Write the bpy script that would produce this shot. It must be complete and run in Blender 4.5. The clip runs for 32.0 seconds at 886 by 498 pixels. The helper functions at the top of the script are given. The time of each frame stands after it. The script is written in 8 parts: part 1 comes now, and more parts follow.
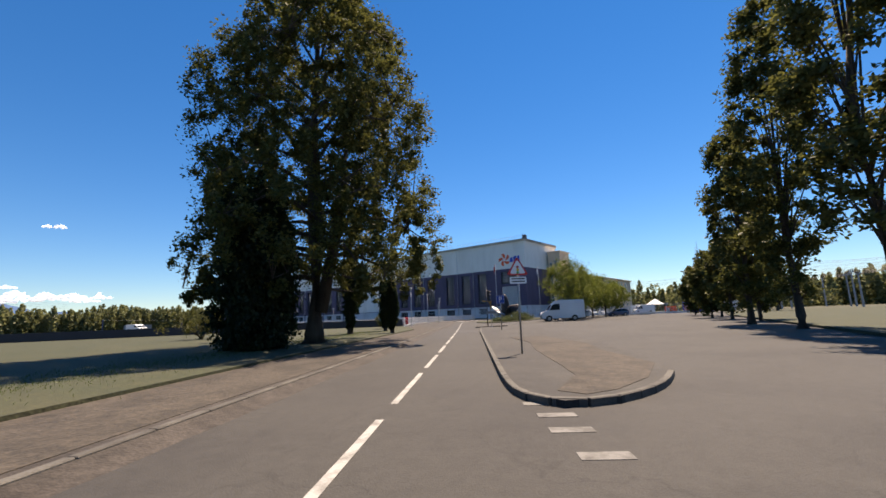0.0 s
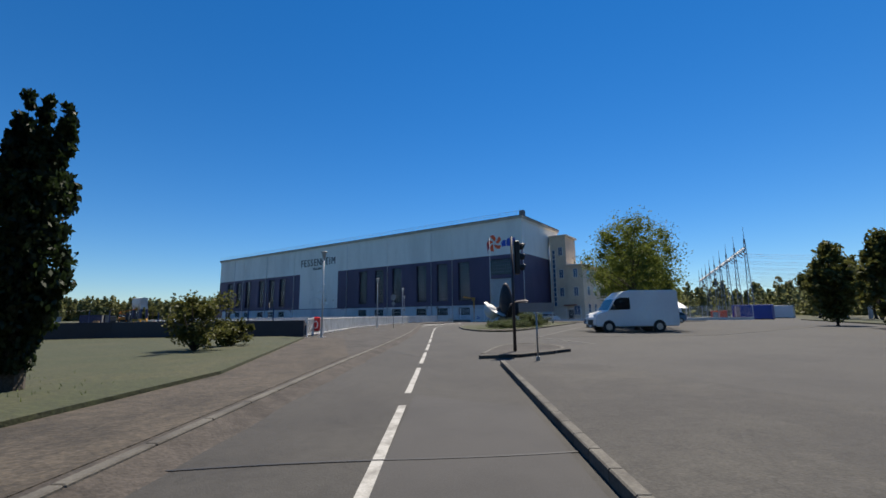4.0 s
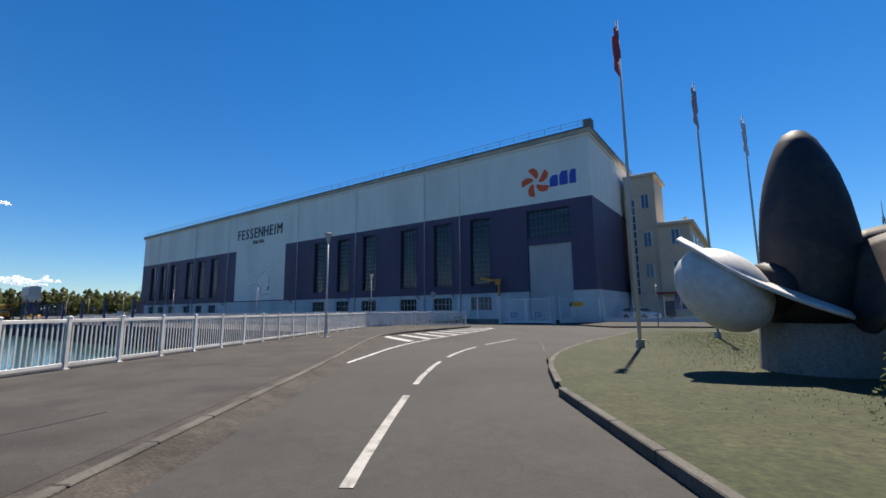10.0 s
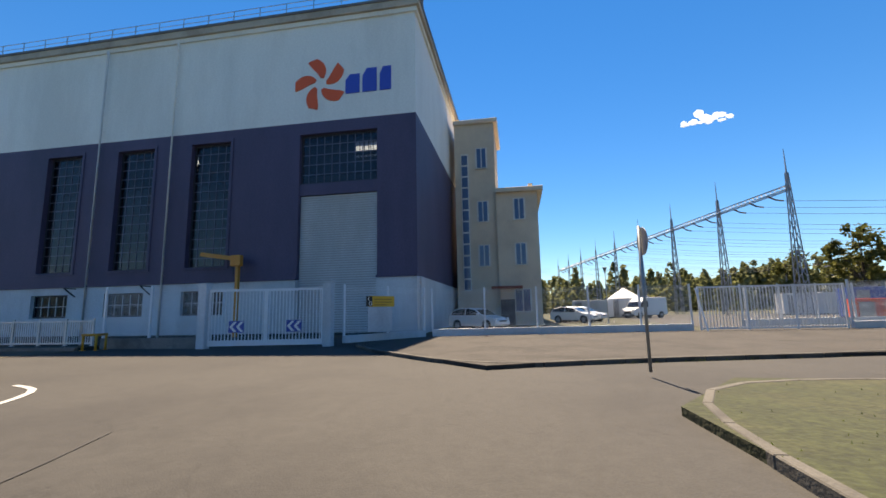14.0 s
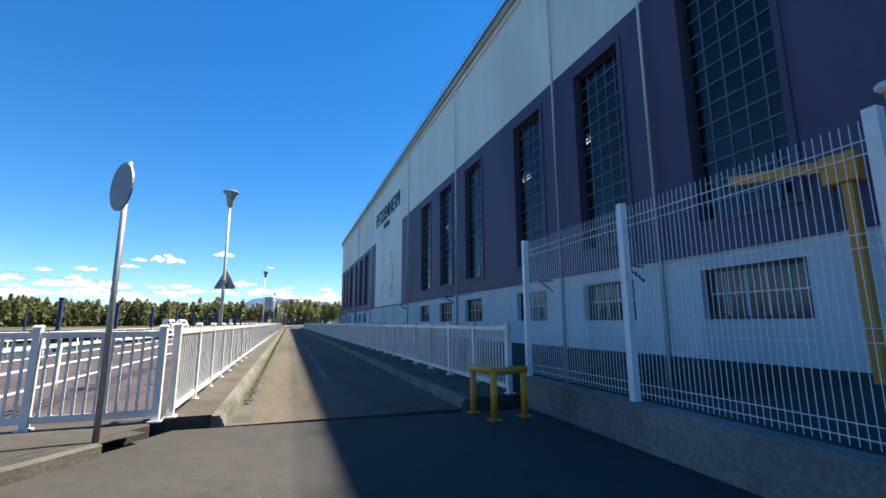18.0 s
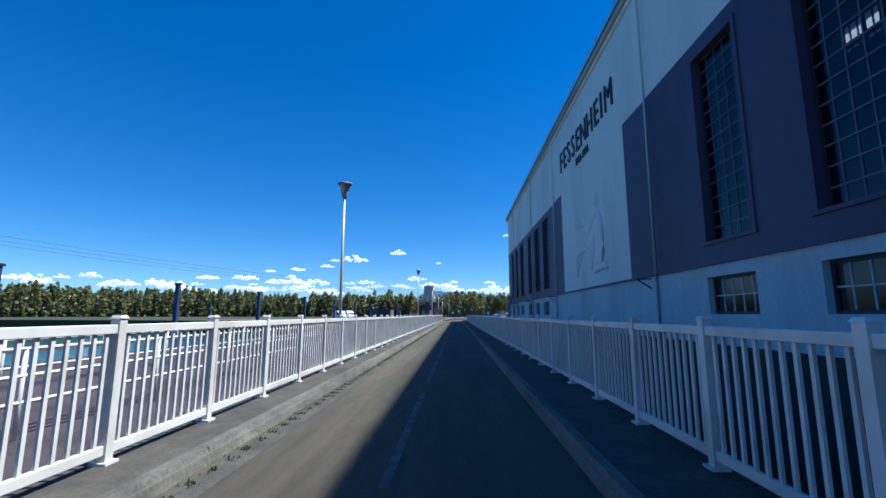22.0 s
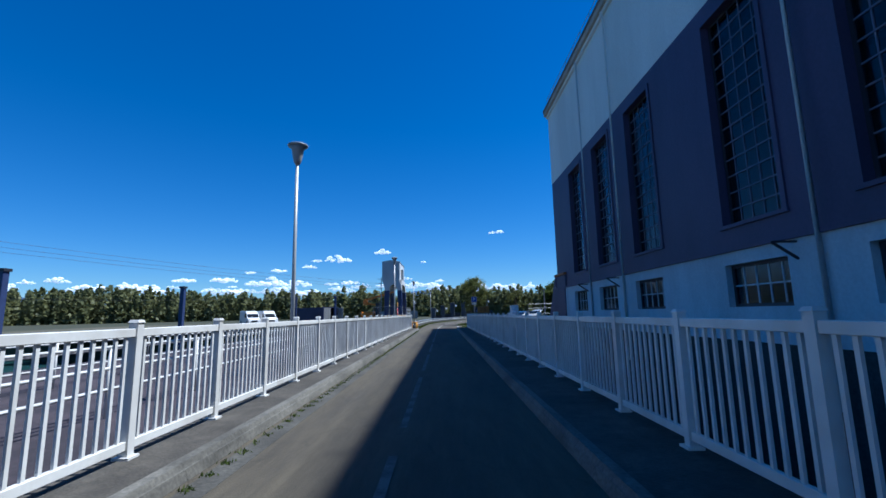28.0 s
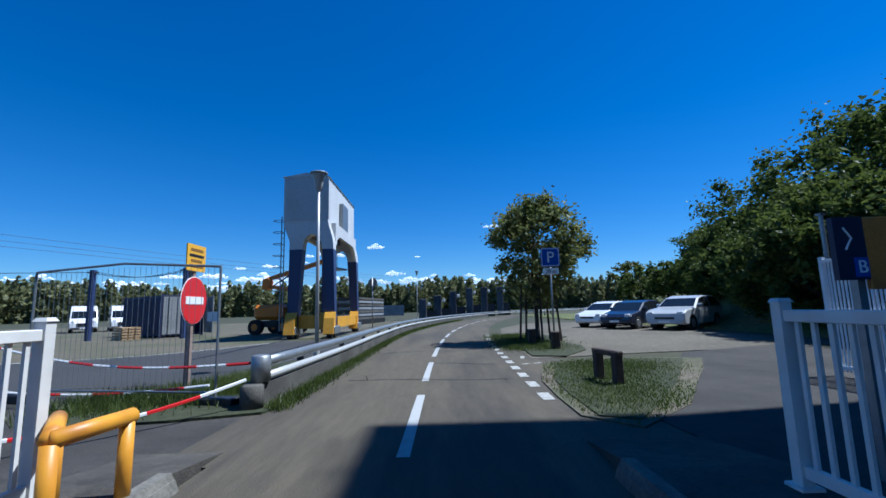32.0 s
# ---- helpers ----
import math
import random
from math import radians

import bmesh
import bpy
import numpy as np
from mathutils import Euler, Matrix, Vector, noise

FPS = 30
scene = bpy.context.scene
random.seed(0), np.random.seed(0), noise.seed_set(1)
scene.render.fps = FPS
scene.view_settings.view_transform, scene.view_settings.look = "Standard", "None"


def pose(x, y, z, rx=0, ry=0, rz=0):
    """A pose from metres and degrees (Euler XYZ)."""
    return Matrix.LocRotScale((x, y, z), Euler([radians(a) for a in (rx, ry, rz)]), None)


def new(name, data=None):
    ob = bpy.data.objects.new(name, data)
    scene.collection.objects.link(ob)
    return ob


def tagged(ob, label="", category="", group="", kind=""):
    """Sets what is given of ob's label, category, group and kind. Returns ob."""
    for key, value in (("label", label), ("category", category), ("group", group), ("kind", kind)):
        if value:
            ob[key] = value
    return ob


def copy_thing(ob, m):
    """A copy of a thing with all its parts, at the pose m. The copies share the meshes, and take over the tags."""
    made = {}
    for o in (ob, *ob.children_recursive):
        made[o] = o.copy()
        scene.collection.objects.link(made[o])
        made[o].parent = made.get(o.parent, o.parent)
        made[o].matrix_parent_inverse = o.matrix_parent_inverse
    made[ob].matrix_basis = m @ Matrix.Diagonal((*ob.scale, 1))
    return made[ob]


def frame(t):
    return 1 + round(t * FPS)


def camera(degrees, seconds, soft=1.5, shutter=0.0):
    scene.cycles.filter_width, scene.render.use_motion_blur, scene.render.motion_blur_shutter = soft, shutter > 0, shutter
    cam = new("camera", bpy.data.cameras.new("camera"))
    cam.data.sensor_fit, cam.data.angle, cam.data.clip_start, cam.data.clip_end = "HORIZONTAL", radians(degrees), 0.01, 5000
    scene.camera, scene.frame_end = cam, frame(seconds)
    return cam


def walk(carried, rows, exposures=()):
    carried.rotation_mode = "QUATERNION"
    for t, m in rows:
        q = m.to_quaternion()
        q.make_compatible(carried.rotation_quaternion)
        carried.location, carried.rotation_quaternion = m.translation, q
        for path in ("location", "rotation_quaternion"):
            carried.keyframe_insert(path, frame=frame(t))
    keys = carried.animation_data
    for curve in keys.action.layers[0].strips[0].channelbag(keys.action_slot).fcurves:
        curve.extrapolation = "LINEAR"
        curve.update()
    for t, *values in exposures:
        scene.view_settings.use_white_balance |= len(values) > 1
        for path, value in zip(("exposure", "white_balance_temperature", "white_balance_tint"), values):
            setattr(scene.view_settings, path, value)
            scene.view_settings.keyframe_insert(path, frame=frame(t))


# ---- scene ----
cam = camera(91.8, 32.0, soft=1.6)
# seconds, x, y, z, tilt, lean, turn
PATH = [
    (0, -92.69, -79.74, 1.30, 98.88, 2.08, -51.25),
    (1, -86.57, -75.13, 1.30, 97.86, 2.15, -53.78),
    (2, -80.33, -70.66, 1.30, 98.30, 2.24, -54.67),
    (2.5, -77.23, -68.37, 1.30, 98.36, 1.92, -54.46),
    (3, -74.11, -66.10, 1.30, 98.67, 1.54, -54.57),
    (3.5, -71.01, -63.83, 1.30, 98.87, 0.91, -54.63),
    (5.5, -58.90, -55.25, 1.30, 98.41, 0.19, -54.78),
    (6, -56.16, -53.26, 1.33, 98.26, 0.48, -54.93),
    (6.5, -53.37, -51.30, 1.30, 98.29, 0.12, -55.13),
    (7, -50.66, -49.38, 1.30, 97.91, -0.05, -54.97),
    (7.5, -48.05, -47.55, 1.30, 98.22, 0.27, -55.04),
    (8, -45.53, -45.76, 1.31, 98.13, 0.24, -54.79),
    (8.5, -42.98, -43.96, 1.29, 98.20, 0.05, -54.61),
    (9, -40.42, -42.10, 1.28, 98.14, 0.20, -54.53),
    (9.5, -37.70, -40.18, 1.30, 98.17, 0.21, -54.32),
    (10, -35.21, -38.37, 1.31, 98.17, 0.56, -54.63),
    (10.5, -32.70, -36.69, 1.30, 98.14, 0.03, -55.27),
    (11, -30.16, -35.22, 1.29, 98.02, -0.24, -57.55),
    (11.5, -27.47, -33.99, 1.30, 98.34, -0.21, -61.66),
    (12, -24.64, -33.06, 1.31, 98.35, 0.07, -67.85),
    (12.5, -21.80, -32.41, 1.30, 98.48, 0.49, -74.42),
    (13, -18.95, -32.01, 1.30, 98.48, 0.96, -79.95),
    (13.5, -16.17, -31.70, 1.30, 98.45, 1.45, -82.05),
    (15.5, -6.43, -28.00, 1.31, 97.01, 0.68, -59.09),
    (16, -4.78, -26.62, 1.30, 97.42, 1.57, -50.15),
    (16.5, -3.45, -24.94, 1.30, 97.99, 1.56, -42.40),
    (17, -2.47, -23.22, 1.30, 98.55, 1.24, -35.05),
    (17.5, -1.77, -21.52, 1.30, 99.42, 0.71, -27.58),
    (18, -1.15, -19.79, 1.29, 99.72, 0.24, -19.55),
    (18.5, -0.56, -18.04, 1.28, 99.50, -0.51, -11.76),
    (19, -0.32, -16.01, 1.29, 99.59, -0.98, -6.38),
    (19.5, -0.11, -13.40, 1.29, 98.92, -0.95, -3.11),
    (20, 0.06, -10.72, 1.31, 98.79, -0.35, -1.39),
    (20.5, 0.17, -7.52, 1.29, 98.86, -0.01, -0.27),
    (21, 0.24, -4.27, 1.29, 98.92, 0.09, 0.53),
    (21.5, 0.28, -0.92, 1.29, 98.89, -0.16, 1.28),
    (22, 0.31, 2.54, 1.31, 98.73, -0.10, 1.80),
    (22.5, 0.29, 6.16, 1.31, 98.55, 0.05, 1.78),
    (23, 0.31, 9.76, 1.30, 98.43, -0.04, 1.61),
    (23.5, 0.47, 13.66, 1.31, 98.43, 0.16, 1.67),
    (24, 0.50, 17.59, 1.32, 98.62, 0.44, 1.64),
    (24.5, 0.51, 21.74, 1.32, 99.05, 0.23, 1.51),
    (25, 0.51, 26.04, 1.30, 98.44, -0.47, 1.41),
    (25.5, 0.56, 30.47, 1.28, 98.69, -0.74, 1.43),
    (27.5, 0.27, 46.66, 1.32, 98.45, 1.69, 0.23),
    (28, 0.23, 50.82, 1.30, 98.62, 1.11, -0.01),
    (28.5, 0.41, 55.48, 1.30, 99.25, 1.23, -0.08),
    (29, 0.26, 59.93, 1.29, 98.95, 0.91, -0.51),
    (29.5, 0.02, 64.26, 1.31, 98.95, 1.22, -0.49),
    (30, 0.02, 68.64, 1.31, 98.77, 1.31, -0.61),
    (30.5, 0.19, 73.11, 1.29, 97.66, 0.79, -0.51),
    (31, 0.14, 77.33, 1.32, 97.77, 0.99, -0.64),
    (31.5, 0.14, 81.07, 1.31, 97.83, 1.39, -0.56),
    (32, 0.08, 85.13, 1.29, 97.96, 1.51, -0.78),
]

walk(cam, [(r[0], pose(*r[1:])) for r in PATH],
     exposures=[(0, 1.31, 7700, 19), (1.5, 1.25, 7400, 18), (3, 0.95, 6700, 12), (5.5, 0.78, 6450, 10), (7, 0.82, 6500, 10), (10, 0.98, 6600, 11), (13, 1.18, 7400, 14), (15.5, 2.15, 8500, 14), (16.5, 2.2, 8500, 14), (18, 1.7, 6800, 8), (19.5, 1.15, 5800, 6), (21.5, 1.02, 5350, 7), (24, 0.8, 5150, 7), (32, 0.68, 5000, 7)])

# ---- sky and sun ----
SUN_WAY = Vector((11.42, 1.6, 21.3)).normalized()
world = bpy.data.worlds.new("sky")
scene.world = world
world.use_nodes = True
wn = world.node_tree
wn.nodes.clear()
sky = wn.nodes.new("ShaderNodeTexSky")
sky.sky_type = "NISHITA"
sky.sun_disc = False
sky.sun_elevation = math.asin(SUN_WAY.z)
sky.sun_rotation = math.atan2(SUN_WAY.x, SUN_WAY.y)
sky.altitude = 2500
sky.air_density, sky.dust_density, sky.ozone_density = 1.4, 0.0, 3.0
bg = wn.nodes.new("ShaderNodeBackground")
bg.inputs["Strength"].default_value = 0.054
wo = wn.nodes.new("ShaderNodeOutputWorld")
deep = wn.nodes.new("ShaderNodeHueSaturation")
deep.inputs["Saturation"].default_value = 1.22
deep.inputs["Hue"].default_value = 0.5
cool = wn.nodes.new("ShaderNodeMix")
cool.data_type, cool.blend_type = "RGBA", "MULTIPLY"
cool.inputs["Factor"].default_value = 1.0
cool.inputs["B"].default_value = (0.80, 0.955, 1.15, 1)
wn.links.new(sky.outputs[0], cool.inputs["A"])
wn.links.new(cool.outputs["Result"], deep.inputs["Color"])
wn.links.new(deep.outputs[0], bg.inputs[0])
wn.links.new(bg.outputs[0], wo.inputs[0])
sl = bpy.data.lights.new("sun", "SUN")
sl.energy, sl.angle, sl.color = 5.0, radians(0.6), (1.0, 0.915, 0.79)
sun = new("sun", sl)
sun.rotation_euler = SUN_WAY.to_track_quat("Z", "Y").to_euler()

# ---- helpers of this scene ----
class Shape:
    """Collects vertices and faces for one mesh."""
    def __init__(self):
        self.v, self.f = [], []

    def box(self, x0, x1, y0, y1, z0, z1, top=1.0):
        n = len(self.v)
        cx, cy = (x0 + x1) / 2, (y0 + y1) / 2
        for z, k in ((z0, 1.0), (z1, top)):
            for x, y in ((x0, y0), (x1, y0), (x1, y1), (x0, y1)):
                self.v.append((cx + (x - cx) * k, cy + (y - cy) * k, z))
        for q in ((0, 3, 2, 1), (4, 5, 6, 7), (0, 1, 5, 4), (1, 2, 6, 5), (2, 3, 7, 6), (3, 0, 4, 7)):
            self.f.append(tuple(n + i for i in q))
        return self

    def bar(self, a, b, w, h=None, up=(0, 0, 1)):
        """A square bar from a to b."""
        h = h or w
        a, b = Vector(a), Vector(b)
        d = (b - a).normalized()
        s = d.cross(Vector(up))
        if s.length < 1e-4:
            s = d.cross(Vector((0, 1, 0)))
        s.normalize()
        u = s.cross(d)
        n = len(self.v)
        for p in (a, b):
            for i, j in ((-1, -1), (1, -1), (1, 1), (-1, 1)):
                self.v.append(tuple(p + s * (i * w / 2) + u * (j * h / 2)))
        for q in ((0, 3, 2, 1), (4, 5, 6, 7), (0, 1, 5, 4), (1, 2, 6, 5), (2, 3, 7, 6), (3, 0, 4, 7)):
            self.f.append(tuple(n + i for i in q))
        return self

    def tube(self, points, radii, seg=8, cap=True):
        """A round tube through points."""
        pts = [Vector(p) for p in points]
        n0 = len(self.v)
        for i, p in enumerate(pts):
            d = (pts[min(i + 1, len(pts) - 1)] - pts[max(i - 1, 0)]).normalized()
            s = d.cross(Vector((0, 0, 1)))
            if s.length < 1e-3:
                s = Vector((1, 0, 0))
            s.normalize()
            u = s.cross(d)
            r = radii[i] if hasattr(radii, "__len__") else radii
            for k in range(seg):
                a = 2 * math.pi * k / seg
                self.v.append(tuple(p + (s * math.cos(a) + u * math.sin(a)) * r))
        for i in range(len(pts) - 1):
            for k in range(seg):
                a, b = n0 + i * seg + k, n0 + i * seg + (k + 1) % seg
                self.f.append((a, b, b + seg, a + seg))
        if cap:
            self.f.append(tuple(n0 + k for k in reversed(range(seg))))
            self.f.append(tuple(n0 + (len(pts) - 1) * seg + k for k in range(seg)))
        return self

    def slab(self, outline, z0, z1):
        """An upright prism over an outline that runs anticlockwise."""
        n, m = len(self.v), len(outline)
        for z in (z0, z1):
            for x, y in outline:
                self.v.append((x, y, z))
        self.f.append(tuple(n + i for i in reversed(range(m))))
        self.f.append(tuple(n + m + i for i in range(m)))
        for i in range(m):
            j = (i + 1) % m
            self.f.append((n + i, n + j, n + m + j, n + m + i))
        return self

    def plate(self, outline, along, a0, a1):
        """A flat piece whose outline (u, v) stands upright; along: the axis of its thickness ('x': u is y, 'y': u is x)."""
        n, m = len(self.v), len(outline)
        for a in (a0, a1):
            for u, v in outline:
                self.v.append((a, u, v) if along == "x" else (u, a, v))
        self.f.append(tuple(n + i for i in range(m)))
        self.f.append(tuple(n + m + i for i in reversed(range(m))))
        for i in range(m):
            j = (i + 1) % m
            self.f.append((n + i, n + m + i, n + m + j, n + j))
        return self

    def add(self, verts, faces):
        n = len(self.v)
        self.v += [tuple(v) for v in verts]
        self.f += [tuple(n + i for i in q) for q in faces]
        return self

    def mesh(self, name, material, smooth=False, bevel=0.0):
        me = bpy.data.meshes.new(name)
        me.from_pydata(self.v, [], self.f)
        bm = bmesh.new()
        bm.from_mesh(me)
        bmesh.ops.recalc_face_normals(bm, faces=bm.faces)
        if bevel:
            bmesh.ops.bevel(bm, geom=list(bm.edges), offset=bevel, segments=1, affect="EDGES", clamp_overlap=True)
        bm.to_mesh(me)
        bm.free()
        if smooth:
            for p in me.polygons:
                p.use_smooth = True
        me.materials.append(material)
        return me


def part(name, shape, material, parent=None, label="", smooth=False, bevel=0.0, at=None):
    """Links a shape (or a ready mesh) as one mesh object under a thing or a part."""
    me = shape if isinstance(shape, bpy.types.Mesh) else shape.mesh(name, material, smooth, bevel)
    ob = new(name, me)
    if parent is not None:
        ob.parent = parent
    if at is not None:
        ob.location = at
    if label:
        ob["label"] = label
    return ob


def thing(name, label, category, group="", at=(0, 0, 0), turn=0.0, kind=""):
    ob = new(name)
    ob.empty_display_size = 0.2
    ob.matrix_basis = pose(*at, 0, 0, turn)
    return tagged(ob, label, category, group, kind)


def setting(name, shape, material, label, category, smooth=False, bevel=0.0, kind="structure"):
    return tagged(part(name, shape, material, None, "", smooth, bevel), label, category, "", kind)

# ---- materials ----
def material(name, colour, rough=0.8, metal=0.0, vary=0.25, scale=3.0, grain=40.0, bump=0.15, second=None, mask=(0.45, 0.62), each=0.0, spec=0.5, stretch=(1, 1, 1), cracks=0.0, blotch=0.0):
    """Painted, mineral or metal surface: large stains of a second colour, fine grain, small relief; each: spread from piece to piece."""
    m = bpy.data.materials.new(name)
    m.use_nodes = True
    t = m.node_tree
    b = t.nodes["Principled BSDF"]
    co = t.nodes.new("ShaderNodeTexCoord")
    geo = t.nodes.new("ShaderNodeNewGeometry")
    mp = t.nodes.new("ShaderNodeMapping")
    mp.inputs["Scale"].default_value = stretch
    t.links.new(geo.outputs["Position"], mp.inputs["Vector"])
    big = t.nodes.new("ShaderNodeTexNoise")
    big.inputs["Scale"].default_value = 1.0 / scale
    big.inputs["Detail"].default_value = 6
    big.inputs["Roughness"].default_value = 0.65
    t.links.new(mp.outputs[0], big.inputs["Vector"])
    ramp = t.nodes.new("ShaderNodeMapRange")
    ramp.inputs["From Min"].default_value, ramp.inputs["From Max"].default_value = mask
    t.links.new(big.outputs["Fac"], ramp.inputs["Value"])
    fine = t.nodes.new("ShaderNodeTexNoise")
    fine.inputs["Scale"].default_value = grain
    fine.inputs["Detail"].default_value = 3
    t.links.new(geo.outputs["Position"], fine.inputs["Vector"])
    mix = t.nodes.new("ShaderNodeMix")
    mix.data_type = "RGBA"
    other = second or tuple(c * (1 - vary) for c in colour)
    mix.inputs["A"].default_value = (*colour, 1)
    mix.inputs["B"].default_value = (*other, 1)
    t.links.new(ramp.outputs[0], mix.inputs["Factor"])
    hsv = t.nodes.new("ShaderNodeHueSaturation")
    t.links.new(mix.outputs["Result"], hsv.inputs["Color"])
    val = t.nodes.new("ShaderNodeMapRange")
    val.inputs["To Min"].default_value, val.inputs["To Max"].default_value = 1 - vary * 0.7, 1 + vary * 0.7
    val.inputs["From Min"].default_value, val.inputs["From Max"].default_value = 0.3, 0.7
    t.links.new(fine.outputs["Fac"], val.inputs["Value"])
    if each:
        info = t.nodes.new("ShaderNodeObjectInfo")
        er = t.nodes.new("ShaderNodeMapRange")
        er.inputs["To Min"].default_value, er.inputs["To Max"].default_value = 1 - each, 1 + each
        t.links.new(info.outputs["Random"], er.inputs["Value"])
        mul = t.nodes.new("ShaderNodeMath")
        mul.operation = "MULTIPLY"
        t.links.new(val.outputs[0], mul.inputs[0])
        t.links.new(er.outputs[0], mul.inputs[1])
        t.links.new(mul.outputs[0], hsv.inputs["Value"])
    else:
        t.links.new(val.outputs[0], hsv.inputs["Value"])
    b.inputs["Roughness"].default_value = rough
    b.inputs["Metallic"].default_value = metal
    b.inputs["Specular IOR Level"].default_value = spec
    tone = hsv.outputs[0]
    if blotch:
        # patches about a hand wide
        bl = t.nodes.new("ShaderNodeTexNoise")
        bl.inputs["Scale"].default_value = 5.0
        bl.inputs["Detail"].default_value = 5
        bl.inputs["Roughness"].default_value = 0.75
        t.links.new(mp.outputs[0], bl.inputs["Vector"])
        br = t.nodes.new("ShaderNodeMapRange")
        br.inputs["From Min"].default_value, br.inputs["From Max"].default_value = 0.32, 0.68
        br.inputs["To Min"].default_value, br.inputs["To Max"].default_value = 1 - blotch, 1 + blotch
        t.links.new(bl.outputs["Fac"], br.inputs["Value"])
        h2 = t.nodes.new("ShaderNodeHueSaturation")
        t.links.new(tone, h2.inputs["Color"])
        t.links.new(br.outputs[0], h2.inputs["Value"])
        tone = h2.outputs[0]
    if cracks:
        # thin wandering cracks where a slow noise lets them through
        wob = t.nodes.new("ShaderNodeTexNoise")
        wob.inputs["Scale"].default_value = 1.3
        wob.inputs["Detail"].default_value = 4
        t.links.new(geo.outputs["Position"], wob.inputs["Vector"])
        va = t.nodes.new("ShaderNodeVectorMath")
        va.operation = "MULTIPLY_ADD"
        va.inputs[1].default_value = (1.1, 1.1, 1.1)
        t.links.new(wob.outputs["Color"], va.inputs[0])
        t.links.new(geo.outputs["Position"], va.inputs[2])
        vo = t.nodes.new("ShaderNodeTexVoronoi")
        vo.feature = "DISTANCE_TO_EDGE"
        vo.inputs["Scale"].default_value = 0.28
        t.links.new(va.outputs[0], vo.inputs["Vector"])
        cr = t.nodes.new("ShaderNodeMapRange")
        cr.inputs["From Min"].default_value, cr.inputs["From Max"].default_value = 0.001, 0.0045
        cr.inputs["To Min"].default_value, cr.inputs["To Max"].default_value = 1 - cracks, 1.0
        t.links.new(vo.outputs["Distance"], cr.inputs["Value"])
        h3 = t.nodes.new("ShaderNodeHueSaturation")
        t.links.new(tone, h3.inputs["Color"])
        t.links.new(cr.outputs[0], h3.inputs["Value"])
        tone = h3.outputs[0]
    t.links.new(tone, b.inputs["Base Color"])
    if bump:
        bn = t.nodes.new("ShaderNodeBump")
        bn.inputs["Strength"].default_value = bump
        bn.inputs["Distance"].default_value = 0.02
        t.links.new(fine.outputs["Fac"], bn.inputs["Height"])
        t.links.new(bn.outputs[0], b.inputs["Normal"])
    return m


def leaf_material(name, dark, light):
    """Leaves: colour differs from leaf to leaf, light passes through in part."""
    m = bpy.data.materials.new(name)
    m.use_nodes = True
    t = m.node_tree
    t.nodes.clear()
    geo = t.nodes.new("ShaderNodeNewGeometry")
    big = t.nodes.new("ShaderNodeTexNoise")
    big.inputs["Scale"].default_value = 0.7
    t.links.new(geo.outputs["Position"], big.inputs["Vector"])
    add = t.nodes.new("ShaderNodeMath")
    add.operation = "MULTIPLY_ADD"
    add.inputs[1].default_value = 0.6
    t.links.new(geo.outputs["Random Per Island"], add.inputs[0])
    t.links.new(big.outputs["Fac"], add.inputs[2])
    ramp = t.nodes.new("ShaderNodeMapRange")
    ramp.inputs["From Min"].default_value, ramp.inputs["From Max"].default_value = 0.3, 1.1
    t.links.new(add.outputs[0], ramp.inputs["Value"])
    mix = t.nodes.new("ShaderNodeMix")
    mix.data_type = "RGBA"
    mix.inputs["A"].default_value = (*dark, 1)
    mix.inputs["B"].default_value = (*light, 1)
    t.links.new(ramp.outputs[0], mix.inputs["Factor"])
    d = t.nodes.new("ShaderNodeBsdfDiffuse")
    tr = t.nodes.new("ShaderNodeBsdfTranslucent")
    gl = t.nodes.new("ShaderNodeBsdfGlossy")
    gl.inputs["Roughness"].default_value = 0.45
    gl.inputs["Color"].default_value = (0.9, 0.9, 0.9, 1)
    t.links.new(mix.outputs["Result"], d.inputs["Color"])
    t.links.new(mix.outputs["Result"], tr.inputs["Color"])
    m1 = t.nodes.new("ShaderNodeMixShader")
    m1.inputs[0].default_value = 0.42
    t.links.new(d.outputs[0], m1.inputs[1])
    t.links.new(tr.outputs[0], m1.inputs[2])
    m2 = t.nodes.new("ShaderNodeMixShader")
    m2.inputs[0].default_value = 0.015
    t.links.new(m1.outputs[0], m2.inputs[1])
    t.links.new(gl.outputs[0], m2.inputs[2])
    o = t.nodes.new("ShaderNodeOutputMaterial")
    t.links.new(m2.outputs[0], o.inputs["Surface"])
    return m


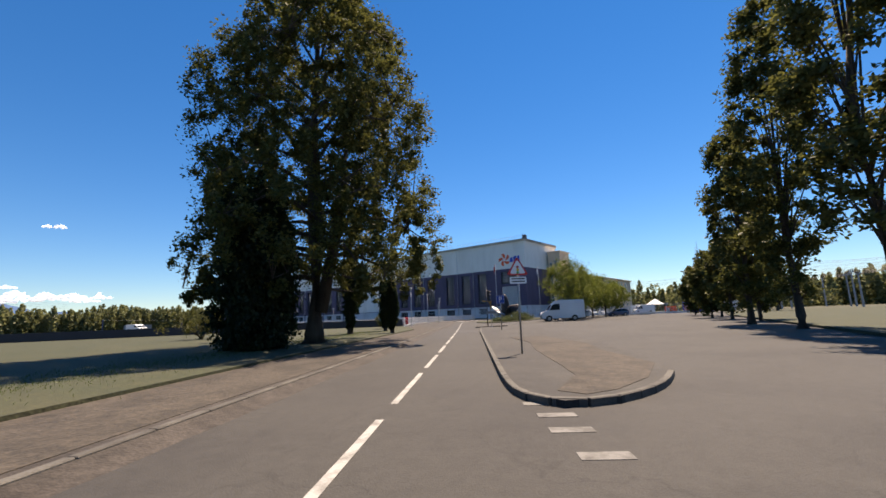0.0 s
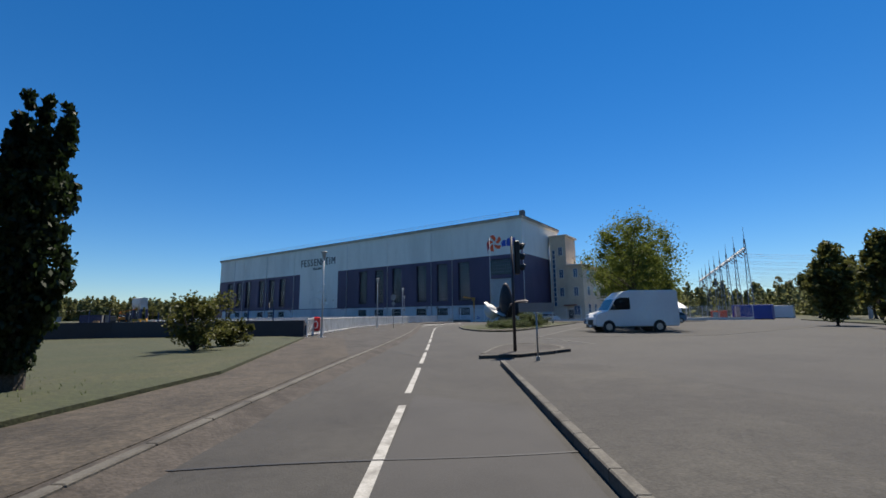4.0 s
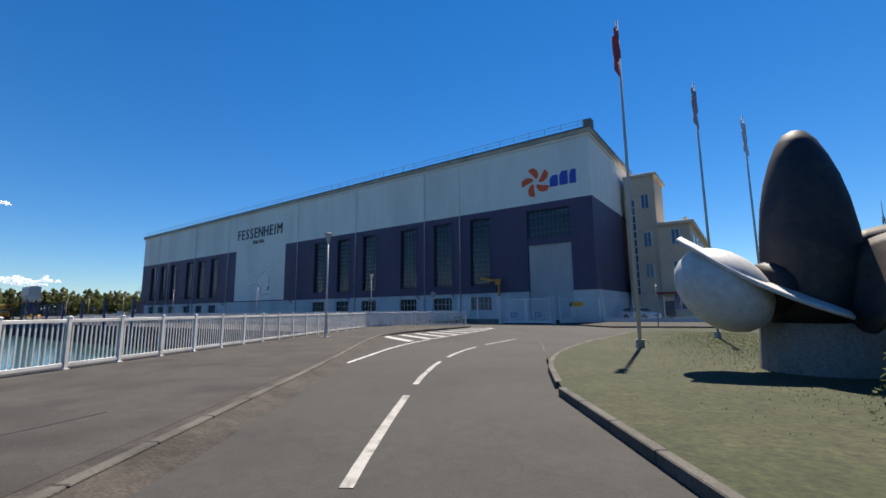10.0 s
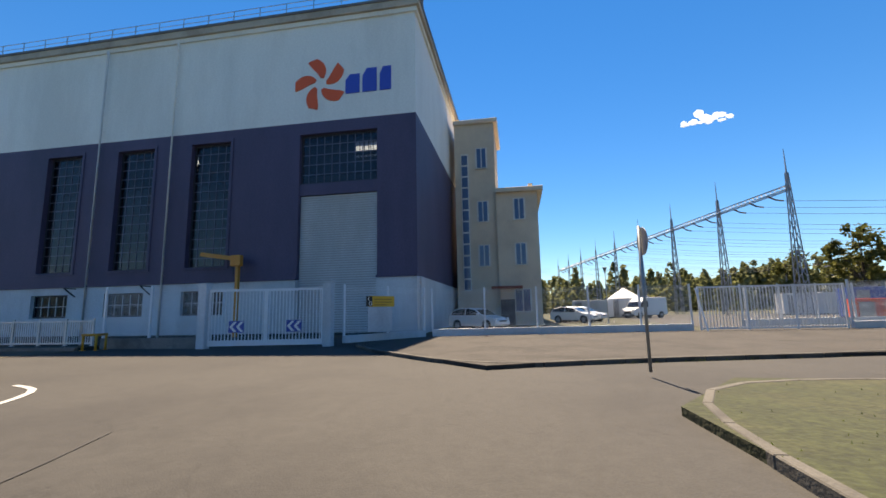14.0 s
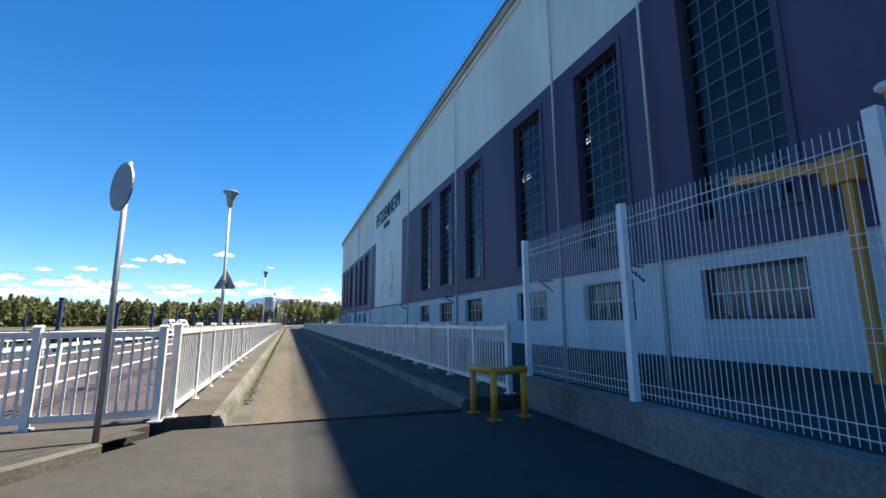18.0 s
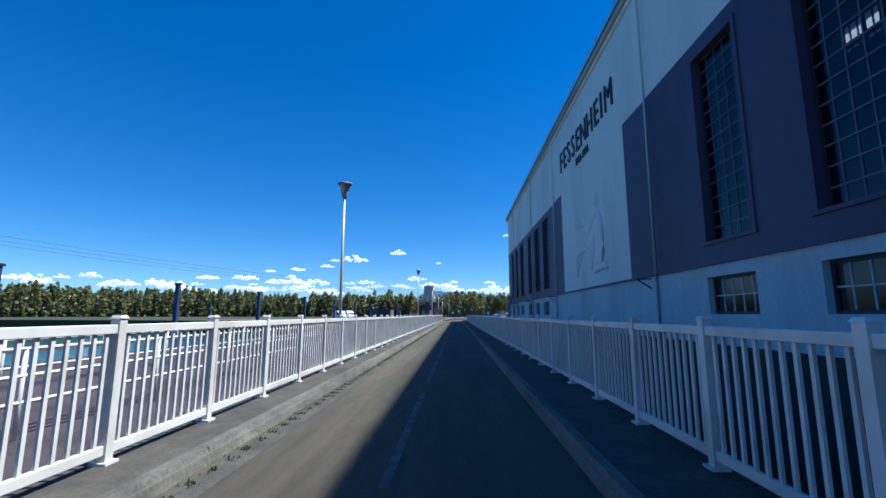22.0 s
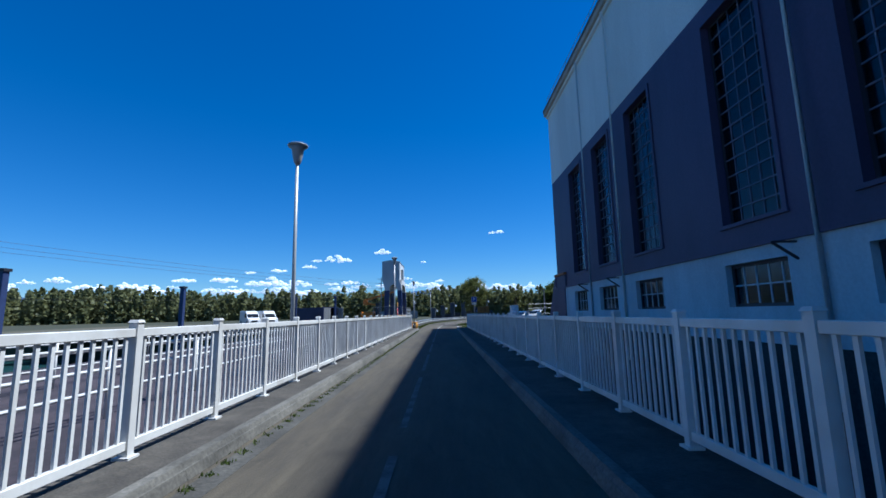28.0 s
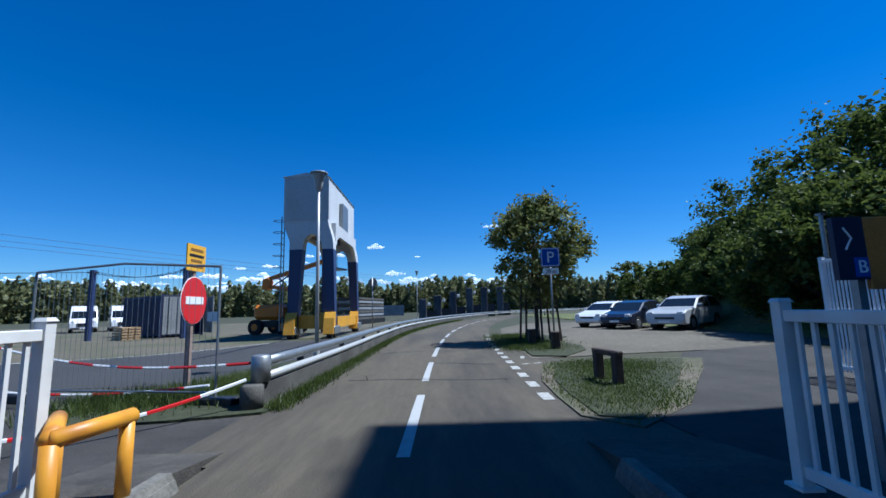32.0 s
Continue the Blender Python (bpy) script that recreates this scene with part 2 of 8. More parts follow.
def glass_material(name, tint=(0.75, 0.8, 0.85), clear=0.8):
    """A thin pane: clear, with a mirror's gloss that grows towards grazing."""
    m = bpy.data.materials.new(name)
    m.use_nodes = True
    t = m.node_tree
    t.nodes.clear()
    tr = t.nodes.new("ShaderNodeBsdfTransparent")
    tr.inputs["Color"].default_value = (*(c * clear for c in tint), 1)
    gl = t.nodes.new("ShaderNodeBsdfGlossy")
    gl.inputs["Roughness"].default_value = 0.12
    gl.inputs["Color"].default_value = (0.62, 0.64, 0.68, 1)
    lw = t.nodes.new("ShaderNodeLayerWeight")
    lw.inputs["Blend"].default_value = 0.5
    pw = t.nodes.new("ShaderNodeMath")
    pw.operation = "POWER"
    pw.inputs[1].default_value = 5.0
    fr = t.nodes.new("ShaderNodeMath")
    fr.operation = "MULTIPLY_ADD"
    fr.inputs[1].default_value, fr.inputs[2].default_value = 0.9, 0.05
    t.links.new(lw.outputs["Facing"], pw.inputs[0])
    t.links.new(pw.outputs[0], fr.inputs[0])
    mx = t.nodes.new("ShaderNodeMixShader")
    t.links.new(fr.outputs[0], mx.inputs[0])
    t.links.new(tr.outputs[0], mx.inputs[1])
    t.links.new(gl.outputs[0], mx.inputs[2])
    o = t.nodes.new("ShaderNodeOutputMaterial")
    t.links.new(mx.outputs[0], o.inputs["Surface"])
    return m


ASPHALT = material("asphalt", (0.03096, 0.02921, 0.02603), 0.9, vary=0.25, scale=4, grain=60, second=(0.02179, 0.02042, 0.01866), bump=0.3, cracks=0.28, blotch=0.18)
ASPHALT_BRIDGE = material("bridge asphalt", (0.076, 0.0625, 0.041), 0.92, vary=0.25, scale=2.5, grain=70, second=(0.044, 0.037, 0.027), bump=0.3, stretch=(1.6, 0.22, 1), cracks=0.22, blotch=0.2)
ASPHALT_PARK = material("car park asphalt", (0.0253, 0.02354, 0.0211), 0.92, vary=0.3, scale=3, grain=40, second=(0.03693, 0.03448, 0.02955), bump=0.4, cracks=0.25, blotch=0.25)
PATCH = material("asphalt patch", (0.03484, 0.03348, 0.03255), 0.9, vary=0.2, scale=2, grain=60)
PAVING = material("pavement asphalt", (0.03868, 0.03428, 0.02945), 0.95, vary=0.3, scale=1.6, grain=45, second=(0.02198, 0.01934, 0.01627), bump=0.4, cracks=0.3, blotch=0.3)
CONCRETE = material("kerb concrete", (0.08364, 0.07806, 0.06691), 0.9, vary=0.3, scale=0.8, grain=30, second=(0.04182, 0.03792, 0.03234), bump=0.3, each=0.07, blotch=0.2)
FOOTWAY = material("bridge footway asphalt", (0.06263, 0.05446, 0.04357), 0.95, vary=0.3, scale=1.2, grain=45, second=(0.03812, 0.03268, 0.02614), bump=0.4, blotch=0.3)
CONCRETE_DARK = material("weathered concrete", (0.192, 0.188, 0.176), 0.9, vary=0.3, scale=2, grain=20, second=(0.104, 0.104, 0.096), bump=0.3)
LINE = material("road paint", (0.36, 0.36, 0.348), 0.7, vary=0.12, scale=0.5, grain=50, second=(0.252, 0.252, 0.24), mask=(0.5, 0.7))
LINE_APPROACH = material("dulled road paint", (0.288, 0.284, 0.268), 0.8, vary=0.2, scale=0.3, grain=50, second=(0.136, 0.132, 0.12), mask=(0.46, 0.66))
LINE_WORN = material("worn road paint", (0.127, 0.1242, 0.1153), 0.8, vary=0.2, scale=0.25, grain=50, second=(0.05766, 0.05487, 0.04883), mask=(0.42, 0.6))
GRASS = material("lawn", (0.02533, 0.03041, 0.009307), 0.95, vary=0.45, scale=2.2, grain=14, second=(0.036, 0.037, 0.0135), bump=0.8, blotch=0.35)
LAND = material("dry meadow", (0.04221, 0.04011, 0.01775), 0.95, vary=0.35, scale=18, grain=3, second=(0.02955, 0.03588, 0.01266), bump=0.6)
SOIL = material("bare soil", (0.04408, 0.03569, 0.02603), 0.95, vary=0.4, scale=1.4, grain=20, second=(0.02519, 0.02016, 0.01428), bump=0.8, blotch=0.4)
GRAVEL = material("gravel", (0.112, 0.096, 0.070), 0.95, vary=0.35, scale=5, grain=12, second=(0.078, 0.068, 0.048), bump=0.7, blotch=0.3)
WHITE_WALL = material("white facade paint", (0.74, 0.74, 0.70), 0.75, vary=0.06, scale=6, grain=8, second=(0.64, 0.64, 0.60), bump=0.08, stretch=(1, 1, 0.25))
PURPLE = material("aubergine facade paint", (0.070, 0.055, 0.108), 0.6, vary=0.12, scale=5, grain=8, second=(0.052, 0.041, 0.083), bump=0.08, stretch=(1, 1, 0.3))
PALE_BLUE = material("pale grey plinth paint", (0.55, 0.58, 0.60), 0.75, vary=0.10, scale=3, grain=10, second=(0.44, 0.47, 0.49), bump=0.1, stretch=(1, 1, 0.3))
CREAM = material("cream render", (0.62, 0.52, 0.40), 0.85, vary=0.08, scale=4, grain=12, second=(0.52, 0.43, 0.33), bump=0.1)
ROOF = material("flat roof felt", (0.16, 0.15, 0.15), 0.9, vary=0.2)
STEEL_DARK = material("dark window steel", (0.035, 0.035, 0.045), 0.5, 0.3, vary=0.15, bump=0.0)
LETTER = material("black letters", (0.015, 0.015, 0.018), 0.5, vary=0.1, bump=0.0)
ORANGE = material("orange sign paint", (0.80, 0.10, 0.02), 0.5, vary=0.06, bump=0.0)
BLUE = material("blue sign paint", (0.02, 0.07, 0.42), 0.5, vary=0.06, bump=0.0)
FENCE = material("white fence paint", (0.64, 0.632, 0.605), 0.45, vary=0.06, scale=0.8, grain=20, second=(0.52, 0.50, 0.465), bump=0.05, each=0.04)
GALV = material("galvanised steel", (0.2856, 0.2992, 0.3064), 0.45, 0.7, vary=0.15, scale=0.6, grain=12, bump=0.05)
LAMP_POLE = material("lamp pole paint", (0.4743, 0.4743, 0.459), 0.4, 0.2, vary=0.1, scale=0.8, grain=20, bump=0.03)
LAMP_HEAD = material("lamp bowl plastic", (0.36, 0.36, 0.35), 0.4, vary=0.1, scale=0.3, grain=20, bump=0.0)
GLASS = glass_material("window glass")
BARK = material("bark", (0.06, 0.0464, 0.0336), 0.95, vary=0.4, scale=0.3, grain=25, second=(0.032, 0.024, 0.0176), bump=0.8, stretch=(1, 1, 0.2))
LEAF = leaf_material("tree leaves", (0.0262, 0.0374, 0.0100), (0.130, 0.1280, 0.0350))
LEAF_DARK = leaf_material("cypress scales", (0.0068, 0.0136, 0.0051), (0.0238, 0.03825, 0.0119))
LEAF_LIGHT = leaf_material("plane leaves", (0.042, 0.068, 0.0095), (0.175, 0.195, 0.036))
# Paler than true foliage: distance haze is mixed into both leaf colours.
LEAF_HAZED = leaf_material("hazed far wood leaves", (0.115, 0.128, 0.062), (0.2, 0.205, 0.085))

# ---- ground and roads ----
LAND_SOUTH = [(-4000, -4000), (4000, -4000), (4000, -14.3), (-8.2, -14.3), (-12.5, -14.4), (-22.9, -19.9), (-37.5, -28.1), (-51.8, -39.0), (-58, -31), (-90, -14), (-4000, 600)]
LAND_NORTH = [(-4000, 900), (-120, 104), (-14, 93), (-4.5, 89.6), (2.6, 89.6), (2.6, 87.4), (10.95, 87.4), (10.95, 91.5), (31.4, 91.5), (31.4, 89.6), (4000, 89.6), (4000, 4000), (-4000, 4000)]
g = Shape()
for outline in (LAND_SOUTH, LAND_NORTH):
    g.slab(outline, -9.0, 0.0)
g.slab([(31.4, -14.3), (4000, -14.3), (4000, 89.6), (31.4, 89.6)], -9.0, 0.0)
setting("ground", g, LAND, "dry grass meadow with bare patches round the power station", "ground")
WATER = material("canal water", (0.03, 0.08, 0.08), 0.12, vary=0.1, scale=8, grain=1.5, bump=0.25)
setting("water", Shape().slab([(-4000, -20), (2.6, -40), (2.6, 100), (-4000, 1000)], -8.8, -2.6), WATER, "dark green canal water beside the bridge", "water")

U, N = Vector((0.8175, 0.576)), Vector((-0.576, 0.8175))
def along(s, n):
    """A point s metres down the approach road and n metres to its left."""
    p = Vector((-92.7, -79.7)) + U * s + N * n
    return (p.x, p.y)

def smooth_line(pts, step):
    """Points at even steps along a softened polyline."""
    pts = [Vector(p) for p in pts]
    for _ in range(2):
        q = [pts[0]]
        for a, b in zip(pts, pts[1:]):
            q += [a * 0.75 + b * 0.25, a * 0.25 + b * 0.75]
        pts = q + [pts[-1]]
    out, need = [pts[0].copy()], step
    for a, b in zip(pts, pts[1:]):
        d, pos = (b - a).length, 0.0
        while d - pos >= need:
            pos += need
            out.append(a + (b - a) * (pos / d))
            need = step
        need -= d - pos
    return out

LEFT_KERB = [along(-60, 4.9), along(-20, 4.2), along(6, 3.7), along(16, 3.35), along(28, 3.28), along(40, 3.3), along(50, 3.02), along(60, 2.95), along(68, 3.15), (-34, -34.2), (-28, -29.8), (-22.5, -25.4), (-19, -22.9), (-16.0, -21.7), (-12, -21.2), (-8.2, -21.0), (-6.0, -20.4), (-5.0, -19.0), (-3.6, -15.4), (-2.4, -13.9)]
ISLAND_WEST = [(-57.6, -56.2), (-66.3, -62.0), (-69.7, -64.4), (-81.9, -72.9), (-85.9, -75.7), (-86.75, -76.5), (-86.95, -77.2), (-86.3, -77.75), (-84.8, -78.0), (-83.0, -77.75), (-76, -74.0), (-66.5, -67.5), (-60, -62.5), (-57.2, -58.6)]
REFUGE = [(-56.6, -54.9), (-55.6, -55.8), (-52.9, -56.4), (-51.0, -55.0), (-50.6, -53.4), (-52.6, -53.4)]
ISLAND_GREEN = [(-28.6, -35.9), (-34.7, -40.3), (-36.9, -42.6), (-38.3, -44.2), (-38.7, -45.5), (-38.0, -46.5), (-34.8, -46.4), (-22, -44.2), (-7.2, -41.6), (-5.6, -40.2), (-5.4, -34.6), (-7.7, -33.0), (-13.9, -33.3), (-19.5, -33.3), (-24.5, -34.0)]
FORECOURT = [(-3.8, -30.4), (0.0, -26.6), (2.6, -24.9), (7.4, -27.2), (10.8, -41.4), (14, -55), (8, -56), (-0.6, -41.6), (-2.6, -33.0)]

road = Shape().slab([along(-60, 5.2), along(-60, -30), along(20, -30), (-20, -78), (60, -66), (60, -44), (11.2, -42), (11.2, -14.5), (-2.4, -13.5)] + LEFT_KERB[::-1][1:-1], -0.3, 0.012)
setting("road", road, ASPHALT, "sun-bleached grey asphalt approach road and yard", "road")
setting("bridge_road", Shape().slab([(-1.9, -13.5), (1.42, -13.5), (1.42, 90.2), (-1.9, 90.2)], -0.6, 0.016), ASPHALT_BRIDGE, "narrow pale asphalt carriageway over the weir bridge", "road")
NORTH_MID = [(-0.25, 89), (-0.2, 94), (0.0, 99), (0.5, 106), (1.6, 115), (4.0, 127), (8.0, 140), (14, 155), (25, 173), (45, 193), (90, 215)]
mid = smooth_line(NORTH_MID, 3.0)
def offset(line, d):
    out = []
    for i, p in enumerate(line):
        t = (line[min(i + 1, len(line) - 1)] - line[max(i - 1, 0)]).normalized()
        out.append((p.x - t.y * d, p.y + t.x * d))
    return out
def ribbon(line, d0, d1, z, lift=0.0):
    sh = Shape()
    a, b = offset(line, d0), offset(line, d1)
    sh.v = [(*p, z) for p in a] + [(*p, z) for p in b]
    m = len(a)
    sh.f = [(i, m + i, m + i + 1, i + 1) for i in range(m - 1)]
    return sh
setting("road_north", ribbon(mid, 2.15, -2.0, 0.012), ASPHALT_BRIDGE, "pale asphalt road curving away beyond the bridge", "road")
setting("car_park", Shape().slab([(-38.4, -60), (-44.7, -51.6), (-41.6, -51.2), (-8, -44.6), (8, -46), (8, -62), (-20, -66)], -0.2, 0.018), ASPHALT_PARK, "patchy dark asphalt of the car park", "car park")
setting("patch_road", Shape().slab([along(32, -0.6), along(37, -0.7), along(38, 1.0), along(33, 1.1)], -0.1, 0.016), PATCH, "darker asphalt repair in the lane", "patch")
setting("gravel_lot", Shape().slab([(2.4, 96.0), (5.4, 96.6), (12.5, 97.5), (17, 104), (16, 118), (7, 119), (4.0, 112), (2.8, 104)], -0.2, 0.02), GRAVEL, "sandy gravel parking ground beside the road", "gravel")
setting("path_north", Shape().slab([(2.6, 88.05), (4.7, 88.1), (9.0, 89.8), (10.5, 98.0), (6.4, 96.4), (2.5, 90.2)], -0.2, 0.024), PAVING, "asphalt footpath at the bridge end", "path")
setting("works_road", Shape().slab([(-40, 91.2), (-3.6, 93.6), (-2.9, 100), (-3.6, 106.6), (-7.0, 105.4), (-8.2, 102.0), (-10.2, 99.3), (-16.5, 97.4), (-40, 96.5)], -0.2, 0.014), PATCH, "dark asphalt works road", "road")
EARTH = material("trodden earth", (0.098, 0.082, 0.055), 0.95, vary=0.4, scale=4, grain=12, second=(0.056, 0.062, 0.024), bump=0.7, blotch=0.3)
setting("apron_west", Shape().slab([(-1.95, 89.0), (-1.9, 91.0), (-2.6, 91.6), (-3.4, 93.7), (-14, 92.6), (-14, 91.0), (-4.4, 89.7), (-2.9, 88.3), (-2.8, 88.0)], -0.2, 0.011), PAVING, "broken dirty asphalt beside the barrier", "asphalt")
setting("apron_east", Shape().slab([(1.45, 88.0), (2.55, 88.2), (2.6, 90.2), (2.15, 92.6), (3.05, 95.1), (2.8, 97.3), (2.45, 101), (2.5, 106), (1.4, 106), (1.2, 96)], -0.2, 0.0125), ASPHALT_BRIDGE, "asphalt edge beside the road", "asphalt")
setting("works_yard", Shape().slab([(-60, 96.4), (-16.5, 97.3), (-10.1, 99.2), (-4.4, 97.6), (-2.6, 108), (1, 130), (-20, 150), (-70, 150)], -0.2, 0.010), EARTH, "sandy works yard behind the barrier", "gravel")

TAR = material("tar seam", (0.018, 0.017, 0.016), 0.6, vary=0.2, bump=0.1)
for a, b, w in (((-0.2, 95.7), (1.5, 95.2), 0.035), ((-1.6, 93.4), (1.4, 93.1), 0.03), ((-1.9, 98.4), (1.7, 98.9), 0.04), ((-1.5, 104.0), (2.2, 103.5), 0.04), ((-1.4, 42.0), (-0.2, 41.6), 0.02), ((-1.5, 61.2), (-0.1, 61.5), 0.02), ((-1.6, 73.6), (-0.2, 73.3), 0.035), ((-66.5, -57.0), (-63.2, -60.6), 0.03), (along(44, 0.8), along(47.5, 2.9), 0.03), (along(52, -1.5), along(53, 1.2), 0.03), (along(60, 0.2), along(66, 0.5), 0.025), ((-24, -34), (-18, -31), 0.03), ((-14, -28), (-9, -26.5), 0.03)):
    wob = smooth_line([Vector(a), Vector(a).lerp(Vector(b), 0.35) + Vector((0, 0.12)), Vector(a).lerp(Vector(b), 0.7) + Vector((0, -0.1)), Vector(b)], 0.2)
    setting("tar_seam", ribbon(wob, w / 2, -w / 2, 0.021), TAR, "thin black tar seam across the road", "road seam")
for x, y in ((-77.6, -71.4), (-12.6, -20.2)):
    dg = thing("drain_grate", "rusty iron drain grate in the gutter", "drain", "drain grates", at=(x, y, 0.02), turn=35 if x < -10 else 90)
    part("grate_frame", Shape().box(-.26, .26, -.17, -.13, 0, .012).box(-.26, .26, .13, .17, 0, .012).box(-.26, -.22, -.13, .13, 0, .012).box(.22, .26, -.13, .13, 0, .012), STEEL_DARK, dg)
    for i in range(7):
        part("bar", Shape().box(-.2 + i * .06, -.17 + i * .06, -.13, .13, .002, .010), STEEL_DARK, dg)

for y in (2.6, 4.1, 23.1, 24.7, 51.9, 53.4, 68.3, 71.4):
    setting("patch_bridge", ribbon(smooth_line([(-1.75, y), (-1.3, y + 0.05), (-0.9, y + 0.09), (-0.5, y + 0.13)], 0.2), 0.11, -0.11, 0.0205), PATCH, "dark repair strip across the bridge lane", "patch")
    setting("patch_bridge", ribbon(smooth_line([(-0.5, y + 0.13), (0.3, y + 0.18), (1.1, y + 0.22)], 0.2), 0.08, -0.08, 0.0205), PATCH, "dark repair strip across the shaded lane", "patch")
setting("works_line", ribbon(smooth_line([(-22, 96.7), (-16.4, 97.3), (-10.1, 99.15), (-8.1, 101.9), (-6.9, 105.2)], 0.5), 0.06, -0.06, 0.018), LINE, "white edge line of the works road", "road marking")

# raised grounds
LAWN = [along(-60, 5.1), along(-20, 4.4), along(6, 3.9), along(16, 3.55), along(28, 3.48), along(44, 3.4), (-51.2, -43.0), (-52.4, -39.2), (-58, -31.4), (-90, -14.4), (-190, 10)]
def mound(name, outline, z, mat, label, cat):
    return setting(name, Shape().slab(outline, -0.2, z), mat, label, cat)
mound("lawn_west", [along(-60, 7.2), along(-20, 6.6), along(6, 6.2), along(25, 5.8), along(40, 5.2), (-52.8, -41.6), (-52.6, -39.4), (-58.2, -31.2), (-90, -14.4), (-190, 10)], 0.20, GRASS, "worn lawn with dry patches under the trees", "lawn")
mound("verge_west", LAWN, 0.13, SOIL, "bare earth strip along the kerb", "verge")
PAVE_WEST = [along(44, 3.4), along(50, 3.22), along(60, 3.15), along(68, 3.35), (-34.1, -34.0), (-28.1, -29.6), (-22.6, -25.2), (-19.1, -22.7), (-16.1, -21.5), (-12, -21.0), (-8.2, -20.8), (-6.2, -20.2), (-6.0, -19.4), (-8.4, -14.5), (-12.4, -14.6), (-22.7, -20.1), (-37.3, -28.3), (-51.6, -39.2), (-52.4, -40.6), (-52.0, -42.9)]
mound("pavement_approach", PAVE_WEST, 0.125, PAVING, "brown worn asphalt pavement along the fence", "pavement")
mound("pavement_corner", [(-5.4, -18.9), (-3.8, -15.2), (-2.6, -13.7), (-2.75, -13.3), (-8.0, -13.3), (-8.2, -14.4), (-5.9, -19.3)], 0.125, PAVING, "small asphalt pavement corner at the bridge head", "pavement")
mound("island_west", ISLAND_WEST[::-1], 0.11, ASPHALT_PARK, "kerbed traffic island with worn asphalt", "traffic island")
mound("island_soil", [(-86.3, -76.8), (-86.4, -77.3), (-85.8, -77.55), (-84.4, -77.65), (-82.2, -77.25), (-79.4, -75.2), (-76.2, -73.4), (-72, -69.6), (-73.2, -68.4), (-76.6, -71.3), (-80, -73.3), (-83.2, -75.5), (-84.6, -76.4)], 0.118, SOIL, "bare brown soil on the traffic island", "soil")
mound("refuge", REFUGE, 0.11, PAVING, "small kerbed refuge with signs", "traffic island")
mound("island_green", ISLAND_GREEN, 0.12, GRASS, "grassed traffic island before the power station", "traffic island")
mound("island_bed", [(-37.0, -43.2), (-38.1, -44.5), (-38.4, -45.5), (-37.8, -46.2), (-34.8, -46.1), (-30, -45.3), (-31.5, -44.4), (-35.2, -44.5)], 0.128, SOIL, "bare dark soil at the island tip", "soil")
mound("forecourt", FORECOURT[::-1], 0.11, PAVING, "pavement before the yard fence", "pavement")
GRASS_CORNER = [(1.9, 90.2), (2.3, 90.0), (3.0, 90.9), (3.9, 92.2), (4.9, 93.8), (5.6, 95.0), (4.9, 95.3), (4.0, 94.7), (3.2, 94.95), (2.6, 94.6), (2.35, 93.7), (2.05, 92.6), (1.95, 91.5)]
mound("soil_north", [(1.72, 90.3), (2.2, 89.75), (3.25, 90.7), (4.1, 92.0), (5.2, 93.6), (6.1, 95.1), (5.0, 95.6), (4.0, 95.0), (3.1, 95.3), (2.4, 94.9), (2.1, 93.8), (1.85, 92.7), (1.75, 91.4)], 0.034, EARTH, "bare worn earth round the grass corner", "soil")
mound("grass_north", GRASS_CORNER, 0.05, GRASS, "small grass corner with dry patches", "grass")
mound("tree_bed", [(2.5, 96.4), (3.3, 96.15), (4.3, 97.6), (4.6, 99.0), (4.3, 100.8), (5.4, 103.1), (4.2, 104.8), (3.0, 105.2), (2.5, 103), (2.42, 101), (2.65, 98.4)], 0.05, GRASS, "grass bed round the staked trees", "grass")
mound("grass_rail", [(-4.6, 90.4), (-3.2, 90.6), (-2.2, 90.9), (-1.95, 92.2), (-1.86, 96), (-1.83, 102), (-1.4, 111), (0.42, 122.4), (2.8, 132.5), (2.2, 133.4), (-0.6, 123.4), (-2.5, 111.4), (-3.0, 101.5), (-3.4, 98), (-4.8, 93.4)], 0.045, GRASS, "weedy grass strip along the guard rail", "grass")
mound("grass_east_row", [along(-30, -30.4), along(18, -22), (-72, -82.4), (-23, -73), (20, -68), (20, -130), (-120, -130)], 0.14, GRASS, "dry grass strip under the row of trees", "grass")
def bank_height(x, y):
    """The wooded bank climbs eastwards from its foot."""
    foot = 13.0 + max(0.0, (y - 104) * 0.28)
    return max(0.0, min(6.5, (x - foot) * 0.62))
bk = Shape()
BX, BY = [12.4 + 1.2 * i for i in range(40)], [91.6 + 2.0 * j for j in range(32)]
for x in BX:
    for y in BY:
        bk.v.append((x, y, bank_height(x, y) + 0.06 + 0.12 * noise.noise(Vector((x * 0.6, y * 0.6, 0))) * (x > 13.5)))
for i in range(39):
    for j in range(31):
        bk.f.append((i * 32 + j, (i + 1) * 32 + j, (i + 1) * 32 + j + 1, i * 32 + j + 1))
setting("bank_north", bk, material("sunny bank grass", (0.0726, 0.0924, 0.0198), 0.95, vary=0.4, scale=2.5, grain=10, second=(0.1122, 0.099, 0.033), bump=0.9, blotch=0.35), "steep sunlit grass bank below the wood", "bank", smooth=True)

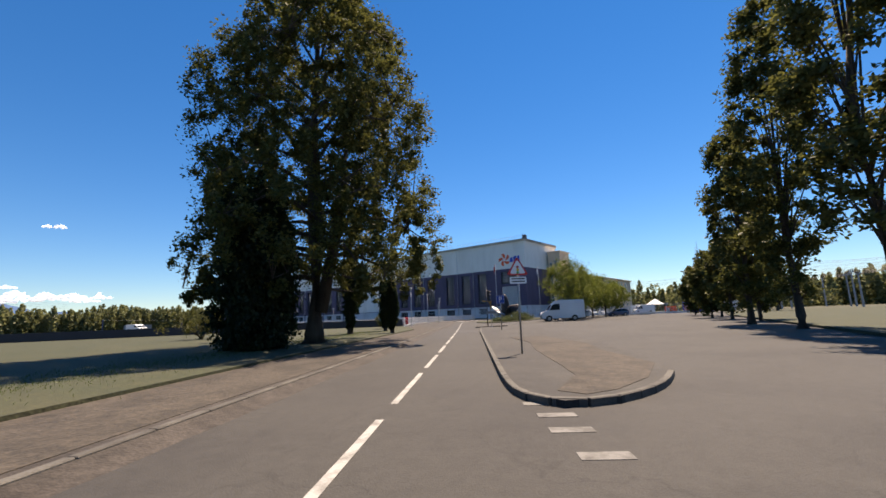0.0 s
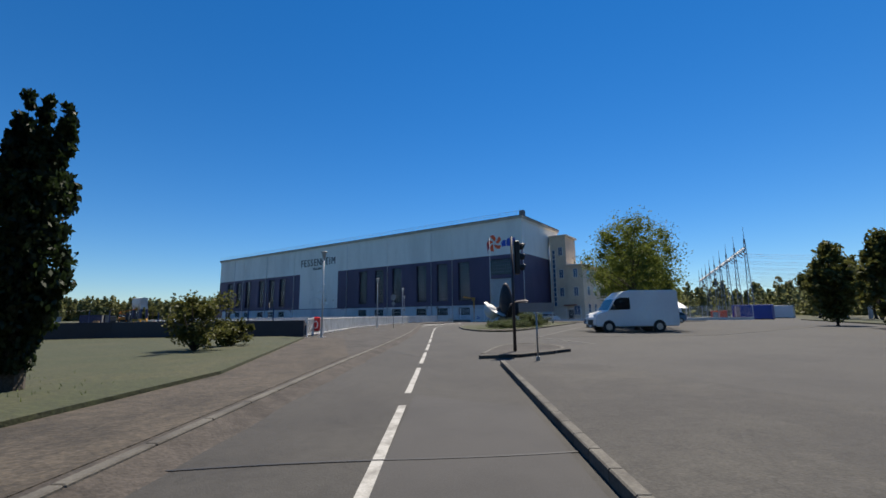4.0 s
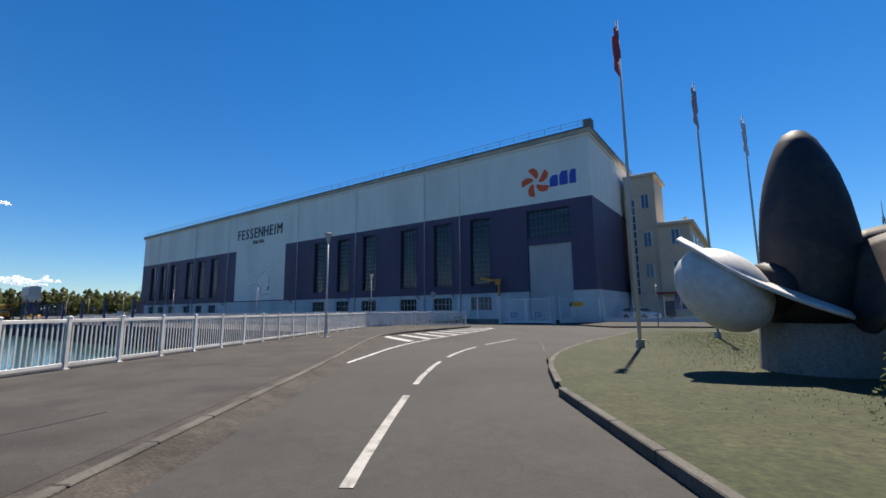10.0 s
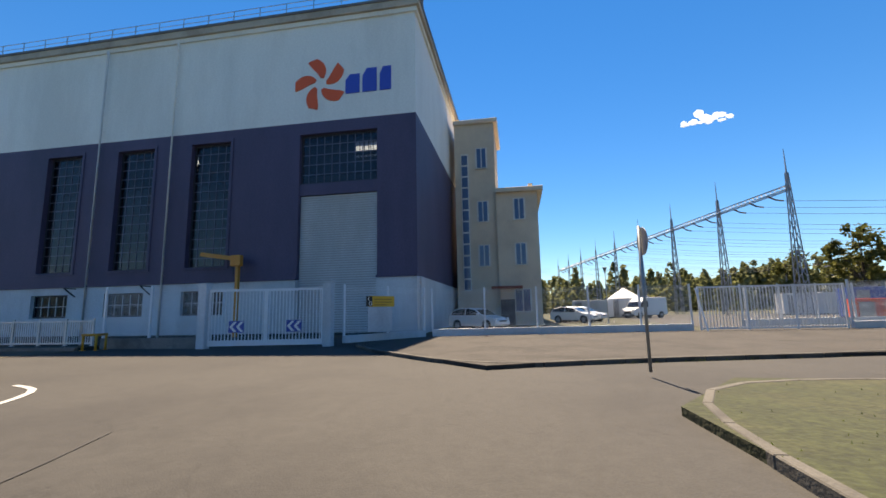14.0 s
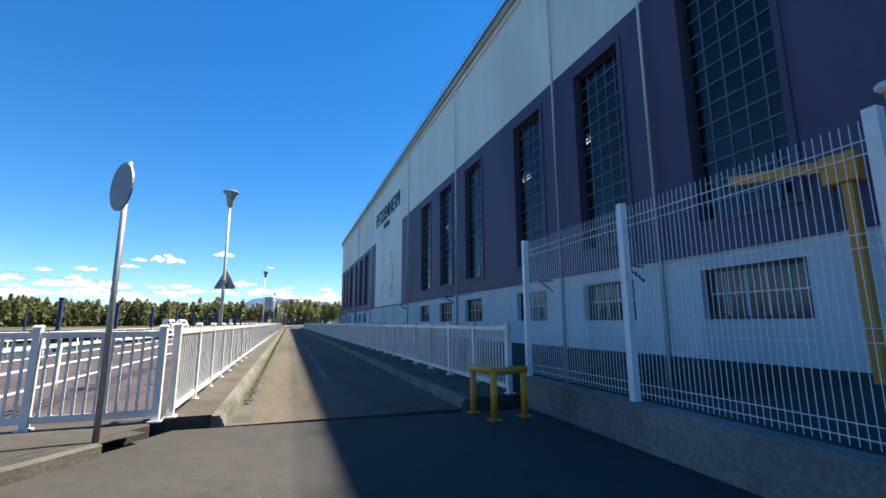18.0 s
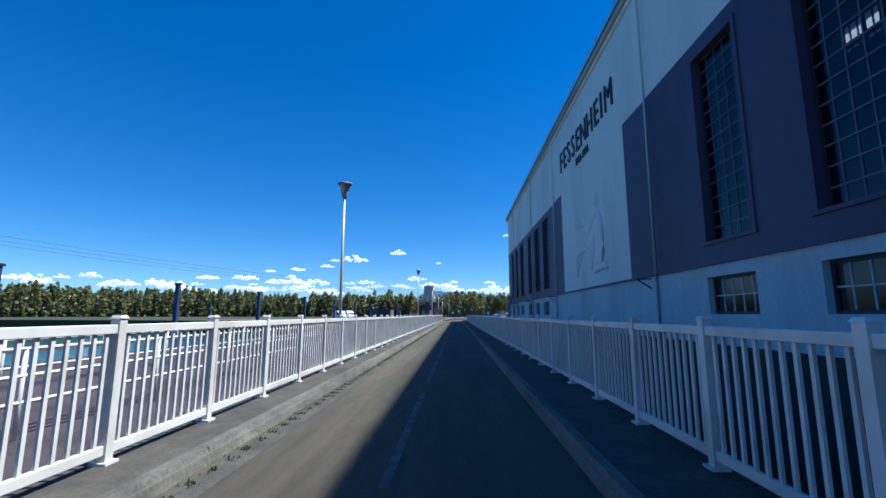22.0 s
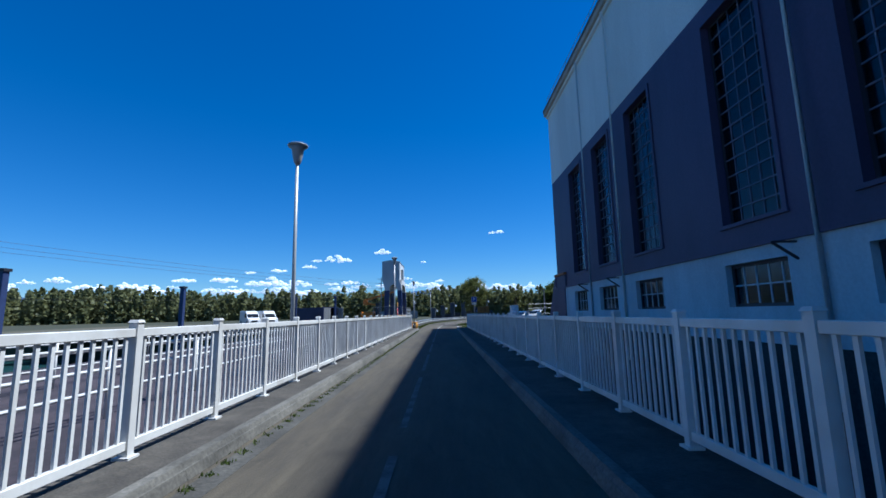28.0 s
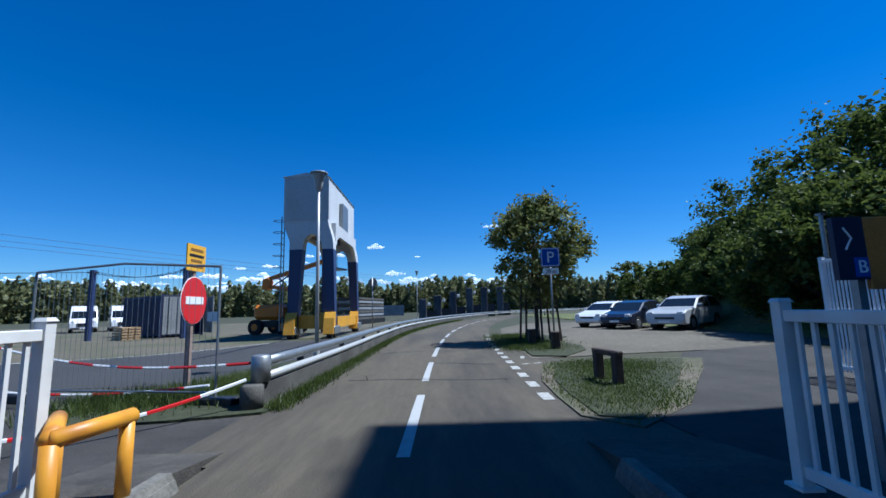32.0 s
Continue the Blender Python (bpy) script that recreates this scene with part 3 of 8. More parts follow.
# kerb stones: one object each
stone = Shape().box(-0.495, 0.495, -0.06, 0.06, -0.25, 0.0).mesh("kerb_stone", CONCRETE, False, 0.012)
def kerb(name, pts, top, step=1.0, label="weathered concrete kerb stones"):
    k = thing(name, label, "kerb", kind="structure")
    line = smooth_line(pts, step)
    for a, b in zip(line, line[1:]):
        d = b - a
        ob = part("kerb_stone", stone, CONCRETE, k)
        ob.matrix_basis = Matrix.Translation(((a.x + b.x) / 2, (a.y + b.y) / 2, top)) @ Matrix.Rotation(math.atan2(d.y, d.x), 4, "Z") @ Matrix.Diagonal((d.length, 1, 1, 1))
    return k
for a, b in (((-49.0, -40.6), (-46.4, -39.4)), ((-46.4, -39.4), (-45.2, -37.6)), ((-44.0, -38.4), (-40.6, -36.0)), ((-41.5, -33.4), (-38.8, -34.8)), ((-36.0, -32.6), (-33.0, -31.8)), ((-30.5, -28.0), (-28.0, -28.6))):
    va, vb = Vector(a), Vector(b)
    n = Vector((-(vb - va).y, (vb - va).x)).normalized()
    wob = smooth_line([va, va.lerp(vb, 0.3) + n * 0.16, va.lerp(vb, 0.6) - n * 0.12, vb], 0.15)
    setting("pavement_crack", ribbon(wob, 0.013, -0.013, 0.129), TAR, "dark crack in the worn pavement", "crack")
mh = thing("manhole_cover", "dark iron manhole cover in the pavement", "manhole", at=(-47.6, -40.0, 0.126), turn=35)
part("rim", Shape().box(-.34, .34, -.34, -.30, 0, .006).box(-.34, .34, .30, .34, 0, .006).box(-.34, -.30, -.3, .3, 0, .006).box(.30, .34, -.3, .3, 0, .006), STEEL_DARK, mh)
part("lid", Shape().box(-.295, .295, -.295, .295, 0, .005), PATCH, mh)
setting("pavement_patch", Shape().slab([(-43.5, -36.8), (-41.2, -35.2), (-40.4, -36.4), (-42.7, -38.0)], 0.1, 0.130), PATCH, "darker asphalt patch in the pavement", "patch")
kerb("kerb_approach", LEFT_KERB[1:], 0.135)
WORN_EDGE = material("dirty road edge", (0.04005, 0.03355, 0.02814), 0.95, vary=0.4, scale=1.2, grain=28, second=(0.02165, 0.01732, 0.01407), bump=0.7, blotch=0.4)
edge = smooth_line(LEFT_KERB[1:13], 0.5)
setting("kerb_joint", ribbon(smooth_line(LEFT_KERB[1:], 0.5), 0.32, 0.04, 0.121), WORN_EDGE, "dirt-filled joint behind the kerb", "joint")
lip, cols = Shape(), []
for d, z, wob, rise in ((-0.02, 0.118, 0.0, 0.0), (-0.13, 0.086, 0.02, 0.016), (-0.27, 0.045, 0.05, 0.014), (-0.44, 0.011, 0.10, 0.0)):
    a, b = offset(edge, d - wob), offset(edge, d + wob)
    for i, (p, q) in enumerate(zip(a, b)):
        h = noise.noise(Vector((i * 0.37, d * 9, 2.0)))
        u = 0.5 + 0.5 * h
        lip.v.append((p[0] + (q[0] - p[0]) * u, p[1] + (q[1] - p[1]) * u, z + rise * h))
m = len(edge)
lip.f = [(c * m + i, (c + 1) * m + i, (c + 1) * m + i + 1, c * m + i + 1) for c in range(3) for i in range(m - 1)]
setting("road_edge", lip, WORN_EDGE, "crumbled dirty asphalt and earth banked against the kerb", "road edge", smooth=True)
kerb("kerb_island_west", ISLAND_WEST[:10], 0.125, 0.5)
kerb("kerb_refuge", REFUGE + REFUGE[:1], 0.12)
kerb("kerb_island_green", ISLAND_GREEN + ISLAND_GREEN[:1], 0.13)
kerb("kerb_forecourt", [FORECOURT[-3], FORECOURT[-2], FORECOURT[-1], FORECOURT[0], FORECOURT[1], FORECOURT[2]], 0.125)
KERB_PALE = material("bridge kerb concrete", (0.125, 0.116, 0.098), 0.85, vary=0.35, scale=0.7, grain=30, second=(0.066, 0.061, 0.051), bump=0.25, each=0.04, blotch=0.22, stretch=(1, 0.4, 1))
stone_pale = Shape().plate([(-0.08, -0.25), (-0.08, 0.0), (0.02, 0.0), (0.045, -0.045), (0.055, -0.05), (0.085, -0.13), (0.085, -0.25)], "x", -0.495, 0.495).mesh("kerb_stone", KERB_PALE)
for nm, x in (("kerb_bridge_west", -1.92), ("kerb_bridge_east", 1.45)):
    k = thing(nm, "long pale concrete kerb of the bridge footway", "kerb", kind="structure")
    for i in range(51):
        ob = part("kerb_stone", stone_pale, KERB_PALE, k)
        ob.matrix_basis = Matrix.Translation((x, -12.5 + i * 2.0, 0.152)) @ Matrix.Rotation(-math.pi / 2 if x < 0 else math.pi / 2, 4, "Z") @ Matrix.Diagonal((2.035, 0.95, 1, 1))
for x0, x1, nm in ((-2.75, -1.95, "west"), (1.47, 2.55, "east")):
    setting("pavement_" + nm, Shape().add([(x0, -13.4, -.6), (x1, -13.4, -.6), (x1, 89.4, -.6), (x0, 89.4, -.6), (x0, -13.4, .148), (x1, -13.4, .148), (x1, 88.3, .148), (x0, 88.3, .148), (x1, 89.4, 0.02), (x0, 89.4, 0.02)], [(0, 3, 2, 1), (4, 5, 6, 7), (7, 6, 8, 9), (0, 1, 5, 4), (2, 3, 9, 8), (1, 2, 8, 6, 5), (3, 0, 4, 7, 9)]), FOOTWAY, "raised narrow asphalt footway on the bridge", "pavement")
setting("gutter", Shape().box(-1.78, -1.55, -13.3, 86.5, 0.0, 0.019), material("dirty gutter", (0.066, 0.06204, 0.0528), 0.95, vary=0.35, scale=0.8, grain=30, second=(0.0363, 0.033, 0.02772), bump=0.3, blotch=0.3), "dirty concrete gutter strip along the kerb", "gutter")
setting("pit_floor", Shape().box(2.55, 10.9, -14.3, 89.6, -9.2, -8.6), material("silted channel bed", (0.035, 0.033, 0.03), 0.9, vary=0.3), "dark deep channel between bridge and hall", "channel")
setting("bridge_beam", Shape().box(2.552, 2.62, -13.4, 88.2, -2.2, 0.10).box(-2.82, -2.752, -13.4, 88.2, -2.2, 0.10), CONCRETE_DARK, "concrete edge beams of the bridge", "beam")

# road markings
LINE_EDGE = material("worn edge paint", (0.36, 0.35, 0.32), 0.8, vary=0.3, scale=0.12, grain=30, second=(0.12, 0.115, 0.1), mask=(0.5, 0.7), bump=0.2)
def dashes(name, pts, width, dash, gap, z, mat, label):
    m = thing(name, label, "road marking", kind="structure")
    line = smooth_line(pts, 0.25)
    i, per = 0, round((dash + gap) / 0.25)
    while i + round(dash / 0.25) < len(line):
        seg = line[i:i + round(dash / 0.25) + 1]
        part("dash", ribbon(seg, width / 2, -width / 2, z), mat, m)
        i += per
dashes("centre_line_approach", [along(2.2, 1.2), along(15, 1.12), along(32, 1.1), along(50, 1.18), along(62, 1.35), along(70, 1.42), (-31.9, -35.1), (-26.1, -31.6), (-21, -29.9), (-13.5, -29.5)], 0.11, 3.5, 1.0, 0.018, LINE_APPROACH, "white dashed centre line")
dashes("centre_line_bridge", [(-0.25, -9), (-0.25, 88.4)], 0.085, 4.0, 1.0, 0.022, LINE_WORN, "worn pale dashed centre line of the bridge")
dashes("centre_line_north", [(-0.25, 89.1), (-0.08, 97), (0.45, 106), (1.6, 115), (4.0, 127), (8.0, 140)], 0.12, 2.75, 1.25, 0.018, LINE, "white dashed centre line")
dashes("edge_dashes_north", [(1.6, 91.25), (1.66, 93.2), (1.78, 96.0), (1.95, 101), (2.5, 106.5)], 0.17, 0.5, 0.5, 0.018, LINE_EDGE, "short worn white edge dashes")
for a, b in (((2.18, 96.1), (2.28, 96.6)), ((1.95, 95.02), (2.15, 95.1)), ((2.25, 95.12), (2.5, 95.2))):
    setting("road_dab", ribbon(smooth_line([a, b], 0.1), 0.05, -0.05, 0.019), LINE_EDGE, "small worn white dab beside the edge dashes", "road marking")
z = thing("stop_bars", "short white bars at the side road mouth", "road marking", kind="structure")
for cx, cy in ((-86.86, -76.78), (-87.39, -77.27), (-87.96, -77.70), (-88.63, -78.29)):
    part("bar", Shape().slab([(cx - a * U.x - b * N.x, cy - a * U.y - b * N.y) for a, b in ((0.11, 0.24), (-0.11, 0.24), (-0.11, -0.24), (0.11, -0.24))][::-1], 0.0, 0.018), LINE_WORN, z)
hz = thing("hatched_area", "white hatched no-parking stripes beside the fence", "road marking", kind="structure")
for i in range(8):
    k = i / 7
    a = Vector((-20.6 + 12.2 * k, -26.3 + 2.6 * k))
    b = Vector((-18.4 + 10.6 * k, -22.7 + 1.5 * k))
    d = Vector((0.26, 0.02)) * (1 - 0.35 * k)
    part("stripe", Shape().slab([tuple(a - d), tuple(a + d), tuple(b + d), tuple(b - d)], 0.0, 0.018), LINE, hz)
part("border", ribbon(smooth_line([(-27.5, -29.9), (-21.8, -26.9), (-14, -25.0), (-8.4, -23.5), (-6.6, -22.4), (-6.2, -21.2)], 0.5), 0.06, -0.06, 0.020), LINE, hz)
bays = thing("bay_lines", "white parking bay outline", "road marking", kind="structure")
part("line", Shape().slab([(-44.8, -51.6), (-44.6, -51.5), (-48.6, -56.0), (-48.8, -56.0)][::-1], 0, 0.024), LINE_WORN, bays)
part("line", ribbon(smooth_line([(-44.7, -51.6), (-36, -50.0), (-20, -46.8), (-9, -44.7)], 1.0), 0.05, -0.05, 0.024), LINE_WORN, bays)

# ---- machine hall ----
# Dark base colour carries the deep shade of the channel beside the bridge.
CHANNEL = material("shade-dark channel concrete", (0.05, 0.048, 0.045), 0.8, vary=0.4, scale=1.5, grain=12, second=(0.025, 0.025, 0.024), bump=0.2, stretch=(1, 1, 0.2))
FX, Y0, Y1 = 11.14, -25.4, 91.4
hall = thing("machine_hall", "long power station hall, white above, aubergine panels, pale plinth", "building", at=(FX, 33, 0))
def hall_part(name, sh, mat, label="", parent=None, **k):
    ob = part(name, sh, mat, parent or hall, label, **k)
    if parent is None:
        ob.location = (-FX, -33, 0)
    return ob
WIN_Y = [-11.3, -5.5, 0.4, 8.1, 13.9, 19.7, 54.4, 60.0, 65.6, 73.3, 78.9, 84.5]
WW = 1.45
DOOR = (-22.9, -17.7)
def wall_pieces(name, z0, z1, gaps, x0, x1, a, b, mat, label=""):
    """Wall between openings, each pier a piece of its own."""
    y = a
    for h0, h1 in sorted(gaps) + [(b, b)]:
        if h0 - y > 0.01:
            hall_part(name, Shape().box(x0, x1, y, h0, z0, z1), mat, label)
        y = h1
hall_part("upper_wall", Shape().box(FX, FX + 0.5, Y0, Y1, 13.6, 20.7), WHITE_WALL, "white painted upper wall")
PX = FX + 0.003
openings = [(y - WW, y + WW) for y in WIN_Y]
for a, b in ((Y0, 29.4), (45.9, Y1)):
    inside = [h for h in openings if a < h[0] < b] + ([DOOR] if a == Y0 else [])
    hall_part("lintel_wall", Shape().box(PX, FX + 0.5, a, b, 12.8, 13.6), PURPLE)
    wall_pieces("pier", 4.4, 12.8, inside, PX, FX + 0.5, a, b, PURPLE, "aubergine painted pier")
    wall_pieces("sill_wall", 3.4, 4.4, [DOOR] if a == Y0 else [], PX, FX + 0.5, a, b, PURPLE)
hall_part("mural_panel", Shape().box(FX, FX + 0.5, 29.4, 45.9, 3.4, 13.6), WHITE_WALL, "white painted field round the relief")
lower = [(y - 1.5, y + 1.5) for y in WIN_Y]
wall_pieces("plinth_pier", 1.35, 2.9, [DOOR] + lower, FX - 0.12, FX + 0.5, Y0, Y1, PALE_BLUE, "pale grey plinth")
wall_pieces("plinth_top", 2.9, 3.4, [DOOR], FX - 0.12, FX + 0.5, Y0, Y1, PALE_BLUE)
wall_pieces("plinth_base", 0.15, 1.35, [DOOR], FX - 0.12, FX + 0.5, Y0, Y1, PALE_BLUE)
wall_pieces("channel_wall", -9.0, 0.15, [], FX - 0.1, FX + 0.5, Y0, Y1, CHANNEL, "channel wall with deep shade in its colour")
wall_pieces("ledge", 3.38, 3.52, [DOOR], FX - 0.22, FX + 0.01, Y0, Y1, PURPLE, "dark projecting ledge")
EAVE = material("stone coloured eave paint", (0.46, 0.39, 0.31), 0.8, vary=0.12, scale=3, grain=10, second=(0.34, 0.28, 0.22), bump=0.08)
# Roof left open beyond FX + 10: unseen court added to light rear panes.
hall_part("cornice", Shape().box(FX - 0.16, FX + 10, Y0 - 0.16, Y1 + 0.16, 20.45, 20.75).box(FX + 10, FX + 20.3, Y0 - 0.16, Y0 + 0.6, 20.45, 20.75).box(FX + 10, FX + 20.3, Y1 - 0.6, Y1 + 0.16, 20.45, 20.75).box(FX + 19.4, FX + 20.3, Y0 + 0.6, Y1 - 0.6, 20.45, 20.75), WHITE_WALL, "stepped pale cornice")
hall_part("eave", Shape().box(FX - 0.34, FX + 10, Y0 - 0.34, Y1 + 0.34, 20.75, 21.2).box(FX + 10, FX + 20.3, Y0 - 0.34, Y0 + 0.6, 20.75, 21.2).box(FX + 10, FX + 20.3, Y1 - 0.6, Y1 + 0.34, 20.75, 21.2).box(FX + 19.4, FX + 20.3, Y0 + 0.6, Y1 - 0.6, 20.75, 21.2), EAVE, "stone coloured eave")
hall_part("roof", Shape().box(FX - 0.40, FX + 10, Y0 - 0.40, Y1 + 0.40, 21.2, 21.38).box(FX + 10, FX + 20.3, Y0 - 0.40, Y0 + 0.6, 21.2, 21.38).box(FX + 10, FX + 20.3, Y1 - 0.6, Y1 + 0.40, 21.2, 21.38).box(FX + 19.4, FX + 20.3, Y0 + 0.6, Y1 - 0.6, 21.2, 21.38), ROOF, "dark flat roof edge")
hall_part("gable_wall", Shape().box(FX + 0.5, FX + 20, Y0, Y0 + 0.5, 13.6, 20.7), WHITE_WALL)
hall_part("gable_wall", Shape().box(FX + 0.5, FX + 20, Y0, Y0 + 0.5, 3.4, 13.6), PURPLE)
hall_part("gable_wall", Shape().box(FX + 0.5, FX + 20, Y0 - 0.1, Y0 + 0.5, -9, 3.4), PALE_BLUE)
RUST = material("rust brown capping", (0.32, 0.10, 0.025), 0.7, vary=0.3, scale=0.6, grain=15, bump=0.1)
hall_part("corner_block", Shape().box(FX - 0.2, FX - 0.13, 88.5, Y1 + 0.12, -9, 3.37).box(FX - 0.13, FX - 0.005, 88.5, Y1 + 0.12, 3.53, 4.55), PURPLE, "aubergine corner block")
hall_part("block_cap", Shape().box(FX - 0.26, FX - 0.005, 88.4, Y1 + 0.2, 4.55, 4.74), RUST, "rust brown capping")
hall_part("raking_buttress", Shape().plate([(Y1 + 0.005, -1.0), (95.4, -1.0), (95.0, 0.0), (93.2, 2.3), (Y1 + 0.15, 4.55), (Y1 + 0.005, 4.55)], "x", FX - 0.2, FX + 0.4), PURPLE, "aubergine raking buttress wall")
hall_part("gable_wall", Shape().box(FX + 0.5, FX + 20, Y1 - 0.5, Y1, -9, 13.6), PURPLE)
hall_part("gable_wall", Shape().box(FX + 0.5, FX + 20, Y1 - 0.5, Y1, 13.6, 20.7), WHITE_WALL)
REAR = [-18.9, -10.4, -1.8, 6.8, 15.6, 22.4, 30.2, 38.6, 47.0, 55.6, 64.2, 72.8, 81.4]
RX = FX + 9
FROSTED = bpy.data.materials.new("frosted glass")
FROSTED.use_nodes = True
ft = FROSTED.node_tree
ft.nodes.clear()
f1, f2, f3, fm, fo = (ft.nodes.new(k) for k in ("ShaderNodeBsdfTranslucent", "ShaderNodeBsdfDiffuse", "ShaderNodeTexNoise", "ShaderNodeMixShader", "ShaderNodeOutputMaterial"))
f1.inputs["Color"].default_value = (0.85, 0.87, 0.85, 1)
f2.inputs["Color"].default_value = (0.5, 0.52, 0.5, 1)
f3.inputs["Scale"].default_value = 3.0
fr = ft.nodes.new("ShaderNodeMapRange")
fr.inputs["To Min"].default_value, fr.inputs["To Max"].default_value = 0.05, 0.35
ft.links.new(f3.outputs["Fac"], fr.inputs["Value"])
ft.links.new(fr.outputs[0], fm.inputs[0])
ft.links.new(f1.outputs[0], fm.inputs[1])
ft.links.new(f2.outputs[0], fm.inputs[2])
ft.links.new(fm.outputs[0], fo.inputs["Surface"])
back = Shape().box(RX, RX + 0.4, Y0 + .5, Y1 - .5, -9, 14.5).box(RX, RX + 0.4, Y0 + .5, Y1 - .5, 15.95, 20.4)
for y0, y1 in zip([Y0 + 0.5] + [y + 1.0 for y in REAR], [y - 1.0 for y in REAR] + [Y1 - 0.5]):
    back.box(RX, RX + 0.4, y0, y1, 14.5, 15.95)
for y in REAR:
    back.box(RX, RX + 0.4, y - 1.0, y + 1.0, 14.74, 14.98)
# Interior gloom is put into this dark colour, seen through the windows.
DIM = material("hall interior darkened as unlit", (0.09, 0.09, 0.095), 0.8, vary=0.25, scale=3, grain=6, bump=0.05)
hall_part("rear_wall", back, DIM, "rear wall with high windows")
for y in REAR:
    for z0, z1 in ((14.98, 15.95), (14.5, 14.74)):
        hall_part("frosted_pane", Shape().add([(RX + 0.2, y - 1.0, z0), (RX + 0.2, y + 1.0, z0), (RX + 0.2, y + 1.0, z1), (RX + 0.2, y - 1.0, z1)], [(0, 1, 2, 3)]), FROSTED, "sunlit frosted pane")
    for k in range(1, 5):
        hall_part("bar", Shape().box(RX + 0.1, RX + 0.16, y - 1.03 + k * 0.4, y - 0.97 + k * 0.4, 14.5, 15.95), STEEL_DARK)
# Closes the added court, whose open top lets sun onto the panes.
hall_part("court_wall", Shape().box(FX + 19.5, FX + 20, Y0 + .5, Y1 - .5, -9, 20.4), WHITE_WALL, "white wall of an added, unseen court behind")
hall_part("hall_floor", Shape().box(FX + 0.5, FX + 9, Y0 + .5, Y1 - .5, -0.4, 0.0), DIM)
for x in (12.6, 19.2):
    hall_part("crane_rail", Shape().box(x, x + 0.5, Y0 + 1, Y1 - 1, 12.9, 13.7), STEEL_DARK)

BAR_PAINT = material("window bar paint", (0.125, 0.12, 0.165), 0.5, vary=0.12, bump=0.0)
def steel_window(y0, y1, z0, z1, cols, rows, recess, parent_name="window", paint=None):
    """A recessed steel window: frame, bars each, one pane."""
    w = hall_part(parent_name, Shape().box(FX + recess, FX + recess + 0.10, y0, y0 + 0.12, z0, z1).box(FX + recess, FX + recess + 0.10, y1 - 0.12, y1, z0, z1).box(FX + recess, FX + recess + 0.10, y0 + 0.12, y1 - 0.12, z0, z0 + 0.12).box(FX + recess, FX + recess + 0.10, y0 + 0.12, y1 - 0.12, z1 - 0.12, z1), STEEL_DARK, "dark steel window with many small panes")
    for i in range(1, cols):
        y = y0 + (y1 - y0) * i / cols
        hall_part("bar", Shape().box(FX + recess + 0.02, FX + recess + 0.08, y - 0.022, y + 0.022, z0 + .1, z1 - .1), paint or BAR_PAINT, parent=w)
    for i in range(1, rows):
        z = z0 + (z1 - z0) * i / rows
        hall_part("bar", Shape().box(FX + recess + 0.01, FX + recess + 0.085, y0 + .1, y1 - .1, z - 0.025, z + 0.025), paint or BAR_PAINT, parent=w)
    g = hall_part("pane", Shape().box(FX + recess + 0.045, FX + recess + 0.052, y0 + .1, y1 - .1, z0 + .1, z1 - .1), GLASS, parent=w)
    g.visible_shadow = False
for y in WIN_Y:
    steel_window(y - WW, y + WW, 4.4, 12.8, 5, 13, 0.28)
    steel_window(y - 1.5, y + 1.5, 1.35, 2.9, 5, 2, 0.12, "basement_window", PALE_BLUE)
    for a in (y - WW - 0.20, y + WW + 0.002):
        hall_part("surround", Shape().box(FX - 0.055, FX + 0.003, a, a + 0.198, 4.43, 13.0), PURPLE, "projecting aubergine window surround")
    hall_part("surround", Shape().box(FX - 0.055, FX + 0.003, y - WW, y + WW, 12.802, 13.0), PURPLE)
    hall_part("sill", Shape().box(FX - 0.08, FX + 0.3, y - WW - 0.25, y + WW + 0.25, 4.28, 4.42), PURPLE, "aubergine window sill")
steel_window(DOOR[0], DOOR[1], 9.5, 12.8, 10, 5, 0.28, "gate_window")
hall_part("gate_lintel", Shape().box(FX + 0.1, FX + 0.5, DOOR[0], DOOR[1], 8.75, 9.5), PURPLE)
door = hall_part("roller_door", Shape().box(FX + 0.34, FX + 0.40, DOOR[0], DOOR[1], 0.02, 8.75), LAMP_HEAD, "pale ribbed roller shutter door")
for i in range(58):
    hall_part("slat", Shape().box(FX + 0.25, FX + 0.338, DOOR[0] + 0.05, DOOR[1] - 0.05, 0.06 + i * 0.15, 0.155 + i * 0.15), PALE_BLUE, parent=door)
for i, y in enumerate((-8.4, -2.6, 11.0, 25.6, 48.6, 62.8, 76.1, 81.7)):
    p = Shape().tube([(FX - 0.23, y, -1.5), (FX - 0.23, y, 20.2), (FX - 0.3, y, 20.5)], 0.075, 8)
    hall_part("downpipe", p, PALE_BLUE if i % 2 else WHITE_WALL, "thin painted downpipe", smooth=True)
    hall_part("bracket", Shape().bar((FX - 0.12, y + 0.9, 2.75), (FX - 0.85, y + 0.9, 3.25), 0.07).bar((FX - 0.1, y + 0.9, 3.28), (FX - 0.9, y + 0.9, 3.28), 0.06), STEEL_DARK, "small steel wall bracket")
rail = hall_part("roof_rail", Shape().tube([(FX - 0.1, Y0, 22.3), (FX - 0.1, Y1, 22.3)], 0.025, 5).tube([(FX - 0.1, Y0, 21.9), (FX - 0.1, Y1, 21.9)], 0.02, 5), GALV, "thin steel railing on the roof edge")
for i in range(59):
    hall_part("baluster", Shape().bar((FX - 0.1, Y0 + i * 1.98 + 1, 21.38), (FX - 0.1, Y0 + i * 1.98 + 1, 22.3), 0.04), GALV, parent=rail)
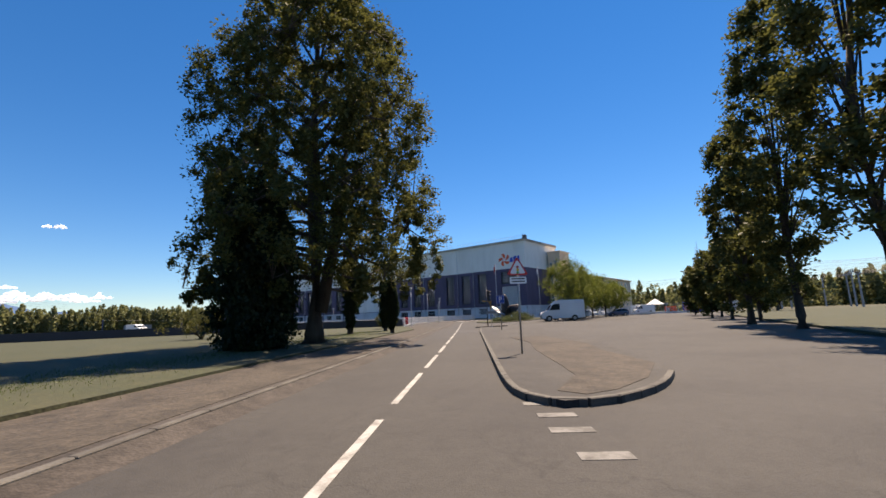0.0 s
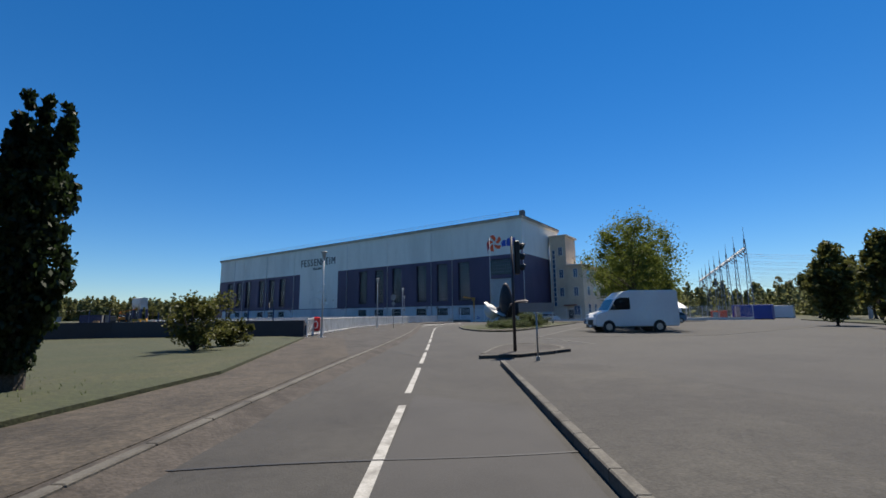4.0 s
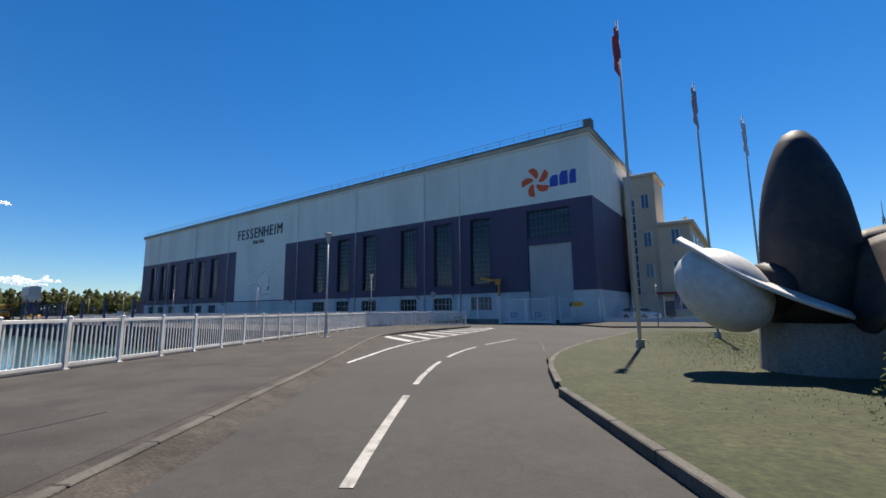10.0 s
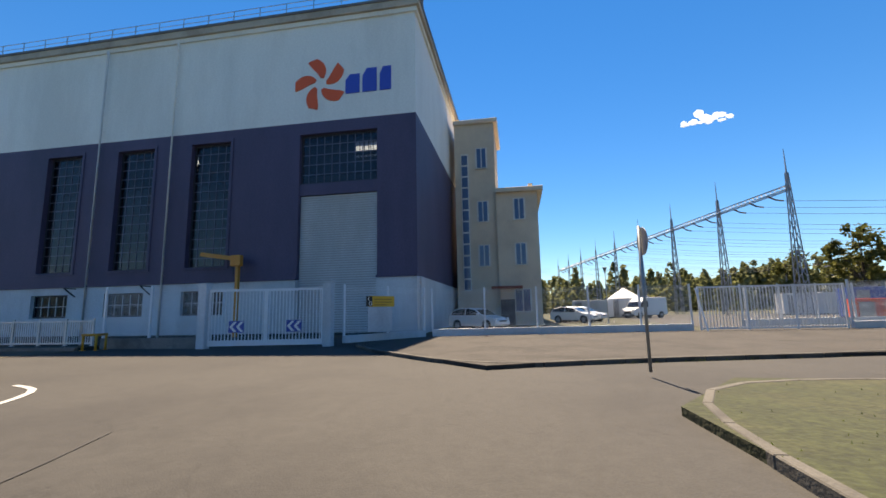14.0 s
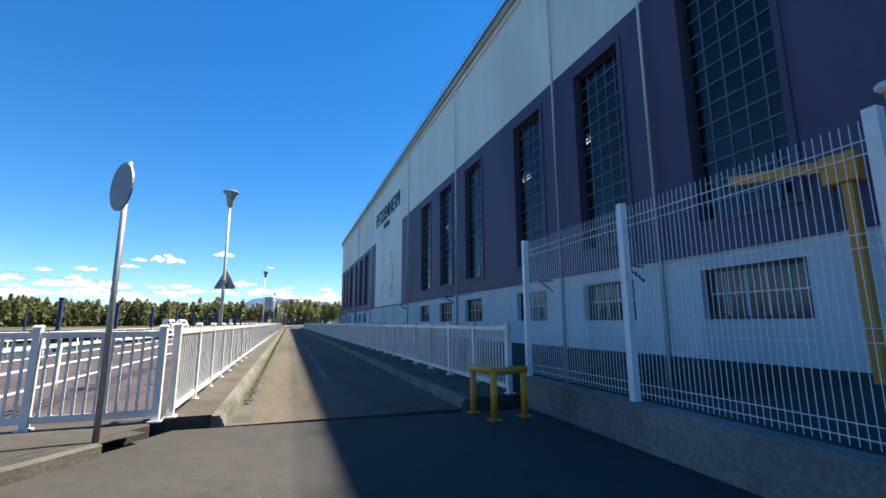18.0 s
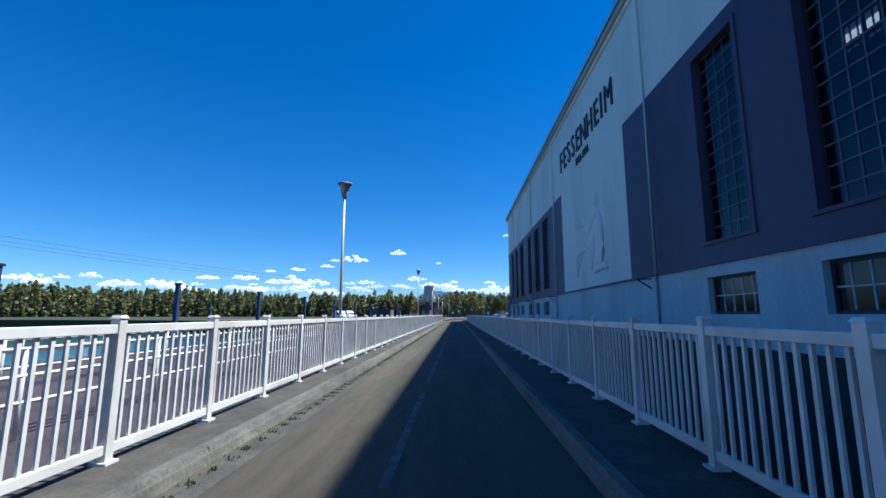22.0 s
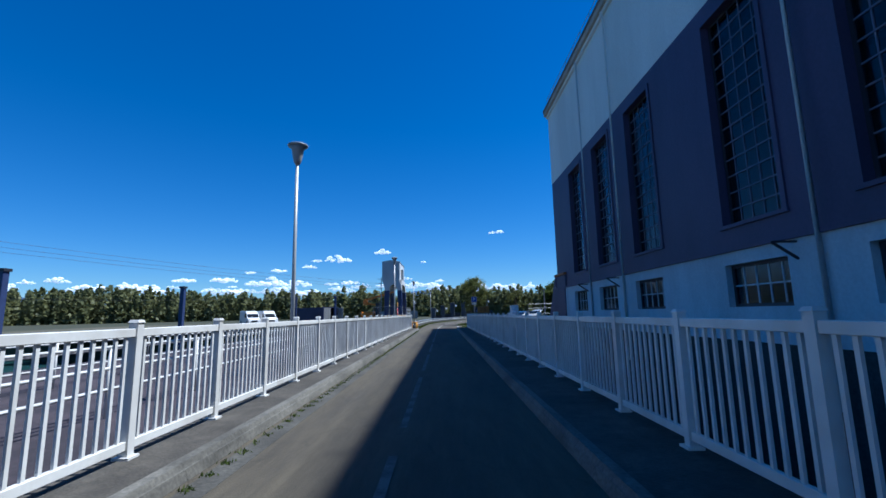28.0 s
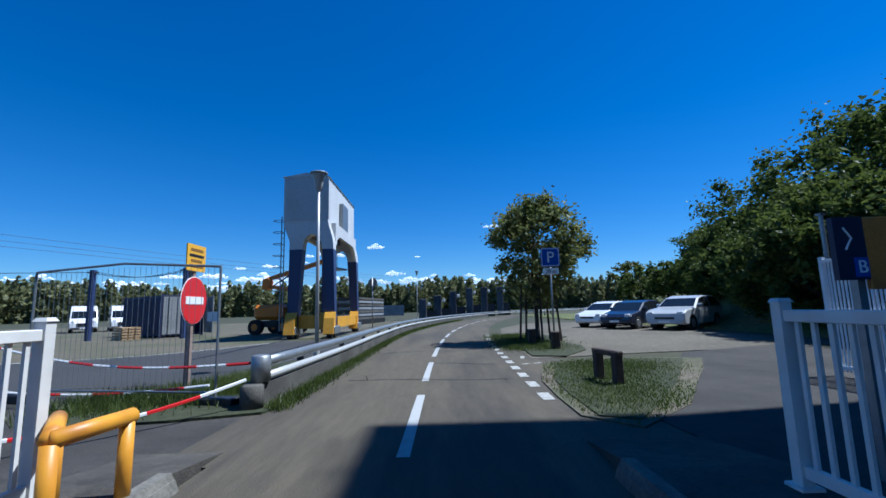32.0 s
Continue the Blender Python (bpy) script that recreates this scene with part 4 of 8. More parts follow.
for y in (-24.2, 35):
    hall_part("aerial", Shape().tube([(FX + 2, y, 21.3), (FX + 2, y, 23.2)], 0.03, 5).bar((FX + 1.6, y, 22.8), (FX + 2.4, y, 22.8), 0.04), GALV, "small roof aerial")
hall_part("roof_hood", Shape().box(FX + 0.4, FX + 1.4, Y0 - 0.3, Y0 + 0.6, 21.38, 22.5), ROOF, "small dark roof hood")

# letters on the wall
def lettering(text, size, y, z, x, depth, mat, parent_of, squeeze=1.0, label=""):
    cu = bpy.data.curves.new("lettering", "FONT")
    cu.body, cu.size, cu.extrude, cu.align_x = text, size, depth, "CENTER"
    ob = bpy.data.objects.new("lettering", cu)
    me = bpy.data.meshes.new_from_object(ob)
    me.materials.clear()
    me.materials.append(mat)
    o2 = hall_part("lettering", me, mat, label)
    # reads from -x: its right is -y
    o2.matrix_basis = Matrix.Translation((x - FX, y - 33, z)) @ Matrix(((0, 0, -1, 0), (-1, 0, 0, 0), (0, 1, 0, 0), (0, 0, 0, 1))) @ Matrix.Diagonal((squeeze, 1, 1, 1))
    return o2
y = 45.75
for ch, w in zip("FESSENHEIM", (1.36, 1.42, 1.42, 1.42, 1.46, 1.72, 1.72, 1.46, 0.8, 2.1)):
    lettering(ch, 2.9, y - w / 2, 15.75, FX - 0.06, 0.05, LETTER, hall, 0.80, "tall narrow black letter")
    y -= w * 1.045
lettering("1953-1956", 0.98, 38.2, 14.55, FX - 0.05, 0.04, LETTER, hall, 0.9, "small black date")

# round emblem of orange petals and blue block marks
def petal(a, r0, r1, w):
    """Outline of one curved petal round the emblem's centre."""
    left, right = [], []
    for k in range(9):
        s = k / 8
        r = r0 + (r1 - r0) * s
        th = a + 0.55 * s
        half = w * (0.25 + 0.75 * math.sin(math.pi * min(1, 0.05 + 0.86 * s)) ** 0.7) * (0.45 + 0.55 * s) / r * 0.5
        left.append((math.cos(th + half) * r, math.sin(th + half) * r))
        right.append((math.cos(th - half) * r, math.sin(th - half) * r))
    return left + right[::-1]
for k in range(5):
    o = petal(math.radians(72 * k + 78), 0.42, 1.8, 1.15)
    hall_part("petal", Shape().plate([(-19.05 - u, 16.2 + v) for u, v in o], "x", FX - 0.06, FX + 0.01), ORANGE, "orange red painted petal")
for y, w, h in ((-21.25, 0.95, 1.3), (-22.4, 0.95, 1.6), (-23.45, 0.75, 1.6)):
    hall_part("mark", Shape().plate([(y - w / 2, 15.3), (y + w / 2, 15.3), (y + w / 2, 15.3 + h * 0.7), (y + w * 0.2, 15.3 + h), (y - w / 2, 15.3 + h)], "x", FX - 0.06, FX + 0.01), BLUE, "blue painted block mark")

# relief: plain rounded strokes of render
pebble = bmesh.new()
bmesh.ops.create_icosphere(pebble, subdivisions=1, radius=1.0)
PEBBLE_V = [v.co.copy() for v in pebble.verts]
PEBBLE_F = [tuple(v.index for v in f.verts) for f in pebble.faces]
pebble.free()

rel = hall_part("relief", Shape().plate([(32.0, 4.5), (42.4, 4.5), (42.4, 12.2), (32.0, 12.2)], "x", FX - 0.012, FX + 0.01), WHITE_WALL, "pale abstract relief of rounded strokes")
for pts, r in (([(35.15, 10.6), (35.1, 10.2), (35.05, 9.7)], [0.34, 0.48, 0.34]),
               ([(35.0, 9.6), (34.5, 8.6), (34.05, 7.2), (34.1, 6.0), (34.7, 5.0)], [0.16, 0.30, 0.32, 0.30, 0.16]),
               ([(35.5, 9.2), (36.6, 8.6), (37.5, 8.2), (39.0, 8.5), (39.8, 9.0)], [0.2, 0.26, 0.24, 0.2, 0.14]),
               ([(39.8, 9.0), (40.6, 10.0), (41.3, 11.6)], [0.14, 0.12, 0.06]),
               ([(39.6, 9.2), (40.1, 10.2), (40.5, 11.5)], [0.13, 0.10, 0.05]),
               ([(40.3, 8.8), (41.2, 9.4), (41.9, 10.1)], [0.12, 0.1, 0.05]),
               ([(37.6, 8.0), (38.6, 7.2), (38.9, 6.9)], [0.12, 0.16, 0.1]),
               ([(36.2, 7.4), (36.4, 6.3), (37.0, 4.9)], [0.14, 0.26, 0.14]),
               ([(36.4, 6.0), (38.6, 6.9), (40.9, 6.6), (41.3, 5.9), (41.0, 4.7)], [0.16, 0.26, 0.28, 0.2, 0.14]),
               ([(38.9, 6.9), (40.2, 5.9), (41.1, 5.0)], [0.12, 0.18, 0.1]),
               ([(33.3, 4.75), (34.4, 4.95), (35.6, 4.8), (36.5, 4.65)], [0.16, 0.30, 0.26, 0.12])):
    body = Shape().tube([(0.0, y, z) for y, z in pts], r, 14)
    body.v = [(FX + x * 0.5, y, z) for x, y, z in body.v]
    hall_part("stroke", body, WHITE_WALL, parent=rel, smooth=True)
for i in range(26):
    yy, zz = 33.4 + (i % 9) * 0.36 + 0.1 * math.sin(i * 2.1), 4.75 + (i // 9) * 0.26
    hall_part("stroke", Shape().add([Vector((FX + 0.02 + v.x * 0.1, yy + v.y * 0.19, zz + v.z * 0.15)) for v in PEBBLE_V], PEBBLE_F), WHITE_WALL, parent=rel, smooth=True)

# ---- office wing behind the hall ----
annex = thing("office_wing", "cream rendered office wing with stair tower and blue windows", "building", at=(30, -25, 0))
def annex_part(name, sh, mat, label="", parent=None, **k):
    ob = part(name, sh, mat, parent or annex, label, **k)
    if parent is None:
        ob.location = (-30, 25, 0)
    return ob
annex_part("tower_wall", Shape().box(24.4, 31.1, -29.6, -25.95, -0.3, 18.4), CREAM, "cream rendered tower wall")
annex_part("tower_roof", Shape().box(24.1, 31.4, -29.95, -25.9, 18.4, 18.8), CREAM, "thin projecting roof slab", bevel=0.03)
annex_part("wing_wall", Shape().box(24.1, 80, -33.2, -29.62, -0.3, 11.6), CREAM, "cream rendered wall")
annex_part("wing_wall", Shape().box(31.2, 80, -29.62, -14.5, -0.3, 11.6), CREAM, "cream rendered wall")
annex_part("wing_roof", Shape().box(23.7, 80.4, -33.7, -29.64, 11.6, 12.0), CREAM, "projecting eave", bevel=0.03)
annex_part("wing_roof", Shape().box(31.2, 80.4, -29.64, -14.2, 11.6, 12.0), CREAM, "projecting eave", bevel=0.03)
annex_part("chimney", Shape().box(25.0, 25.4, -32.9, -32.5, 12.0, 12.6), CREAM)
def house_window(x, y, z, w, h, side):
    """A blue-grey casement let into the wall; side: 'x' faces -x, 'y' faces -y."""
    def bx(a0, a1, d0, d1, z0, z1):
        return Shape().box(x + d0, x + d1, y + a0, y + a1, z0, z1) if side == "x" else Shape().box(x + a0, x + a1, y + d0, y + d1, z0, z1)
    f = annex_part("window", bx(-w / 2 - 0.08, w / 2 + 0.08, -0.05, 0.02, z - 0.08, z + h + 0.08), FENCE, "pale window surround")
    for s in (-1, 1):
        annex_part("pane", bx(s * w / 4 - w / 4 + 0.05, s * w / 4 + w / 4 - 0.05, -0.075, -0.052, z, z + h), WINDOW_BLUE, "blue reflecting pane", parent=f)
    annex_part("sill", bx(-w / 2 - 0.12, w / 2 + 0.12, -0.14, -0.05, z - 0.16, z - 0.08), CREAM, parent=f)
WINDOW_BLUE = material("blue window glass", (0.05, 0.10, 0.20), 0.08, vary=0.1, bump=0.0)
for z in (5.2, 9.2, 14.2):
    house_window(24.4, -28.4, z, 0.9, 1.8, "x")
for z, w in ((1.2, 1.3), (5.2, 0.9), (9.2, 0.9)):
    house_window(24.1, -31.6, z, w, 1.8, "x")
for i in range(11):
    for z in (1.6, 5.4, 9.0):
        house_window(27.5 + i * 4.6, -33.2, z, 1.5, 1.8, "y")
st = annex_part("stair_window", Shape().box(24.34, 24.42, -27.2, -26.5, 3.0, 15.6), FENCE, "tall narrow stair window")
for i in range(12):
    annex_part("pane", Shape().box(24.31, 24.335, -27.12, -26.58, 3.1 + i * 1.04, 4.0 + i * 1.04), WINDOW_BLUE, parent=st)
annex_part("porch", Shape().box(23.1, 24.1, -31.6, -29.0, 3.1, 3.3), material("red porch tiles", (0.35, 0.09, 0.06), 0.8), "red tiled porch roof")
annex_part("entrance_door", Shape().box(24.02, 24.1, -30.9, -29.7, 0.0, 2.2), STEEL_DARK, "dark entrance door")

# ---- white bar fences ----
POST = Shape().box(-0.039, 0.039, -0.039, 0.039, 0.0, 1.13).box(-0.048, 0.048, -0.048, 0.048, 1.13, 1.155, 0.7).box(-0.07, 0.07, -0.07, 0.07, 0.0, 0.02).mesh("post", FENCE)
SLAT = Shape().box(-0.0145, 0.0145, -0.011, 0.011, 0.13, 1.02).mesh("slat", FENCE)
TOP_RAIL = Shape().box(0.039, 1.341, -0.028, 0.028, 1.005, 1.08).mesh("top_rail", FENCE, False, 0.006)
LOW_RAIL = Shape().box(0.039, 1.341, -0.022, 0.022, 0.07, 0.145).mesh("low_rail", FENCE, False, 0.005)
def fence_panel(label, group):
    p = thing("bar_fence", label, "fence", group)
    part("post", POST, FENCE, p)
    part("top_rail", TOP_RAIL, FENCE, p)
    part("low_rail", LOW_RAIL, FENCE, p)
    for i in range(11):
        part("slat", SLAT, FENCE, p, at=(0.115 * (i + 1), 0, 0))
    return p
def run_fence(pts, z, label, group, pitch=1.38):
    """Panels end to end along a polyline; returns nothing."""
    first = None
    for a, b in zip(pts, pts[1:]):
        a, b = Vector(a), Vector(b)
        n = max(1, round((b - a).length / pitch))
        d = (b - a) / n
        turn = math.atan2(d.y, d.x)
        for i in range(n):
            q = a + d * i
            m = Matrix.Translation((q.x, q.y, z)) @ Matrix.Rotation(turn, 4, "Z") @ Matrix.Diagonal((d.length / 1.38, 1, 1, 1))
            if first is None:
                first = fence_panel(label, group)
                first.matrix_basis = m
            else:
                c = copy_thing(first, Matrix())
                c.matrix_basis = m
    e = tagged(part("fence_end_post", POST, FENCE), "white square steel end post of the fence", "post", group)
    e.location = (pts[-1][0], pts[-1][1], z)
run_fence([(-2.47, -13.4), (-2.47, 88.0)], 0.148, "white painted steel bar fence panel on the bridge edge", "bridge fence, canal side")
run_fence([(2.3, -13.3), (2.3, 87.9)], 0.148, "white painted steel bar fence panel before the hall", "bridge fence, hall side")
run_fence([(-51.3, -39.9), (-37.0, -28.9), (-22.5, -20.6), (-12.2, -15.0), (-8.4, -14.9), (-6.1, -19.9)], 0.125, "white painted steel bar fence panel on the approach", "approach fence")
run_fence([(-7.6, -13.5), (-2.6, -13.5)], 0.125, "white painted steel bar fence panel at the bridge head", "approach fence")
# dark bar fence and quay wall towards the canal
setting("quay_wall", Shape().bar((-51.38, -39.72, 0.45), (-58.2, -31.0, 0.45), 0.3, 1.3).bar((-58.2, -31.0, 0.45), (-90, -14.2, 0.45), 0.3, 1.3).bar((-90, -14.2, 0.45), (-190, 10, 0.45), 0.3, 1.3), STEEL_DARK, "dark painted quay wall along the canal", "wall")

# white pipe rails on the deck beyond the canal-side fence
setting("intake_deck", Shape().box(-13.5, -2.76, -13.2, 89.4, -2.9, -0.25), material("intake deck concrete", (0.0495, 0.0363, 0.04092), 0.9, vary=0.3, scale=1.5, grain=10, second=(0.0264, 0.0198, 0.02376), bump=0.3), "dark stained concrete intake deck beside the bridge", "deck")
for x, ph in ((-5.2, 0.0), (-8.9, 0.7), (-13.2, 0.3)):
    rl = thing("pipe_rail", "white steel pipe railing with three bars on the intake deck", "railing", "intake railings", at=(x, 38, -0.25))
    for h in (0.45, 0.78, 1.12):
        part("rail", Shape().tube([(0, -51, h), (0, 51, h)], 0.03, 6), FENCE, rl, smooth=True)
    for i in range(41):
        part("post", Shape().tube([(0, -50 + ph + i * 2.5, 0), (0, -50 + ph + i * 2.5, 1.12)], 0.03, 6), FENCE, rl, smooth=True)

# ---- street lamps ----
def street_lamp(x, y, z, tall=5.0, lean=(0, 0)):
    lp = thing("street_lamp", "slim white steel lamp post with a funnel-shaped bowl", "street lamp", "street lamps", at=(x, y, z))
    part("foot", Shape().box(-0.16, 0.16, -0.16, 0.16, 0, 0.03).tube([(0, 0, 0.03), (0, 0, 0.5)], [0.075, 0.07], 10), LAMP_POLE, lp, "bolted foot")
    part("pole", Shape().tube([(0, 0, 0.03), (lean[0] * 0.5, lean[1] * 0.5, tall * 0.5), (lean[0], lean[1], tall - 0.42)], [0.05, 0.042, 0.032], 10), LAMP_POLE, lp, smooth=True)
    X, Y = lean
    bowl = Shape().tube([(X, Y, tall - 0.46), (X, Y, tall - 0.40), (X, Y, tall - 0.30), (X, Y, tall - 0.12), (X, Y, tall - 0.04)], [0.045, 0.075, 0.10, 0.13, 0.19], 16)
    part("bowl", bowl, LAMP_HEAD, lp, "grey funnel bowl", smooth=True)
    part("cap", Shape().tube([(X, Y, tall - 0.04), (X, Y, tall - 0.01), (X, Y, tall + 0.03)], [0.215, 0.22, 0.10], 16), LAMP_HEAD, lp, "flat round cap", smooth=True)
    return lp
for x, y, z in ((-51.44, -41.4, 0.12), (-36.1, -31.0, 0.12), (-21.6, -21.9, 0.12), (-2.93, -6.31, -0.25), (-2.93, 14.52, -0.25), (-2.93, 38.93, -0.25), (-2.93, 59.94, -0.25), (-2.93, 79.26, -0.25)):
    street_lamp(x, y, z, 5.09 - z)
street_lamp(-2.75, 95.4, 0.0, 4.7)
street_lamp(-2.0, 131.0, 0.0, 5.4)
street_lamp(24.6, -38.5, 0.0, 4.7)

# ---- signs ----
RED = material("sign red", (0.55, 0.015, 0.015), 0.4, vary=0.05, bump=0.0)
SIGN_WHITE = material("sign white", (0.78, 0.78, 0.77), 0.4, vary=0.04, bump=0.0)
YELLOW = material("sign yellow", (0.74, 0.40, 0.02), 0.45, vary=0.06, bump=0.0)
SIGN_BLUE = material("sign blue", (0.012, 0.06, 0.34), 0.4, vary=0.05, bump=0.0)
SIGN_BACK = material("sign back grey", (0.24, 0.24, 0.25), 0.55, 0.3, vary=0.15, bump=0.0)
BLACK = material("black plastic", (0.012, 0.012, 0.013), 0.5, vary=0.1, bump=0.0)
def disc(r, y0, y1, z, seg=28, sx=1.0):
    return Shape().plate([(math.cos(2 * math.pi * k / seg) * r * sx, z + math.sin(2 * math.pi * k / seg) * r) for k in range(seg)], "y", y0, y1)
def rect(w, h, z, y0, y1, x=0.0, r=0.04):
    o = []
    for cx, cz, a in ((w / 2 - r, h / 2 - r, 0), (-w / 2 + r, h / 2 - r, 90), (-w / 2 + r, -h / 2 + r, 180), (w / 2 - r, -h / 2 + r, 270)):
        for k in range(4):
            t = math.radians(a + 30 * k)
            o.append((x + cx + r * math.cos(t), z + cz + r * math.sin(t)))
    return Shape().plate(o, "y", y0, y1)
def triangle(s, z, y0, y1):
    o = []
    for a in (90, 210, 330):
        for k in (-40, 0, 40):
            t = math.radians(a)
            o.append((math.cos(t) * (s * 0.5) + 0.045 * math.cos(math.radians(a + k)), z + math.sin(t) * (s * 0.5) + 0.045 * math.sin(math.radians(a + k))))
    return Shape().plate(o, "y", y0, y1)
def sign(label, x, y, z, top, turn, r=0.03):
    """A post whose plates face -y before the turn."""
    s = thing("road_sign", label, "road sign", at=(x, y, z), turn=turn)
    part("post", Shape().tube([(0, 0.05, 0), (0, 0.05, top)], r, 10), GALV, s, "galvanised post", smooth=True)
    return s
def text_part(name, body, size, x, y, z, mat, parent):
    cu = bpy.data.curves.new(name, "FONT")
    cu.body, cu.size, cu.extrude, cu.align_x = body, size, 0.003, "CENTER"
    me = bpy.data.meshes.new_from_object(bpy.data.objects.new(name, cu))
    me.materials.clear()
    me.materials.append(mat)
    o = part(name, me, mat, parent)
    o.matrix_basis = Matrix.Translation((x, y, z)) @ Matrix.Rotation(math.pi / 2, 4, "X")
    return o
# warning triangle with a traffic light and a plate below
s = sign("white post with red-edged warning triangle and plate below", -81.0, -73.35, 0.11, 2.86, -46)
part("triangle", triangle(0.60, 2.54, -0.01, 0.01), RED, s, "red-edged triangle")
part("face", triangle(0.42, 2.54, -0.016, -0.012), SIGN_WHITE, s)
for k, m in ((0.10, RED), (0.0, YELLOW), (-0.10, material("sign green", (0.02, 0.3, 0.08), 0.4, bump=0.0))):
    part("spot", disc(0.042, -0.022, -0.018, 2.51 + k * 0.85, 14), m, s)
part("plate", rect(0.52, 0.21, 2.19, -0.01, 0.01), SIGN_WHITE, s, "white plate with illegible lines")
for k in (0.07, -0.06):
    part("writing_bar", rect(0.40, 0.035, 2.19 + k * 0.65, -0.016, -0.012, 0, 0.01), BLACK, s)
s = sign("blue square parking sign on a grey post", -65.06, -63.05, 0.11, 2.55, -58)
part("plate", rect(0.6, 0.6, 2.25, -0.01, 0.01), SIGN_BLUE, s, "blue plate")
part("border", rect(0.56, 0.56, 2.25, -0.013, -0.011), SIGN_WHITE, s)
part("field", rect(0.52, 0.52, 2.25, -0.017, -0.014), SIGN_BLUE, s)
text_part("letter", "P", 0.5, 0, -0.02, 2.08, SIGN_WHITE, s)
s = sign("blue square parking sign with a small plate, beside young trees", 3.7, 98.6, 0.05, 3.05, 0)
part("plate", rect(0.6, 0.6, 2.78, -0.01, 0.01), SIGN_BLUE, s, "blue plate")
part("border", rect(0.56, 0.56, 2.78, -0.013, -0.011), SIGN_WHITE, s)
part("field", rect(0.52, 0.52, 2.78, -0.017, -0.014), SIGN_BLUE, s)
text_part("letter", "P", 0.5, 0, -0.02, 2.61, SIGN_WHITE, s)
part("small_plate", rect(0.5, 0.2, 2.33, -0.01, 0.01), SIGN_WHITE, s, "white distance plate")
text_part("letter", "20 m", 0.17, 0, -0.014, 2.27, BLACK, s)
for x, y, z, tp, tn in ((-38.4, -35.2, 0.12, 3.15, -80), (-2.95, -14.35, 0.12, 2.95, -52), (-3.6, 110.0, 0, 3.2, 170), (-4.73, -33.55, 0.11, 2.75, 4)):
    s = sign("round sign seen from its grey back on a thin post", x, y, z, tp, tn)
    part("disc", disc(0.27, -0.01, 0.01, tp - 0.3), SIGN_BACK, s, "grey sign back")
    if x < -10:
        part("small_plate", rect(0.36, 0.2, tp - 0.85, -0.01, 0.01), SIGN_BACK, s)
s = thing("warning_sign", "triangular sign seen from its grey back, fixed to the lamp post", "road sign", at=(-2.93, -6.31, 0), turn=-22)
part("triangle", triangle(0.60, 2.45, 0.07, 0.09), SIGN_BACK, s)
part("clamp", Shape().tube([(0, 0, 2.4), (0, 0, 2.5)], 0.075, 10), GALV, s)
# refuge: traffic light, arrow board, posts
tl = thing("traffic_light", "dark three-lamp traffic light on a slim pole", "traffic light", at=(-54.65, -55.2, 0.11), turn=30)
part("pole", Shape().tube([(0, 0.06, 0), (0, 0.06, 3.84)], [0.055, 0.045], 12), STEEL_DARK, tl, smooth=True)
part("back_board", Shape().plate([(-0.18, 2.52), (0.18, 2.52), (0.18, 3.70), (-0.18, 3.70)], "y", -0.03, -0.015), BLACK, tl)
part("housing", Shape().box(-0.15, 0.15, -0.2, -0.032, 2.54, 3.68), BLACK, tl, bevel=0.03)
for i in range(3):
    zc = 2.74 + i * 0.36
    part("lens", disc(0.105, -0.215, -0.2, zc, 18), SIGN_BACK, tl, "unlit lens")
    hood = Shape()
    for k in range(13):
        a = math.radians(-25 + 230 * k / 12)
        c, w = math.cos(a) * 0.145, math.sin(a) * 0.145
        hood.v += [(c, -0.2, zc + w), (c * 0.96, -0.36 - 0.06 * math.sin(a), zc + w * 0.96)]
    hood.f = [(2 * k, 2 * k + 1, 2 * k + 3, 2 * k + 2) for k in range(12)]
    hv = part("visor", hood, BLACK, tl, smooth=True)
    hv.modifiers.new("thickness", "SOLIDIFY").thickness = 0.008
s = sign("grey direction plate on a thin post on the refuge", -56.2, -56.6, 0.0, 1.6, -58, 0.025)
part("plate", rect(1.0, 0.26, 1.5, -0.01, 0.01), SIGN_BACK, s, "grey plate")
part("foot", Shape().tube([(0, 0.05, 0), (0, 0.05, 0.12)], 0.06, 10), GALV, s)
# lifebuoy box at the fence corner
lb = thing("lifebuoy_box", "red lifebuoy case hung on the white fence", "lifebuoy", at=(-49.9, -39.1, 0.25), turn=-72)
part("case", Shape().box(-0.28, 0.28, -0.22, -0.06, 0.15, 1.05), material("lifebuoy red", (0.62, 0.03, 0.03), 0.4, vary=0.08, bump=0.0), lb, bevel=0.078)
rg = Shape().tube([(0.15 * math.cos(2 * math.pi * k / 20), -0.235, 0.55 + 0.22 * math.sin(2 * math.pi * k / 20)) for k in range(21)], 0.026, 6)
part("ring", rg, SIGN_WHITE, lb, "white ring mark")
lb2 = thing("notice_plate", "white notice plate with a red mark on the fence", "sign", at=(-2.41, 34.55, 0.4))
part("plate", Shape().box(0.0, 0.02, -0.2, 0.2, 0, 0.7), SIGN_WHITE, lb2)
rg = Shape().tube([(0.026, 0.12 * math.cos(0.5 + 5.2 * k / 14), 0.38 + 0.2 * math.sin(0.5 + 5.2 * k / 14)) for k in range(15)], 0.024, 6)
part("mark", rg, RED, lb2)

# ---- yard gate, pillars, fences ----
GATE_WHITE = material("gate paint", (0.70, 0.72, 0.74), 0.5, vary=0.06, scale=1, grain=15, bump=0.05)
